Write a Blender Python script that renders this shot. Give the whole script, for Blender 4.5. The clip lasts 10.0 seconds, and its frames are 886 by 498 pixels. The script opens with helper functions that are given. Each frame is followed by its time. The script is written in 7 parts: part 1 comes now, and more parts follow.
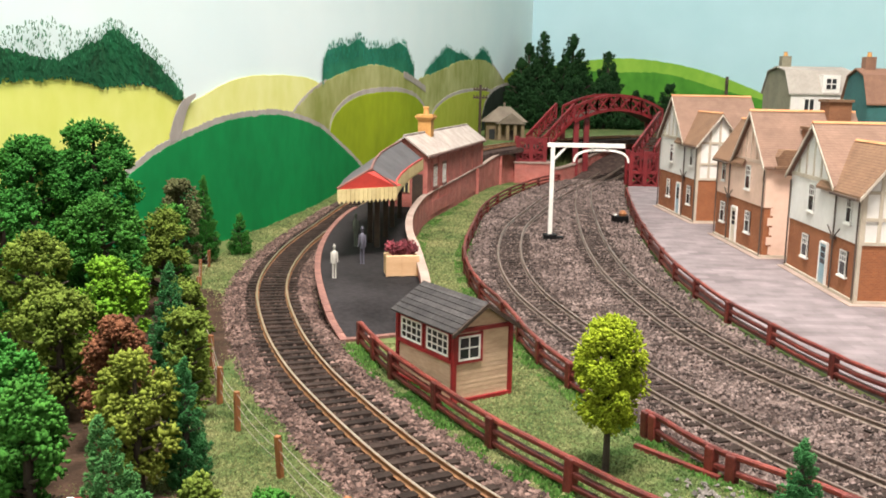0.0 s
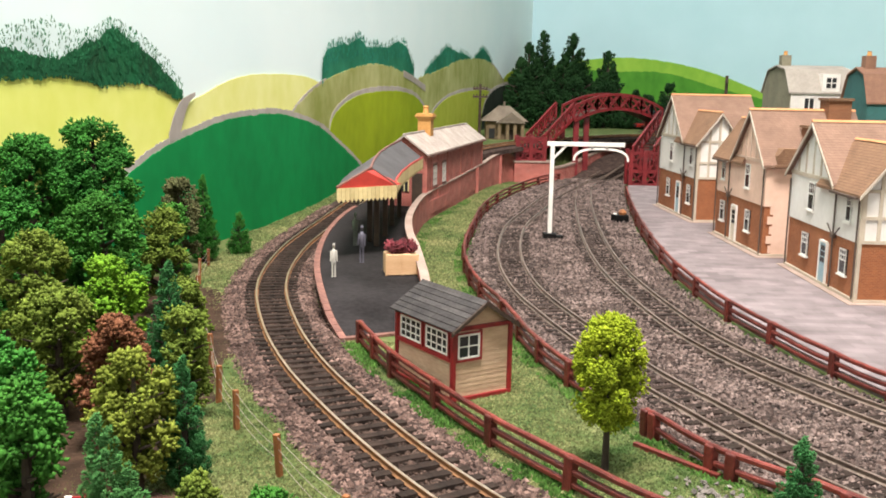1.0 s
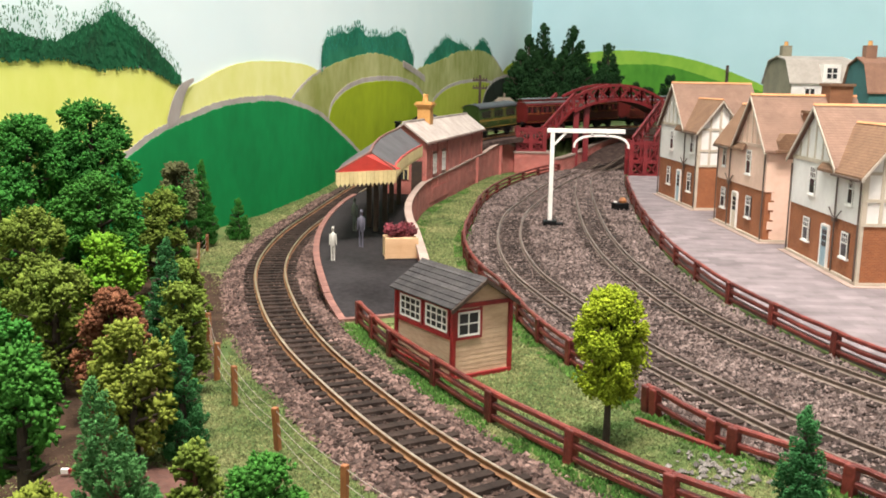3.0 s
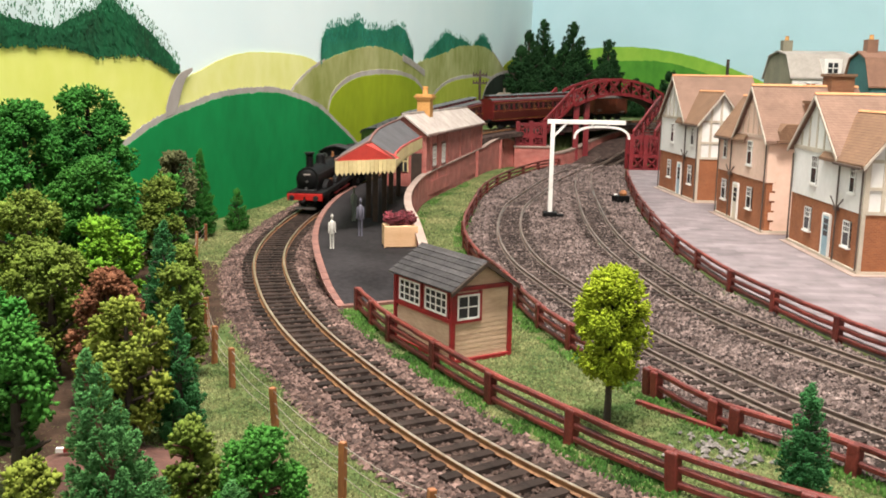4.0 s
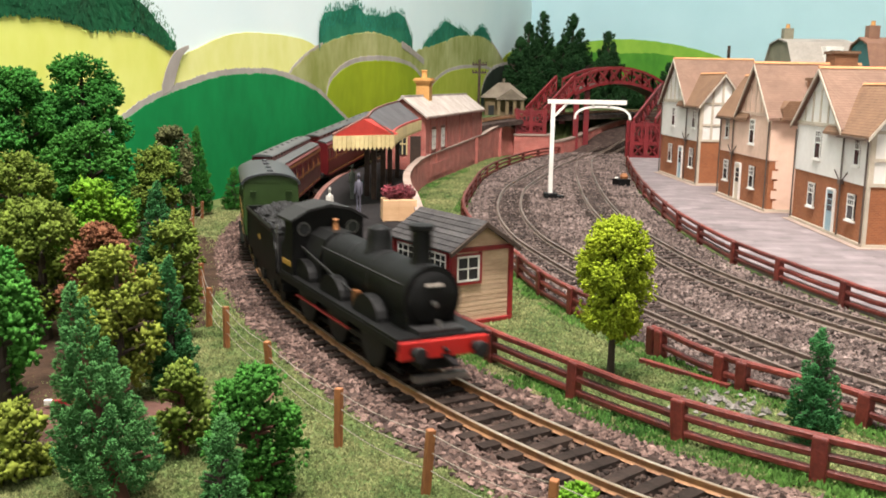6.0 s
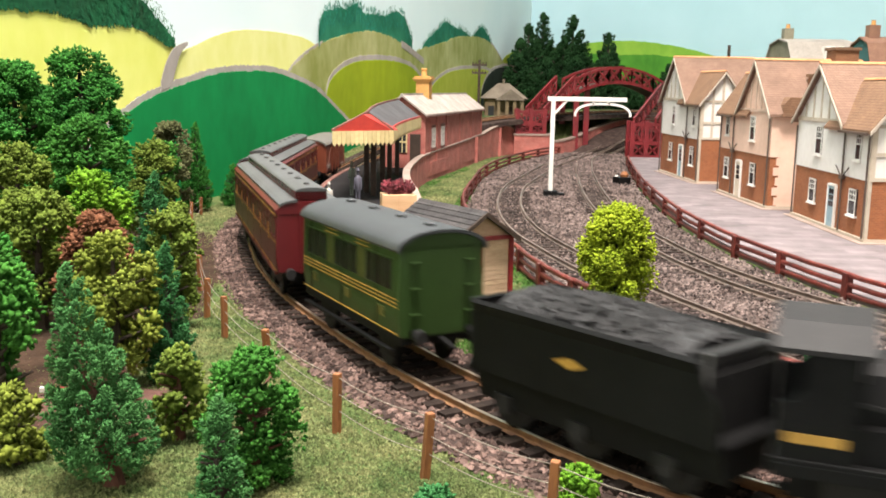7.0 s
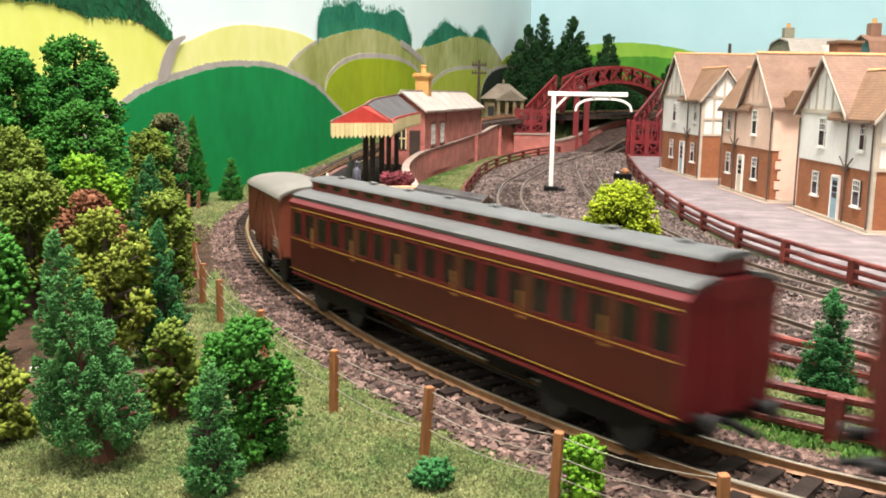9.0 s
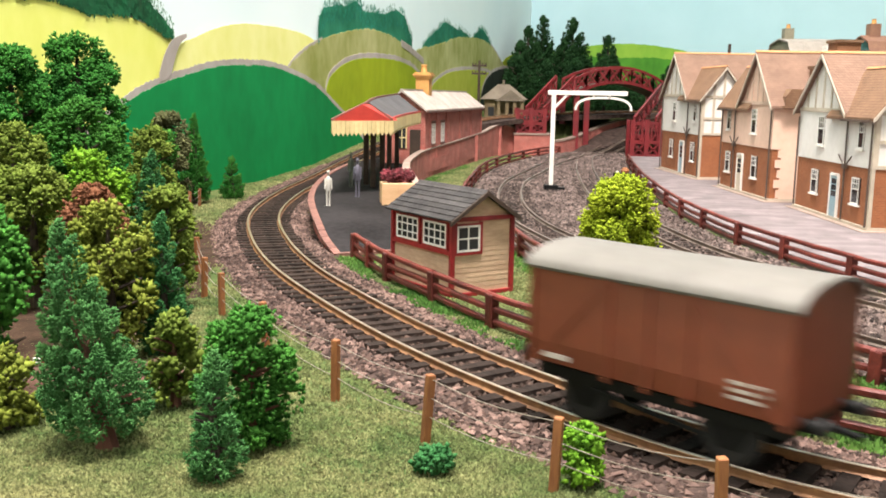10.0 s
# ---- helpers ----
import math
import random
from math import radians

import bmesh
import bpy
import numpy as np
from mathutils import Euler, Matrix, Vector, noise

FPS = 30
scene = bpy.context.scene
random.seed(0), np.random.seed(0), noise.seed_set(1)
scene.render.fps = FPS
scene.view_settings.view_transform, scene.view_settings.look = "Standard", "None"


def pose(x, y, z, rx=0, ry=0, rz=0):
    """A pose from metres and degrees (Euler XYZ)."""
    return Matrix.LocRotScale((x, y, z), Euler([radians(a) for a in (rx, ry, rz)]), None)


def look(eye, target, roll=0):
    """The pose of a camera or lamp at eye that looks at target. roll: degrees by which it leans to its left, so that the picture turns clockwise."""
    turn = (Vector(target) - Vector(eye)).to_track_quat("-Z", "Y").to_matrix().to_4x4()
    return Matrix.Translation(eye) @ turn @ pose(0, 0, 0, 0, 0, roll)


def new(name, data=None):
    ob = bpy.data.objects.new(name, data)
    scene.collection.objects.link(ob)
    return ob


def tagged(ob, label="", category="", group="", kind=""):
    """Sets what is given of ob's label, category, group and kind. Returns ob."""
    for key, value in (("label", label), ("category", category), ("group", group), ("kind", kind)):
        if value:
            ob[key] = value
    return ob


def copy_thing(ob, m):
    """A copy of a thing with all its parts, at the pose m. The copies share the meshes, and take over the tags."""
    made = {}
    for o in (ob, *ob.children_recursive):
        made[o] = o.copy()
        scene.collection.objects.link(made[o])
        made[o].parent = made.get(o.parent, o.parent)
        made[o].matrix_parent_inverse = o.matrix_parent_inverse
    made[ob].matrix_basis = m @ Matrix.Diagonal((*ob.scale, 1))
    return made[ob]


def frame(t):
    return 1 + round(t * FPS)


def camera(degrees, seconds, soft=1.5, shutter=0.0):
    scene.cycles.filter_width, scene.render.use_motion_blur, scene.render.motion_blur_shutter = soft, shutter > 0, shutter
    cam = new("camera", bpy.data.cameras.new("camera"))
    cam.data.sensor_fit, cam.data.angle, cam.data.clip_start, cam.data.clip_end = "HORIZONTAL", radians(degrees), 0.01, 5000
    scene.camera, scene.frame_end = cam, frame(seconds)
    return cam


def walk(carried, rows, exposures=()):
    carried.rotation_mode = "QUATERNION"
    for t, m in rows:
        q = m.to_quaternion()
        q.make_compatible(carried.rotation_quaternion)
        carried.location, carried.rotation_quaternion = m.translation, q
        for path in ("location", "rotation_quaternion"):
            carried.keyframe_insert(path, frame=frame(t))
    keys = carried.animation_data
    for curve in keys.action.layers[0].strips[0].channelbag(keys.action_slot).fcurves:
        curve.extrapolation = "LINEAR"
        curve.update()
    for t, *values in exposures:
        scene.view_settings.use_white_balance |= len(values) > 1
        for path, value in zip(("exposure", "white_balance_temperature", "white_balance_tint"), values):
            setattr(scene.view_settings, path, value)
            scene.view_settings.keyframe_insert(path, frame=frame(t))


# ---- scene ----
# One unit of the plan is U metres: the track's gauge of 16.5 mm is 1.31 units.
U = 0.0126
cam = camera(49.9, 10.0, soft=1.8, shutter=0.5)
PATH = [
    (0, (0.167, -0.555, 9.568), (-0.337, 38.866, 2.801), 1.08),
    (0.5, (0.179, -0.555, 9.572), (-0.331, 38.863, 2.795), 1.06),
    (1, (0.192, -0.529, 9.526), (-0.315, 38.888, 2.742), 1.06),
    (1.5, (0.197, -0.515, 9.441), (-0.303, 38.900, 2.640), 1.06),
    (2, (0.201, -0.501, 9.314), (-0.296, 38.907, 2.477), 1.04),
    (2.5, (0.201, -0.483, 9.126), (-0.299, 38.916, 2.236), 1.00),
    (4, (0.223, -0.281, 8.355), (-0.268, 39.112, 1.428), 1.07),
    (4.5, (0.227, -0.246, 8.067), (-0.260, 39.142, 1.113), 1.06),
    (5, (0.232, -0.176, 7.708), (-0.250, 39.210, 0.743), 1.03),
    (5.5, (0.249, -0.030, 7.376), (-0.236, 39.357, 0.418), 0.99),
    (7, (0.270, 0.195, 6.681), (-0.210, 39.620, -0.058), 0.97),
    (7.5, (0.282, 0.273, 6.513), (-0.212, 39.705, -0.190), 0.96),
    (8, (0.276, 0.350, 6.324), (-0.210, 39.794, -0.303), 0.94),
    (8.5, (0.272, 0.457, 6.145), (-0.200, 39.916, -0.394), 0.91),
    (9, (0.283, 0.551, 5.995), (-0.197, 40.018, -0.491), 0.90),
    (9.5, (0.284, 0.555, 5.888), (-0.204, 40.027, -0.571), 0.93),
    (10, (0.267, 0.380, 5.803), (-0.209, 39.862, -0.600), 0.96),
]
walk(cam, [(t, look(Vector(eye) * U, Vector(target) * U, roll)) for t, eye, target, roll in PATH],
     exposures=[(0, 0.0), (4, -0.04), (5.5, -0.06), (7, 0.2), (10, 0.22)])

# ---- light: a room lit by its ceiling lamps ----
world = bpy.data.worlds.new("room_air")
scene.world = world
world.use_nodes = True
world.node_tree.nodes["Background"].inputs[0].default_value = (0.9, 0.95, 1.0, 1)
world.node_tree.nodes["Background"].inputs[1].default_value = 0.1


def ceiling_light(x, y, z, sx, sy, power):
    lamp = bpy.data.lights.new("ceiling_panel", "AREA")
    lamp.shape, lamp.size, lamp.size_y, lamp.energy = "RECTANGLE", sx * U, sy * U, power
    lamp.color = (1.0, 0.905, 0.845)
    ob = new("ceiling_panel", lamp)
    ob.matrix_world = pose(x * U, y * U, z * U)
    return ob


ceiling_light(5, 8, 112, 42, 26, 63)
ceiling_light(14, 88, 112, 44, 32, 12)


# ---- materials ----
def nodes_of(name):
    m = bpy.data.materials.new(name)
    m.use_nodes = True
    return m, m.node_tree.nodes, m.node_tree.links


def mat(name, c1, c2=None, k=3.0, rough=0.75, bump=0.25, metal=0.0, island=0.0, rand=0.0, stretch=(1, 1, 1), fine=7.0, c3=None, spec=0.5):
    """Two scales of noise between two base colours, fine relief, and a spread by island or by object."""
    c2 = c2 or tuple(v * 0.75 for v in c1)
    m, n, l = nodes_of(name)
    b = n["Principled BSDF"]
    b.inputs["Roughness"].default_value = rough
    b.inputs["Metallic"].default_value = metal
    b.inputs["Specular IOR Level"].default_value = spec
    tc = n.new("ShaderNodeTexCoord")
    mp = n.new("ShaderNodeMapping")
    mp.inputs["Scale"].default_value = tuple(v / U for v in stretch)
    l.new(tc.outputs["Object"], mp.inputs[0])
    na, nb = n.new("ShaderNodeTexNoise"), n.new("ShaderNodeTexNoise")
    na.inputs["Scale"].default_value, nb.inputs["Scale"].default_value = k * 0.25, k * fine * 0.25
    na.inputs["Detail"].default_value, nb.inputs["Detail"].default_value = 4, 3
    for t in (na, nb):
        l.new(mp.outputs[0], t.inputs["Vector"])
    add = n.new("ShaderNodeMath")
    add.operation = "MULTIPLY_ADD"
    l.new(nb.outputs[0], add.inputs[0])
    add.inputs[1].default_value = 0.6
    sub = n.new("ShaderNodeMath")
    sub.operation = "SUBTRACT"
    l.new(na.outputs[0], sub.inputs[0])
    sub.inputs[1].default_value = 0.3
    l.new(sub.outputs[0], add.inputs[2])
    ramp = n.new("ShaderNodeValToRGB")
    ramp.color_ramp.elements[0].position, ramp.color_ramp.elements[1].position = 0.25, 0.75
    ramp.color_ramp.elements[0].color, ramp.color_ramp.elements[1].color = (*c2, 1), (*c1, 1)
    if c3:
        e = ramp.color_ramp.elements.new(0.5)
        e.color = (*c3, 1)
    l.new(add.outputs[0], ramp.inputs[0])
    colour = ramp.outputs[0]
    for amount, node, out in ((island, "ShaderNodeNewGeometry", "Random Per Island"), (rand, "ShaderNodeObjectInfo", "Random")):
        if amount:
            src, hsv, rng = n.new(node), n.new("ShaderNodeHueSaturation"), n.new("ShaderNodeMapRange")
            rng.inputs[3].default_value, rng.inputs[4].default_value = 1 - amount, 1 + amount
            l.new(src.outputs[out], rng.inputs[0])
            l.new(rng.outputs[0], hsv.inputs["Value"])
            l.new(colour, hsv.inputs["Color"])
            colour = hsv.outputs[0]
    l.new(colour, b.inputs["Base Color"])
    if bump:
        bp = n.new("ShaderNodeBump")
        bp.inputs["Strength"].default_value, bp.inputs["Distance"].default_value = bump, 0.06 * U
        l.new(add.outputs[0], bp.inputs["Height"])
        l.new(bp.outputs[0], b.inputs["Normal"])
    return m


def brick_mat(name, c1, c2, mortar, w=0.24, h=0.085, axis="XZ", bump=0.3, joint=0.012, mottle=0.35):
    m, n, l = nodes_of(name)
    b = n["Principled BSDF"]
    b.inputs["Roughness"].default_value = 0.85
    tc, sep, com = n.new("ShaderNodeTexCoord"), n.new("ShaderNodeSeparateXYZ"), n.new("ShaderNodeCombineXYZ")
    l.new(tc.outputs["Object"], sep.inputs[0])
    add = n.new("ShaderNodeMath")
    l.new(sep.outputs["X"], add.inputs[0])
    l.new(sep.outputs["Y"], add.inputs[1])
    l.new(add.outputs[0], com.inputs[0])
    l.new(sep.outputs["Z"] if axis == "XZ" else sep.outputs["Y"], com.inputs[1])
    if axis == "XY":
        add.inputs[1].default_value = 0
        l.remove(add.inputs[1].links[0])
    t = n.new("ShaderNodeTexBrick")
    t.inputs["Scale"].default_value = 1 / U
    t.inputs["Brick Width"].default_value, t.inputs["Row Height"].default_value = w, h
    t.inputs["Mortar Size"].default_value = joint
    t.inputs["Color1"].default_value, t.inputs["Color2"].default_value, t.inputs["Mortar"].default_value = (*c1, 1), (*c2, 1), (*mortar, 1)
    l.new(com.outputs[0], t.inputs["Vector"])
    nz, mix = n.new("ShaderNodeTexNoise"), n.new("ShaderNodeMix")
    nz.inputs["Scale"].default_value = 0.9 / U
    nz.inputs["Detail"].default_value = 5
    l.new(tc.outputs["Object"], nz.inputs["Vector"])
    mix.data_type, mix.blend_type = "RGBA", "OVERLAY"
    mix.inputs[0].default_value = mottle
    l.new(t.outputs["Color"], mix.inputs[6])
    l.new(nz.outputs[0], mix.inputs[7])
    l.new(mix.outputs[2], b.inputs["Base Color"])
    bp = n.new("ShaderNodeBump")
    bp.inputs["Strength"].default_value, bp.inputs["Distance"].default_value = bump, 0.02 * U
    bp.invert = True
    l.new(t.outputs["Fac"], bp.inputs["Height"])
    l.new(bp.outputs[0], b.inputs["Normal"])
    return m


M = dict(
    grass=mat("flocked_grass", (0.135, 0.142, 0.06), (0.032, 0.06, 0.018), k=2.2, rough=0.95, bump=0.7, c3=(0.07, 0.10, 0.032), spec=0.1),
    verge=mat("dark_green_flock", (0.085, 0.175, 0.035), (0.025, 0.07, 0.014), k=0.8, rough=0.95, bump=0, island=0.5, spec=0.1),
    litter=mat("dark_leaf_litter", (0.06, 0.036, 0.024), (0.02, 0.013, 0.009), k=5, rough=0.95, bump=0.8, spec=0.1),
    crumb=mat("turf_crumbs", (0.225, 0.225, 0.10), (0.055, 0.10, 0.03), k=1.1, rough=0.95, bump=0, island=0.55, spec=0.1),
    ballast=mat("ballast_grit", (0.09, 0.062, 0.052), (0.02, 0.013, 0.011), k=9, rough=0.9, bump=0.9, c3=(0.048, 0.032, 0.027), spec=0.15),
    stone=mat("ballast_stones", (0.175, 0.132, 0.118), (0.05, 0.036, 0.032), k=2, rough=0.9, bump=0.1, island=0.85, spec=0.2),
    mainstone=mat("brown_ballast_stones", (0.17, 0.112, 0.094), (0.046, 0.029, 0.024), k=2, rough=0.9, bump=0.1, island=0.8, spec=0.2),
    pebble=mat("pale_grey_pebbles", (0.2, 0.18, 0.16), (0.09, 0.08, 0.072), k=2, rough=0.9, bump=0.1, island=0.4),
    oilstone=mat("oil_stained_stones", (0.085, 0.056, 0.044), (0.022, 0.014, 0.011), k=2, rough=0.85, bump=0.1, island=0.8, spec=0.2),
    sleeper=mat("stained_sleeper", (0.034, 0.023, 0.018), (0.012, 0.008, 0.0065), k=5, rough=0.85, bump=0.4, rand=0.3, spec=0.15),
    rail=mat("rusty_rail", (0.30, 0.145, 0.06), (0.15, 0.065, 0.03), k=4, rough=0.55, bump=0.2, metal=0.2),
    railhead=mat("bright_rail_head", (0.62, 0.52, 0.42), (0.42, 0.31, 0.22), k=3, rough=0.3, bump=0.05, metal=0.8),
    railgrey=mat("dull_rail", (0.24, 0.18, 0.145), (0.11, 0.08, 0.065), k=4, rough=0.45, bump=0.2, metal=0.4),
    fence=mat("maroon_painted_wood", (0.175, 0.032, 0.022), (0.06, 0.011, 0.009), k=6, rough=0.5, bump=0.5, rand=0.3, spec=0.35),
    woodpost=mat("raw_stained_post", (0.30, 0.115, 0.034), (0.16, 0.055, 0.018), k=3, rough=0.7, bump=0.4, stretch=(3, 3, 0.6), rand=0.15),
    wire=mat("pale_thread", (0.27, 0.235, 0.19), (0.18, 0.15, 0.12), k=3, rough=0.6, bump=0),
    plank=mat("cream_lap_boards", (0.62, 0.43, 0.295), (0.42, 0.27, 0.175), k=2, rough=0.7, bump=0.3, stretch=(1, 1, 4), rand=0.1),
    slate=mat("dark_slate_card", (0.062, 0.056, 0.055), (0.022, 0.02, 0.021), k=5, rough=0.75, bump=0.5, rand=0.3, spec=0.25),
    redtrim=mat("crimson_paint", (0.30, 0.018, 0.02), (0.17, 0.011, 0.014), k=3, rough=0.45, bump=0.15),
    white=mat("white_paint", (0.80, 0.78, 0.74), (0.66, 0.63, 0.58), k=3, rough=0.55, bump=0.1),
    platform=mat("dark_platform_tarmac", (0.030, 0.027, 0.028), (0.010, 0.009, 0.009), k=1.4, rough=0.9, bump=0.4, fine=14, spec=0.1),
    edging=mat("pinkish_brick_edging", (0.23, 0.105, 0.082), (0.12, 0.052, 0.04), k=5, rough=0.85, bump=0.4, rand=0.2),
    coping=mat("pale_stone_coping", (0.36, 0.27, 0.225), (0.23, 0.165, 0.135), k=4, rough=0.85, bump=0.3),
    stnbrick=brick_mat("station_red_brick", (0.40, 0.105, 0.085), (0.32, 0.075, 0.062), (0.46, 0.22, 0.18), w=0.3, h=0.11, mottle=0.7),
    stnroof=mat("pale_card_roof", (0.46, 0.40, 0.355), (0.27, 0.225, 0.195), k=4, rough=0.85, bump=0.3),
    canopyroof=mat("grey_canopy_roof", (0.085, 0.08, 0.084), (0.045, 0.042, 0.044), k=2, rough=0.8, bump=0.25),
    cream=mat("cream_valance_paint", (0.74, 0.62, 0.32), (0.58, 0.46, 0.22), k=3, rough=0.6, bump=0.15, rand=0.1),
    redpaint=mat("bright_red_paint", (0.50, 0.045, 0.03), (0.36, 0.03, 0.022), k=3, rough=0.55, bump=0.15),
    chimney=mat("orange_terracotta", (0.60, 0.32, 0.10), (0.42, 0.20, 0.055), k=4, rough=0.8, bump=0.4),
    darkwood=mat("dark_brown_wood", (0.06, 0.035, 0.022), (0.026, 0.016, 0.011), k=3, rough=0.7, bump=0.3),
    black=mat("satin_black", (0.007, 0.007, 0.007), (0.003, 0.003, 0.003), k=3, rough=0.55, bump=0.1, spec=0.14),
    soot=mat("sooty_dark_grey", (0.018, 0.017, 0.017), (0.009, 0.009, 0.009), k=4, rough=0.65, bump=0.2, spec=0.3),
    coal=mat("coal", (0.016, 0.016, 0.017), (0.006, 0.006, 0.006), k=6, rough=0.75, bump=0.6, island=0.5),
    beamred=mat("buffer_beam_red", (0.42, 0.014, 0.010), (0.30, 0.010, 0.008), k=3, rough=0.4, bump=0.05),
    brass=mat("dull_brass", (0.60, 0.36, 0.12), (0.42, 0.23, 0.07), k=4, rough=0.4, bump=0.1, metal=0.7),
    copper=mat("dull_copper", (0.36, 0.15, 0.055), (0.2, 0.08, 0.03), k=4, rough=0.45, bump=0.1, metal=0.6),
    steel=mat("grey_steel", (0.28, 0.27, 0.26), (0.15, 0.145, 0.14), k=4, rough=0.4, bump=0.1, metal=0.7),
    cgreen=mat("dark_green_coach_paint", (0.028, 0.056, 0.013), (0.019, 0.04, 0.009), k=1.2, rough=0.4, bump=0.06, spec=0.35),
    cred=mat("crimson_coach_paint", (0.115, 0.010, 0.012), (0.075, 0.006, 0.008), k=1.2, rough=0.4, bump=0.06, spec=0.35),
    cdark=mat("deep_crimson_panel_paint", (0.062, 0.009, 0.007), (0.038, 0.006, 0.005), k=1.2, rough=0.35, bump=0.06, spec=0.35),
    gold=mat("gold_lining", (0.46, 0.26, 0.045), (0.30, 0.16, 0.025), k=4, rough=0.5, bump=0),
    roofgrey=mat("coach_roof_grey", (0.085, 0.087, 0.087), (0.052, 0.053, 0.053), k=1.5, rough=0.55, bump=0.12),
    vanbrown=mat("bauxite_van_paint", (0.185, 0.040, 0.016), (0.12, 0.026, 0.010), k=1.2, rough=0.55, bump=0.1),
    render=mat("white_house_render", (0.72, 0.69, 0.655), (0.61, 0.575, 0.54), k=1.6, rough=0.9, bump=0.2),
    peach=mat("peach_house_render", (0.74, 0.51, 0.40), (0.62, 0.42, 0.32), k=1.6, rough=0.9, bump=0.2),
    housebrick=brick_mat("orange_brown_brick", (0.29, 0.092, 0.03), (0.21, 0.062, 0.02), (0.29, 0.12, 0.055), w=0.2, h=0.075),
    tiles=brick_mat("brown_roof_tiles", (0.215, 0.128, 0.09), (0.18, 0.105, 0.073), (0.14, 0.082, 0.056), w=0.16, h=0.12, axis="XZ", bump=0.5),
    barge=mat("pale_barge_board", (0.46, 0.40, 0.33), (0.34, 0.29, 0.23), k=3, rough=0.8, bump=0.2),
    peachtimber=mat("peach_painted_timber", (0.60, 0.43, 0.34), (0.48, 0.34, 0.26), k=3, rough=0.8, bump=0.2),
    wingtiles=brick_mat("dark_brown_roof_tiles", (0.21, 0.115, 0.062), (0.165, 0.088, 0.048), (0.115, 0.06, 0.034), w=0.16, h=0.12, bump=0.4),
    stackbrick=brick_mat("brown_stack_brick", (0.20, 0.075, 0.03), (0.15, 0.052, 0.022), (0.2, 0.1, 0.05), w=0.2, h=0.075),
    timber=mat("pale_grey_timber", (0.50, 0.43, 0.34), (0.38, 0.32, 0.25), k=3, rough=0.8, bump=0.2),
    ridge=mat("orange_ridge_tiles", (0.55, 0.26, 0.11), (0.40, 0.17, 0.07), k=4, rough=0.8, bump=0.3),
    bluedoor=mat("pale_blue_door", (0.30, 0.42, 0.47), (0.22, 0.32, 0.37), k=3, rough=0.5, bump=0.1),
    creamdoor=mat("cream_door", (0.66, 0.58, 0.46), (0.52, 0.45, 0.35), k=3, rough=0.5, bump=0.1),
    pipe=mat("brown_drainpipe", (0.10, 0.07, 0.055), (0.06, 0.04, 0.03), k=3, rough=0.5, bump=0.1),
    paving=brick_mat("mottled_slab_paving", (0.19, 0.158, 0.162), (0.125, 0.102, 0.106), (0.13, 0.106, 0.108), w=1.3, h=0.62, axis="XY", bump=0.12, joint=0.02, mottle=0.6),
    bridge=mat("dark_red_footbridge", (0.20, 0.014, 0.018), (0.10, 0.008, 0.011), k=3, rough=0.45, bump=0.15),
    greywall=mat("olive_grey_stone", (0.26, 0.24, 0.17), (0.18, 0.165, 0.115), k=2, rough=0.9, bump=0.3),
    stonewall=mat("buff_stone_wall", (0.22, 0.16, 0.09), (0.11, 0.08, 0.045), k=4, rough=0.9, bump=0.4),
    lodgeroof=mat("lichened_stone_roof", (0.2, 0.165, 0.125), (0.12, 0.096, 0.072), k=3, rough=0.9, bump=0.3),
    greyroof=mat("pale_grey_roof", (0.36, 0.325, 0.285), (0.26, 0.235, 0.205), k=2, rough=0.85, bump=0.2),
    teal=mat("teal_house_wall", (0.035, 0.13, 0.125), (0.025, 0.09, 0.09), k=2, rough=0.8, bump=0.2),
    brownroof=mat("brown_slate_roof", (0.23, 0.12, 0.075), (0.15, 0.075, 0.05), k=4, rough=0.85, bump=0.3),
    bark=mat("dark_bark", (0.06, 0.042, 0.03), (0.026, 0.018, 0.013), k=4, rough=0.9, bump=0.5),
    redbark=mat("reddish_wire_trunk", (0.16, 0.06, 0.04), (0.08, 0.03, 0.02), k=4, rough=0.9, bump=0.5),
    crate=mat("pale_new_wood", (0.72, 0.47, 0.27), (0.60, 0.36, 0.19), k=2, rough=0.7, bump=0.2, stretch=(1, 1, 5)),
    heather=mat("maroon_flowers", (0.22, 0.035, 0.05), (0.10, 0.018, 0.022), k=5, rough=0.9, bump=0, island=0.5),
    soil=mat("red_brown_soil", (0.11, 0.048, 0.034), (0.05, 0.022, 0.016), k=4, rough=0.95, bump=0.6),
    board=mat("dark_green_board_edge", (0.03, 0.06, 0.045), (0.018, 0.035, 0.028), k=2, rough=0.6, bump=0.1),
    roomwall=mat("room_wall_paint", (0.52, 0.53, 0.52), (0.48, 0.49, 0.48), k=0.15, rough=0.9, bump=0.02),
    roomfloor=mat("room_carpet", (0.18, 0.17, 0.16), (0.13, 0.12, 0.115), k=0.3, rough=0.95, bump=0.05),
    skyl=mat("pale_sky_paint", (0.74, 0.85, 0.86), (0.66, 0.80, 0.82), k=0.12, rough=0.85, bump=0.03, fine=4),
    skyr=mat("blue_sky_paint", (0.43, 0.64, 0.69), (0.37, 0.58, 0.63), k=0.12, rough=0.85, bump=0.03, fine=4),
)
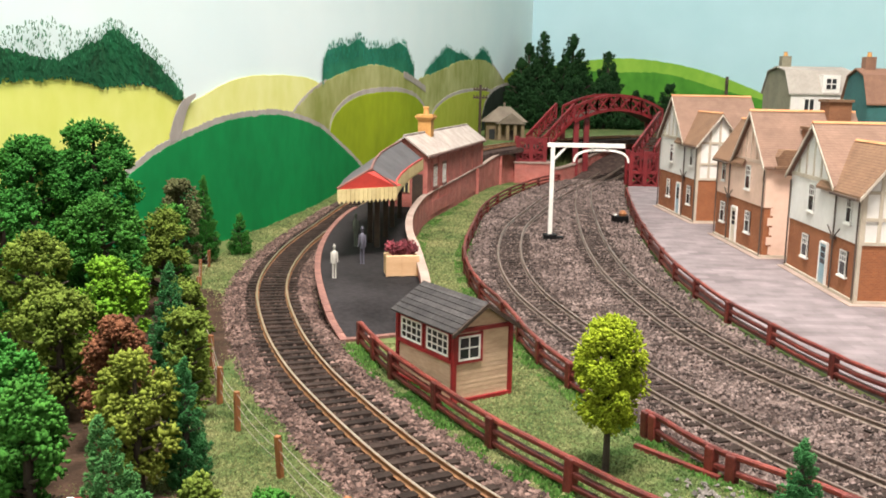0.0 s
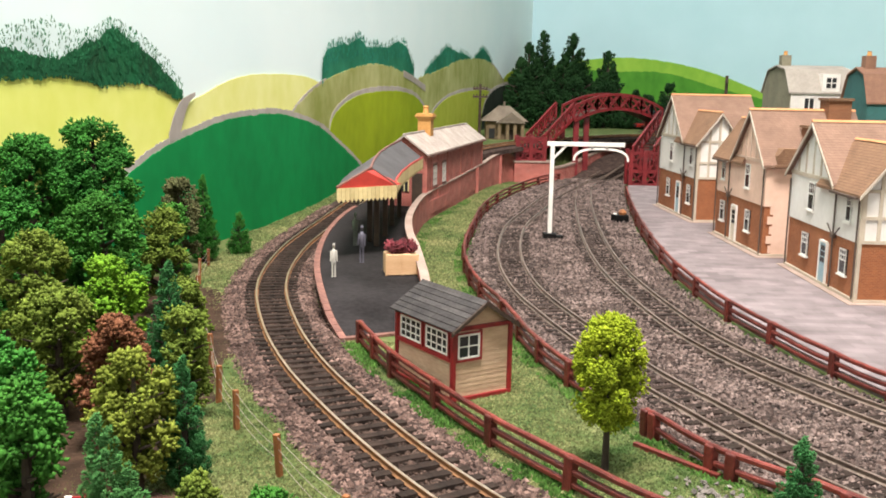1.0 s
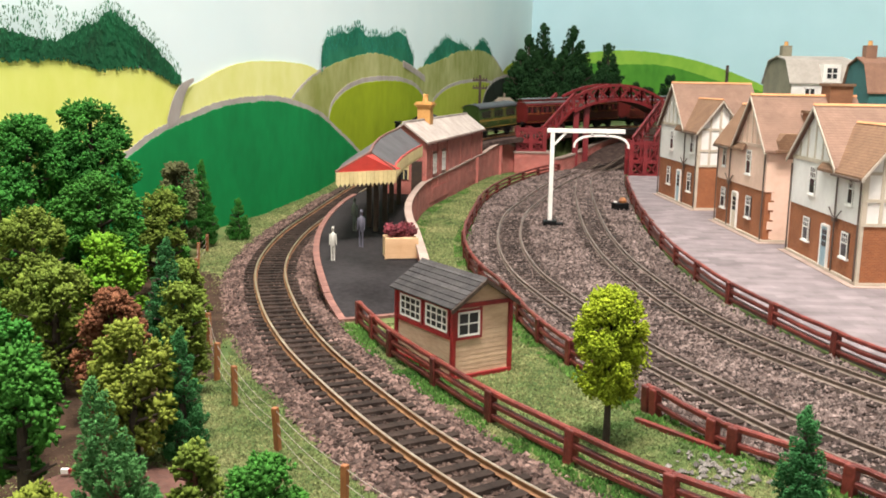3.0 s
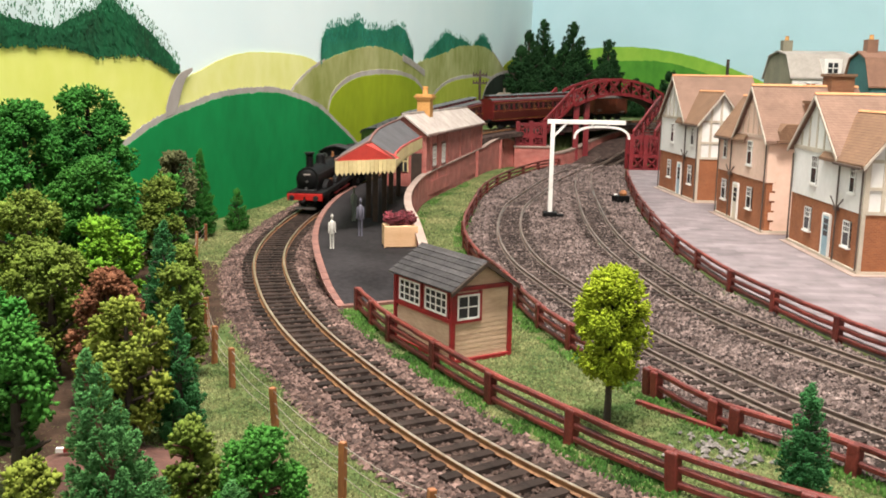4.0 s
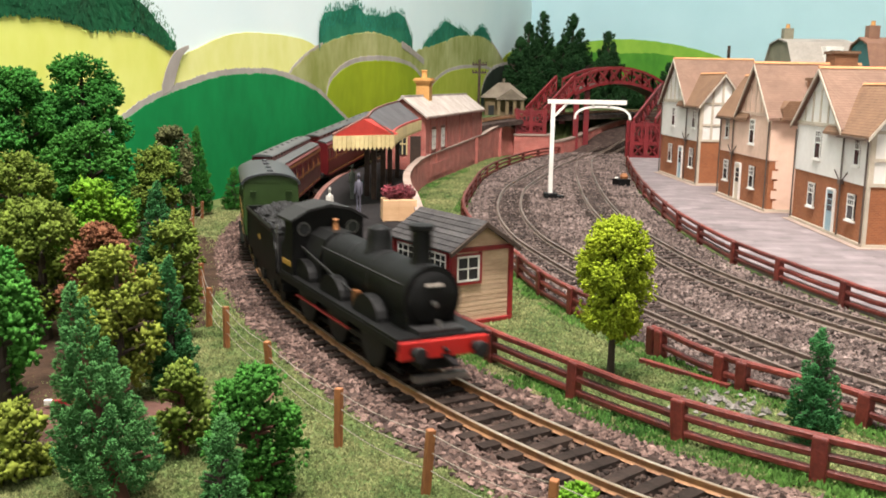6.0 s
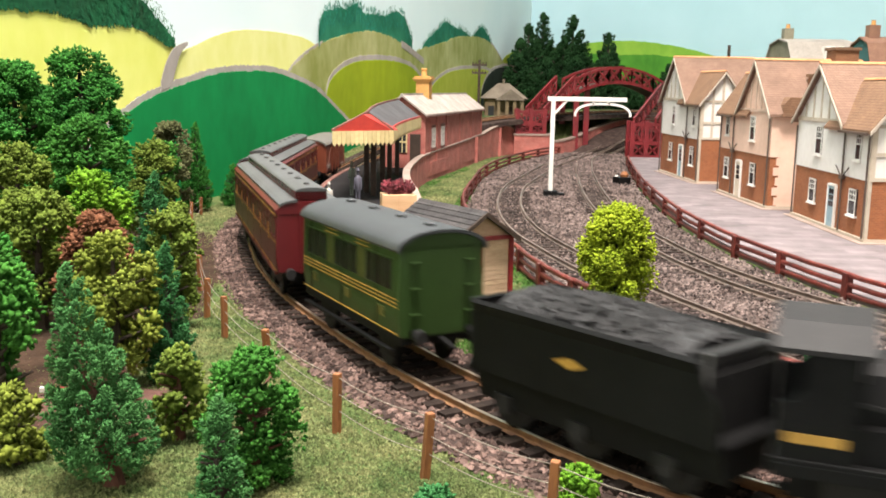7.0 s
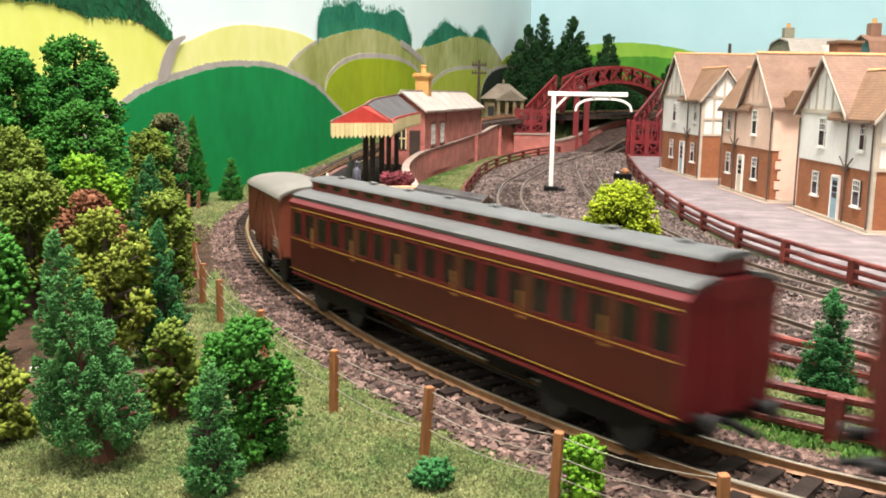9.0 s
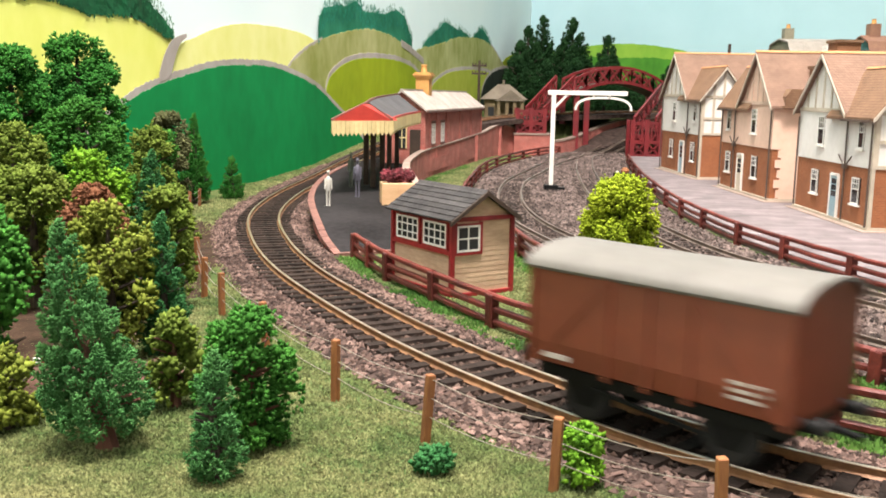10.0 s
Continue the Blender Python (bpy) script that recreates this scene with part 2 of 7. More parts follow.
# mural paints: streaky brushwork
for nm, c1, c2 in (("field", (0.76, 0.78, 0.24), (0.66, 0.70, 0.14)), ("pale", (0.77, 0.77, 0.33), (0.67, 0.68, 0.20)), ("olive", (0.45, 0.45, 0.21), (0.23, 0.26, 0.065)),
                   ("lime", (0.31, 0.39, 0.013), (0.215, 0.29, 0.009)), ("dark", (0.005, 0.24, 0.062), (0.004, 0.17, 0.043)), ("wood", (0.012, 0.15, 0.055), (0.02, 0.065, 0.03)),
                   ("teal", (0.035, 0.24, 0.14), (0.012, 0.13, 0.065)), ("dry", (0.45, 0.41, 0.39), (0.28, 0.255, 0.22)), ("woodlight", (0.05, 0.25, 0.115), (0.018, 0.13, 0.05)), ("tealdab", (0.03, 0.25, 0.17), (0.012, 0.14, 0.08)), ("wooddab", (0.012, 0.13, 0.05), (0.012, 0.07, 0.03)), ("limepale", (0.40, 0.44, 0.06), (0.28, 0.34, 0.03)), ("rock", (0.028, 0.04, 0.028), (0.012, 0.018, 0.012)),
                   ("hill", (0.09, 0.29, 0.032), (0.04, 0.17, 0.02)), ("hilltop", (0.26, 0.46, 0.06), (0.16, 0.35, 0.04))):
    M["mural_" + nm] = mat("mural_" + nm, c1, c2, k=0.5, rough=0.85, bump=0.2, stretch=(1.2, 1.2, 0.8), fine=6, spec=0.15, island=0.3 if nm in ("woodlight", "tealdab", "wooddab") else 0)
# model-tree foliage
for nm, c1, c2 in (("deep", (0.052, 0.20, 0.03), (0.019, 0.095, 0.016)), ("mid", (0.06, 0.19, 0.028), (0.022, 0.092, 0.014)), ("olive", (0.15, 0.20, 0.032), (0.062, 0.10, 0.016)),
                   ("grey", (0.130, 0.135, 0.060), (0.060, 0.070, 0.030)), ("lime", (0.31, 0.37, 0.024), (0.14, 0.20, 0.012)), ("bright", (0.16, 0.31, 0.022), (0.055, 0.15, 0.012)),
                   ("fir", (0.052, 0.175, 0.055), (0.018, 0.08, 0.025)), ("blue", (0.085, 0.215, 0.062), (0.026, 0.10, 0.029)), ("russet", (0.19, 0.082, 0.042), (0.085, 0.033, 0.018)),
                   ("bank", (0.022, 0.066, 0.02), (0.009, 0.03, 0.01)), ("gold", (0.20, 0.235, 0.036), (0.085, 0.115, 0.017))):
    M["leaf_" + nm] = mat("foliage_" + nm, c1, c2, k=1.0, rough=0.9, bump=0, island=0.2 if nm in ("blue", "fir") else 0.3, spec=0.1)


def glass(name, tint, rough=0.08):
    m, n, l = nodes_of(name)
    b = n["Principled BSDF"]
    b.inputs["Base Color"].default_value = (*tint, 1)
    b.inputs["Roughness"].default_value = rough
    return m


M["glaze"] = glass("dark_glazing", (0.03, 0.032, 0.034))
M["coachglaze"] = glass("coach_glazing", (0.016, 0.013, 0.011), 0.2)


# ---- building blocks, in plan units ----
class Geo:
    def __init__(self):
        self.v, self.f = [], []

    def add(self, verts, faces):
        o = len(self.v)
        self.v += [tuple(map(float, p)) for p in verts]
        self.f += [tuple(o + i for i in f) for f in faces]
        return self

    def box(self, x0, x1, y0, y1, z0, z1):
        v = [(x, y, z) for z in (z0, z1) for y in (y0, y1) for x in (x0, x1)]
        return self.add(v, [(0, 2, 3, 1), (4, 5, 7, 6), (0, 1, 5, 4), (2, 6, 7, 3), (0, 4, 6, 2), (1, 3, 7, 5)])

    def bar(self, p, q, w, h):
        """A squared bar from p to q, w wide and h high."""
        p, q = Vector(p), Vector(q)
        d = (q - p).normalized()
        side = d.cross(Vector((0, 0, 1)))
        side = side.normalized() if side.length > 1e-4 else Vector((1, 0, 0))
        up = side.cross(d)
        v = [e + side * a * w / 2 + up * b * h / 2 for e in (p, q) for a, b in ((-1, -1), (1, -1), (1, 1), (-1, 1))]
        return self.add(v, [(3, 2, 1, 0), (4, 5, 6, 7), (0, 1, 5, 4), (1, 2, 6, 5), (2, 3, 7, 6), (3, 0, 4, 7)])

    def tube(self, p, q, r0, r1=None, n=16):
        r1 = r0 if r1 is None else r1
        p, q = Vector(p), Vector(q)
        d = (q - p).normalized()
        a = d.orthogonal().normalized()
        b = d.cross(a)
        v = [e + (a * math.cos(k * 2 * math.pi / n) + b * math.sin(k * 2 * math.pi / n)) * r for e, r in ((p, r0), (q, r1)) for k in range(n)]
        return self.add(v, [(k, (k + 1) % n, n + (k + 1) % n, n + k) for k in range(n)] + [tuple(range(n))[::-1], tuple(range(n, 2 * n))])

    def turned(self, p, profile, n=16):
        """A lathe-turned upright form at p: profile of (radius, height)."""
        v, f = [], []
        for r, z in profile:
            v += [(p[0] + r * math.cos(k * 2 * math.pi / n), p[1] + r * math.sin(k * 2 * math.pi / n), p[2] + z) for k in range(n)]
        for i in range(len(profile) - 1):
            f += [(i * n + k, i * n + (k + 1) % n, (i + 1) * n + (k + 1) % n, (i + 1) * n + k) for k in range(n)]
        f += [tuple(range(n))[::-1], tuple(range((len(profile) - 1) * n, len(profile) * n))]
        return self.add(v, f)

    def prism(self, poly, a0, a1, axis="x"):
        """A closed outline carried along an axis. The outline's pairs are the other two axes in order."""
        n = len(poly)
        put = {"x": lambda a, p: (a, p[0], p[1]), "y": lambda a, p: (p[0], a, p[1]), "z": lambda a, p: (p[0], p[1], a)}[axis]
        v = [put(a, p) for a in (a0, a1) for p in poly]
        return self.add(v, [(k, (k + 1) % n, n + (k + 1) % n, n + k) for k in range(n)] + [tuple(range(n))[::-1], tuple(range(n, 2 * n))])

    def ribbon(self, line, profile):
        """A section (side, up) carried along a line of (x, y, z)."""
        line = np.asarray(line, float)
        t = np.gradient(line[:, :2], axis=0)
        t /= np.linalg.norm(t, axis=1)[:, None]
        n = len(profile)
        v = [(p[0] - d[1] * o, p[1] + d[0] * o, p[2] + u) for p, d in zip(line, t) for o, u in profile]
        f = [(i * n + k, i * n + (k + 1) % n, (i + 1) * n + (k + 1) % n, (i + 1) * n + k) for i in range(len(line) - 1) for k in range(n)]
        return self.add(v, f + [tuple(range(n))[::-1], tuple(range((len(line) - 1) * n, len(line) * n))])

    def stem(self, pts, radii, n=8):
        """One tapering round stem through the points."""
        v = [(p[0] + r * math.cos(k * 2 * math.pi / n), p[1] + r * math.sin(k * 2 * math.pi / n), p[2]) for p, r in zip(pts, radii) for k in range(n)]
        f = [(i * n + k, i * n + (k + 1) % n, (i + 1) * n + (k + 1) % n, (i + 1) * n + k) for i in range(len(pts) - 1) for k in range(n)]
        return self.add(v, f + [tuple(range(n))[::-1], tuple(range((len(pts) - 1) * n, len(pts) * n))])

    def mesh(self, name, material, smooth=False):
        me = bpy.data.meshes.new(name)
        me.from_pydata([(x * U, y * U, z * U) for x, y, z in self.v], [], self.f)
        me.validate()
        bm = bmesh.new()
        bm.from_mesh(me)
        bmesh.ops.recalc_face_normals(bm, faces=bm.faces) if len(self.f) < 60000 else None
        bm.to_mesh(me)
        bm.free()
        me.materials.append(material)
        if smooth:
            me.polygons.foreach_set("use_smooth", [True] * len(me.polygons))
            me.set_sharp_from_angle(angle=radians(40))
        return me


def raw_mesh(name, v, f, material):
    """A large joined mesh straight from arrays, with triangles or quads."""
    me = bpy.data.meshes.new(name)
    me.from_pydata((np.asarray(v) * U).tolist(), [], np.asarray(f).tolist())
    me.materials.append(material)
    return me


def thing(name, x, y, z, rz=0, label="", category="", group="", kind=""):
    ob = new(name)
    ob.empty_display_size = 0.005
    ob.matrix_world = pose(x * U, y * U, z * U, 0, 0, rz)
    return tagged(ob, label, category, group, kind)


def part(name, geo, material, parent=None, label="", smooth=False, bevel=0.0, kind=""):
    me = geo if isinstance(geo, bpy.types.Mesh) else geo.mesh(name, material, smooth)
    ob = new(name, me)
    if parent:
        ob.parent = parent
    if bevel:
        b = ob.modifiers.new("edges", "BEVEL")
        b.width, b.segments, b.limit_method = bevel * U, 2, "ANGLE"
    return tagged(ob, label, kind=kind)


def spline(points, n=24):
    """A centripetal curve through the points."""
    p = np.array(points, float)
    p = np.vstack([2 * p[0] - p[1], p, 2 * p[-1] - p[-2]])
    out = []
    for i in range(1, len(p) - 2):
        p0, p1, p2, p3 = p[i - 1:i + 3]
        d = [max(1e-6, np.linalg.norm(b - a) ** 0.5) for a, b in ((p0, p1), (p1, p2), (p2, p3))]
        m1 = ((p1 - p0) / d[0] - (p2 - p0) / (d[0] + d[1]) + (p2 - p1) / d[1]) * d[1]
        m2 = ((p2 - p1) / d[1] - (p3 - p1) / (d[1] + d[2]) + (p3 - p2) / d[2]) * d[1]
        for k in range(n):
            u = k / n
            out.append((2 * u ** 3 - 3 * u * u + 1) * p1 + (u ** 3 - 2 * u * u + u) * m1 + (3 * u * u - 2 * u ** 3) * p2 + (u ** 3 - u * u) * m2)
    out.append(p[-2])
    return np.array(out)


def shifted(line, o):
    t = np.gradient(line[:, :2], axis=0)
    t /= np.linalg.norm(t, axis=1)[:, None]
    r = line.copy()
    r[:, 0] -= t[:, 1] * o
    r[:, 1] += t[:, 0] * o
    return r


def lengths(line):
    return np.r_[0, np.cumsum(np.linalg.norm(np.diff(line[:, :2], axis=0), axis=1))]


def along(line, s, z=0.0, o=0.0):
    """The place at arc length s of a line, o to its left, and its heading in degrees."""
    ln = lengths(line)
    t = np.gradient(line[:, :2], axis=0)
    x, y, e = (float(np.interp(s, ln, line[:, k])) for k in range(3))
    a = math.atan2(float(np.interp(s, ln, t[:, 1])), float(np.interp(s, ln, t[:, 0])))
    return Vector((x - math.sin(a) * o, y + math.cos(a) * o, e + z)), math.degrees(a)


# the tracks' centre lines, from far to near: x, y, height
MAIN = shifted(spline([(150, 66, 4.1), (125, 90, 4.1), (106, 102, 4.1), (88, 108.5, 4.1), (70, 114, 4.1), (52, 117, 4.1), (38, 116.5, 4.1), (27, 114, 4.0), (18, 108.5, 4.0), (11.5, 103.6, 3.8),
                       (6.2, 99.0, 3.6), (1.55, 93.6, 3.2), (-1.95, 87.6, 2.7), (-4.9, 79.5, 1.85), (-7.5, 70, 0.85), (-8.95, 61.3, 0.2), (-9.6, 52.5, 0), (-8.99, 43, 0),
                       (-7.28, 35.5, 0), (-5.5, 30.2, 0), (-3.64, 26.05, 0), (-1.04, 21.15, 0), (1.36, 17.6, 0), (3.84, 14.75, 0), (5.9, 13.1, 0), (9, 11.6, 0),
                       (13, 10.6, 0), (18, 10.2, 0), (30, 10.4, 0), (45, 11.5, 0), (60, 13.5, 0), (75, 16.5, 0)]), 0.65)
LOOP = spline([(25, 107.6, 2.95), (18.7, 103.7, 1.55), (14.6, 98.5, 0.1), (11.6, 91.5, 0), (8.3, 81, 0), (6.1, 71.7, 0), (4.25, 63.3, 0), (3.37, 54.7, 0), (3.26, 48.1, 0), (3.68, 42.6, 0), (4.4, 38.7, 0), (5.25, 34.9, 0),
               (6.6, 29.8, 0), (7.72, 26.7, 0), (8.65, 24.3, 0), (9.6, 22.3, 0), (11.8, 18.8, 0), (15, 15.5, 0), (20, 13, 0)])
SIDING = spline([(25.5, 106.6, 2.75), (19.6, 103.0, 1.25), (15.9, 98.8, 0.1), (13.2, 93, 0), (11.1, 81, 0), (9.5, 66, 0), (8.65, 54.4, 0), (8.55, 46.9, 0), (8.95, 40.6, 0), (9.53, 35.8, 0), (10.6, 31.6, 0), (11.6, 29, 0),
                 (12.6, 26.8, 0), (15, 22.6, 0), (19, 17.5, 0)])
MAIN_S = lengths(MAIN)
MAIN_0 = MAIN_S[int(np.argmin(np.abs(MAIN[:, 1] - 52.1) + 99 * (MAIN[:, 0] > 0)))]

# ---- the setting ----
WALL_A, WALL_D = Vector((-15.8, 50)), Vector((28.3, 115)).normalized()
CORNER = Vector((12.5, 165))
WALL_E = Vector((WALL_D.y, -WALL_D.x))


def smooth_step(a, b, v):
    u = np.clip((v - a) / (b - a), 0, 1)
    return u * u * (3 - 2 * u)


def ground_height(x, y):
    """Flat near the camera, rising behind the station with the main line and to the terrace at the back."""
    x, y = np.asarray(x, float), np.asarray(y, float)
    rise = np.interp(y, [62, 71, 81, 89.5, 95.5, 100.5, 105, 117, 170], [0, 0.5, 1.6, 2.4, 2.9, 3.2, 3.4, 3.75, 3.9])
    line = np.interp(y, [60, 70, 80, 90, 96.5, 98], [-5.5, -4, -1.5, 2.5, 5.5, 6.5])
    shelf = np.interp(x, [6.5, 9.6, 12.6, 15.6, 19.5, 24, 40, 160], [98.0, 98.3, 101.0, 105.6, 109.0, 110.5, 111.0, 111.0])
    west = np.where(x < 6.5, smooth_step(0.0, 2.5, line - x) * (y < 98) + (y >= 98), smooth_step(0.5, 2.5, y - shelf))
    back = 3.2 * smooth_step(21.5, 27, x) * smooth_step(60, 85, y)
    dell = 1.3 * np.exp(-((x - 5.9) / 4.2) ** 2 - ((y - 118) / 5.0) ** 2)
    return np.maximum(rise * west, back) - dell


def build_setting():
    zc, zf = 130.0, -72.0
    corners = [WALL_A - WALL_D * 95, CORNER, CORNER + WALL_E * 190, WALL_A - WALL_D * 95 + WALL_E * 190]
    for i, name in enumerate(("wall_west", "wall_north", "wall_east", "wall_south")):
        a, b = corners[i], corners[(i + 1) % 4]
        out = Vector(((b - a).y, -(b - a).x)).normalized() * -4
        g = Geo().prism([a, b, b + out + (b - a).normalized() * 4, a + out - (b - a).normalized() * 4], zf, zc, "z")
        part(name, g, (M["skyl"], M["skyr"], M["roomwall"], M["roomwall"])[i], label=("pale painted sky on a room wall", "blue painted sky on a room wall", "plain white room wall", "plain white room wall")[i], kind="structure")
    poly = [tuple(c) for c in corners]
    tagged(part("ceiling", Geo().prism(poly, zc, zc + 4, "z"), M["roomwall"], label="plain white room ceiling"), kind="structure")
    tagged(part("floor", Geo().prism(poly, zf - 4, zf, "z"), M["roomfloor"], label="grey carpet floor of the room"), kind="structure")
    # the layout's scenic sheet
    cols = np.concatenate([np.arange(-40, -14, 2.0), np.arange(-14, 24, 0.5), np.arange(24, 160, 3.0)])
    rows = 150
    v, f = [], []
    for x in cols:
        lo = 12.9
        if x > -6:
            lo = float(np.interp(x, [-6, -1, 3, 6, 9, 14, 20, 30, 45, 60, 75, 160], [12.9, 12.6, 11.9, 10.6, 9.2, 8.2, 7.7, 7.8, 8.9, 10.9, 13.5, 30]))
        west = 50 + (x + 15.8) / 0.246 - 1
        hi = min(west if x < 12 else 1e9, 165 - 0.246 * (x - 12.5) - 0.5)
        hi = max(hi, lo + 1)
        u = (np.arange(rows) / (rows - 1)) ** 1.4
        y = lo + (hi - lo) * u
        z = ground_height(np.full(rows, x), y) + 0.05 * np.array([noise.noise((x * 0.5, yy * 0.5, 0)) for yy in y])
        v += [(x, yy, zz) for yy, zz in zip(y, z)]
    n = len(cols)
    f = [(i * rows + j, (i + 1) * rows + j, (i + 1) * rows + j + 1, i * rows + j + 1) for i in range(n - 1) for j in range(rows - 1)]
    o = len(v)
    v += [(v[i * rows][0], v[i * rows][1], -3.0) for i in range(n)]
    me = raw_mesh("ground", v, f, M["grass"])
    me.polygons.foreach_set("use_smooth", [True] * len(me.polygons))
    tagged(new("ground", me), "flocked green scenic ground of a model railway", kind="structure")
    fascia = Geo().ribbon([(v[i * rows][0], v[i * rows][1] - 0.25, -1.6) for i in range(n)], [(-0.12, -2.4), (0.12, -2.4), (0.12, 1.52), (-0.12, 1.52)])
    part("trim", fascia, M["board"], label="dark green edge board of the layout", kind="structure")


build_setting()

# yard and paving: edges as x at given y
YARD_L = spline([(13, 14.5, 0), (10.6, 17.3, 0), (8.76, 20.0, 0), (6.9, 22.1, 0), (5.74, 24.7, 0), (3.94, 29.0, 0), (3.1, 32, 0), (2.2, 37.6, 0), (1.36, 41.6, 0), (0.8, 46.5, 0), (0.71, 52, 0), (1.22, 59.3, 0), (2.48, 71.5, 0), (5.08, 83, 0), (9, 94, 0), (11.5, 98.3, 0), (12.8, 99.9, 0.5), (15.8, 104.3, 2.0), (19.6, 108.3, 3.0)])
YARD_R = spline([(21, 18, 0), (17.5, 22.5, 0), (15.2, 25.5, 0), (13.7, 28.2, 0), (12.9, 31, 0), (12.2, 34.6, 0), (11.6, 38.5, 0), (11.4, 43, 0), (11.35, 47, 0), (11.55, 51, 0), (11.95, 56.5, 0), (12.9, 66, 0), (15.3, 84, 0), (16.8, 93, 0), (18.2, 100.3, 0), (20.5, 102.6, 1.0), (24, 105, 2.2), (28, 106, 3.0)])


def build_yard():
    n = 120
    a, b = YARD_L[np.linspace(0, len(YARD_L) - 1, n).astype(int)], YARD_R[np.linspace(0, len(YARD_R) - 1, n).astype(int)]
    v, f, m = [], [], 14
    for p, q in zip(a, b):
        for k in range(m):
            u = k / (m - 1)
            x, y = p[0] + (q[0] - p[0]) * u, p[1] + (q[1] - p[1]) * u
            v.append((x, y, p[2] + (q[2] - p[2]) * u + (0.07 if 0 < k < m - 1 else -0.05) + 0.03 * noise.noise((x * 2, y * 2, 3))))
    f = [(i * m + k, i * m + k + 1, (i + 1) * m + k + 1, (i + 1) * m + k) for i in range(n - 1) for k in range(m - 1)]
    tagged(new("yard_ballast", raw_mesh("yard_ballast", v, f, M["ballast"])), "mauve grey ballast of the goods yard", kind="structure")
    # paving in front of the cottages, a thick pale card
    edge = [(p[0] + 0.25, p[1]) for p in YARD_R[20::8] if p[1] < 93]
    g = Geo().prism(edge + [(24.5, 93), (24.5, 18)], -0.1, 0.3, "z")
    part("pavement", g, M["paving"], label="mottled pale pink paving card before the cottages", kind="structure")


build_yard()


# ---- tracks ----
def build_track(line, s0, s1, label, bed, bright, nearest):
    """Ballast bed, two rails with bright heads, and sleepers as pieces."""
    ln = lengths(line)
    pick = np.linspace(s0, s1, int((s1 - s0) / 0.6))
    path = np.column_stack([np.interp(pick, ln, line[:, k]) for k in range(3)])
    track = thing("railway_track", 0, 0, 0, label=label, category="track", kind="structure")
    if bed:
        part("ballast_bed", Geo().ribbon(path, [(-2.0, -0.4), (-1.95, 0.02), (-1.45, 0.12), (-1.25, 0.13), (-0.8, 0.09), (0.8, 0.09), (1.25, 0.13), (1.45, 0.12), (1.95, 0.02), (2.0, -0.4)]), M["ballast"], track, "mauve grey ballast bed")
    top = 0.35 if bed else 0.28
    for o in (-0.655, 0.655):
        side = shifted(path, o)
        rail = part("rail", Geo().ribbon(side, [(-0.085, top - 0.16), (0.085, top - 0.16), (0.03, top - 0.12), (0.03, top - 0.045), (0.045, top - 0.03), (0.045, top - 0.008), (-0.045, top - 0.008), (-0.045, top - 0.03), (-0.03, top - 0.045), (-0.03, top - 0.12)]),
                    M["rail"] if bright else M["railgrey"], track)
        part("rail_head", Geo().ribbon(side, [(-0.04, top - 0.012), (0.04, top - 0.012), (0.034, top), (-0.034, top)]), M["railhead"] if bright else M["railgrey"], rail, "bright worn rail head")
    wood = Geo().prism([(-0.16, 0), (0.16, 0), (0.14, 0.12), (-0.14, 0.12)], -1.16, 1.16, "y").mesh("sleeper", M["sleeper"])
    rest_v, rest_f = [], []
    rnd = random.Random(5)
    for s in np.arange(s0 + 0.3, s1, 0.62):
        p, a = along(line, s, top - (0.265 if bed else 0.275) + rnd.uniform(-0.012, 0.012))
        a += rnd.uniform(-1.5, 1.5)
        if nearest(p):
            ob = part("sleeper", wood, None, track)
            ob.matrix_basis = pose(p.x * U, p.y * U, p.z * U, 0, 0, a)
        else:
            m, o = pose(p.x, p.y, p.z, 0, 0, a), len(rest_v)
            rest_v += [tuple(m @ Vector((x, y, z))) for x in (-0.15, 0.15) for y in (-1.2, 1.2) for z in (0, 0.12)]
            rest_f += [tuple(o + i for i in q) for q in ((0, 1, 3, 2), (4, 6, 7, 5), (0, 4, 5, 1), (2, 3, 7, 6), (1, 5, 7, 3))]
    if rest_v:
        part("far_sleepers", raw_mesh("far_sleepers", rest_v, rest_f, M["sleeper"]), None, track, kind="stuff")
    return track


# ---- fences ----
def rail_fence(line, spots, label, height=0.95, rails=3, post_w=0.3, tilt=0.0, z0=0.0):
    """Squared posts with rails of their own between each two."""
    fence = thing("fence", 0, 0, 0, label=label, category="fence")
    rnd = random.Random(len(spots))
    tops = []
    for s in spots:
        p, a = along(line, s, z0)
        part("post", Geo().prism([(-post_w / 2, -0.13), (post_w / 2, -0.13), (post_w / 2, 0.13), (-post_w / 2, 0.13)], 0, height + 0.06, "z"), M["fence"], fence, bevel=0.04).matrix_basis = \
            pose(p.x * U, p.y * U, (p.z - 0.1) * U, rnd.uniform(-2, 2), tilt + rnd.uniform(-2, 2), a)
        tops.append(p)
    for i in range(len(spots) - 1):
        mid = [along(line, spots[i] + (spots[i + 1] - spots[i]) * u, z0)[0] for u in (0, 0.25, 0.5, 0.75, 1.0)]
        for k in range(rails):
            h = height * (0.9 - 0.335 * k * 3 / rails)
            run = np.array([(p.x, p.y, p.z + h + rnd.uniform(-0.015, 0.015)) for p in mid])
            part("rail", Geo().ribbon(run, [(-0.075, -0.04), (-0.04, -0.078), (0.04, -0.078), (0.075, -0.04), (0.075, 0.04), (0.04, 0.078), (-0.04, 0.078), (-0.075, 0.04)]), M["fence"], fence)
    return fence


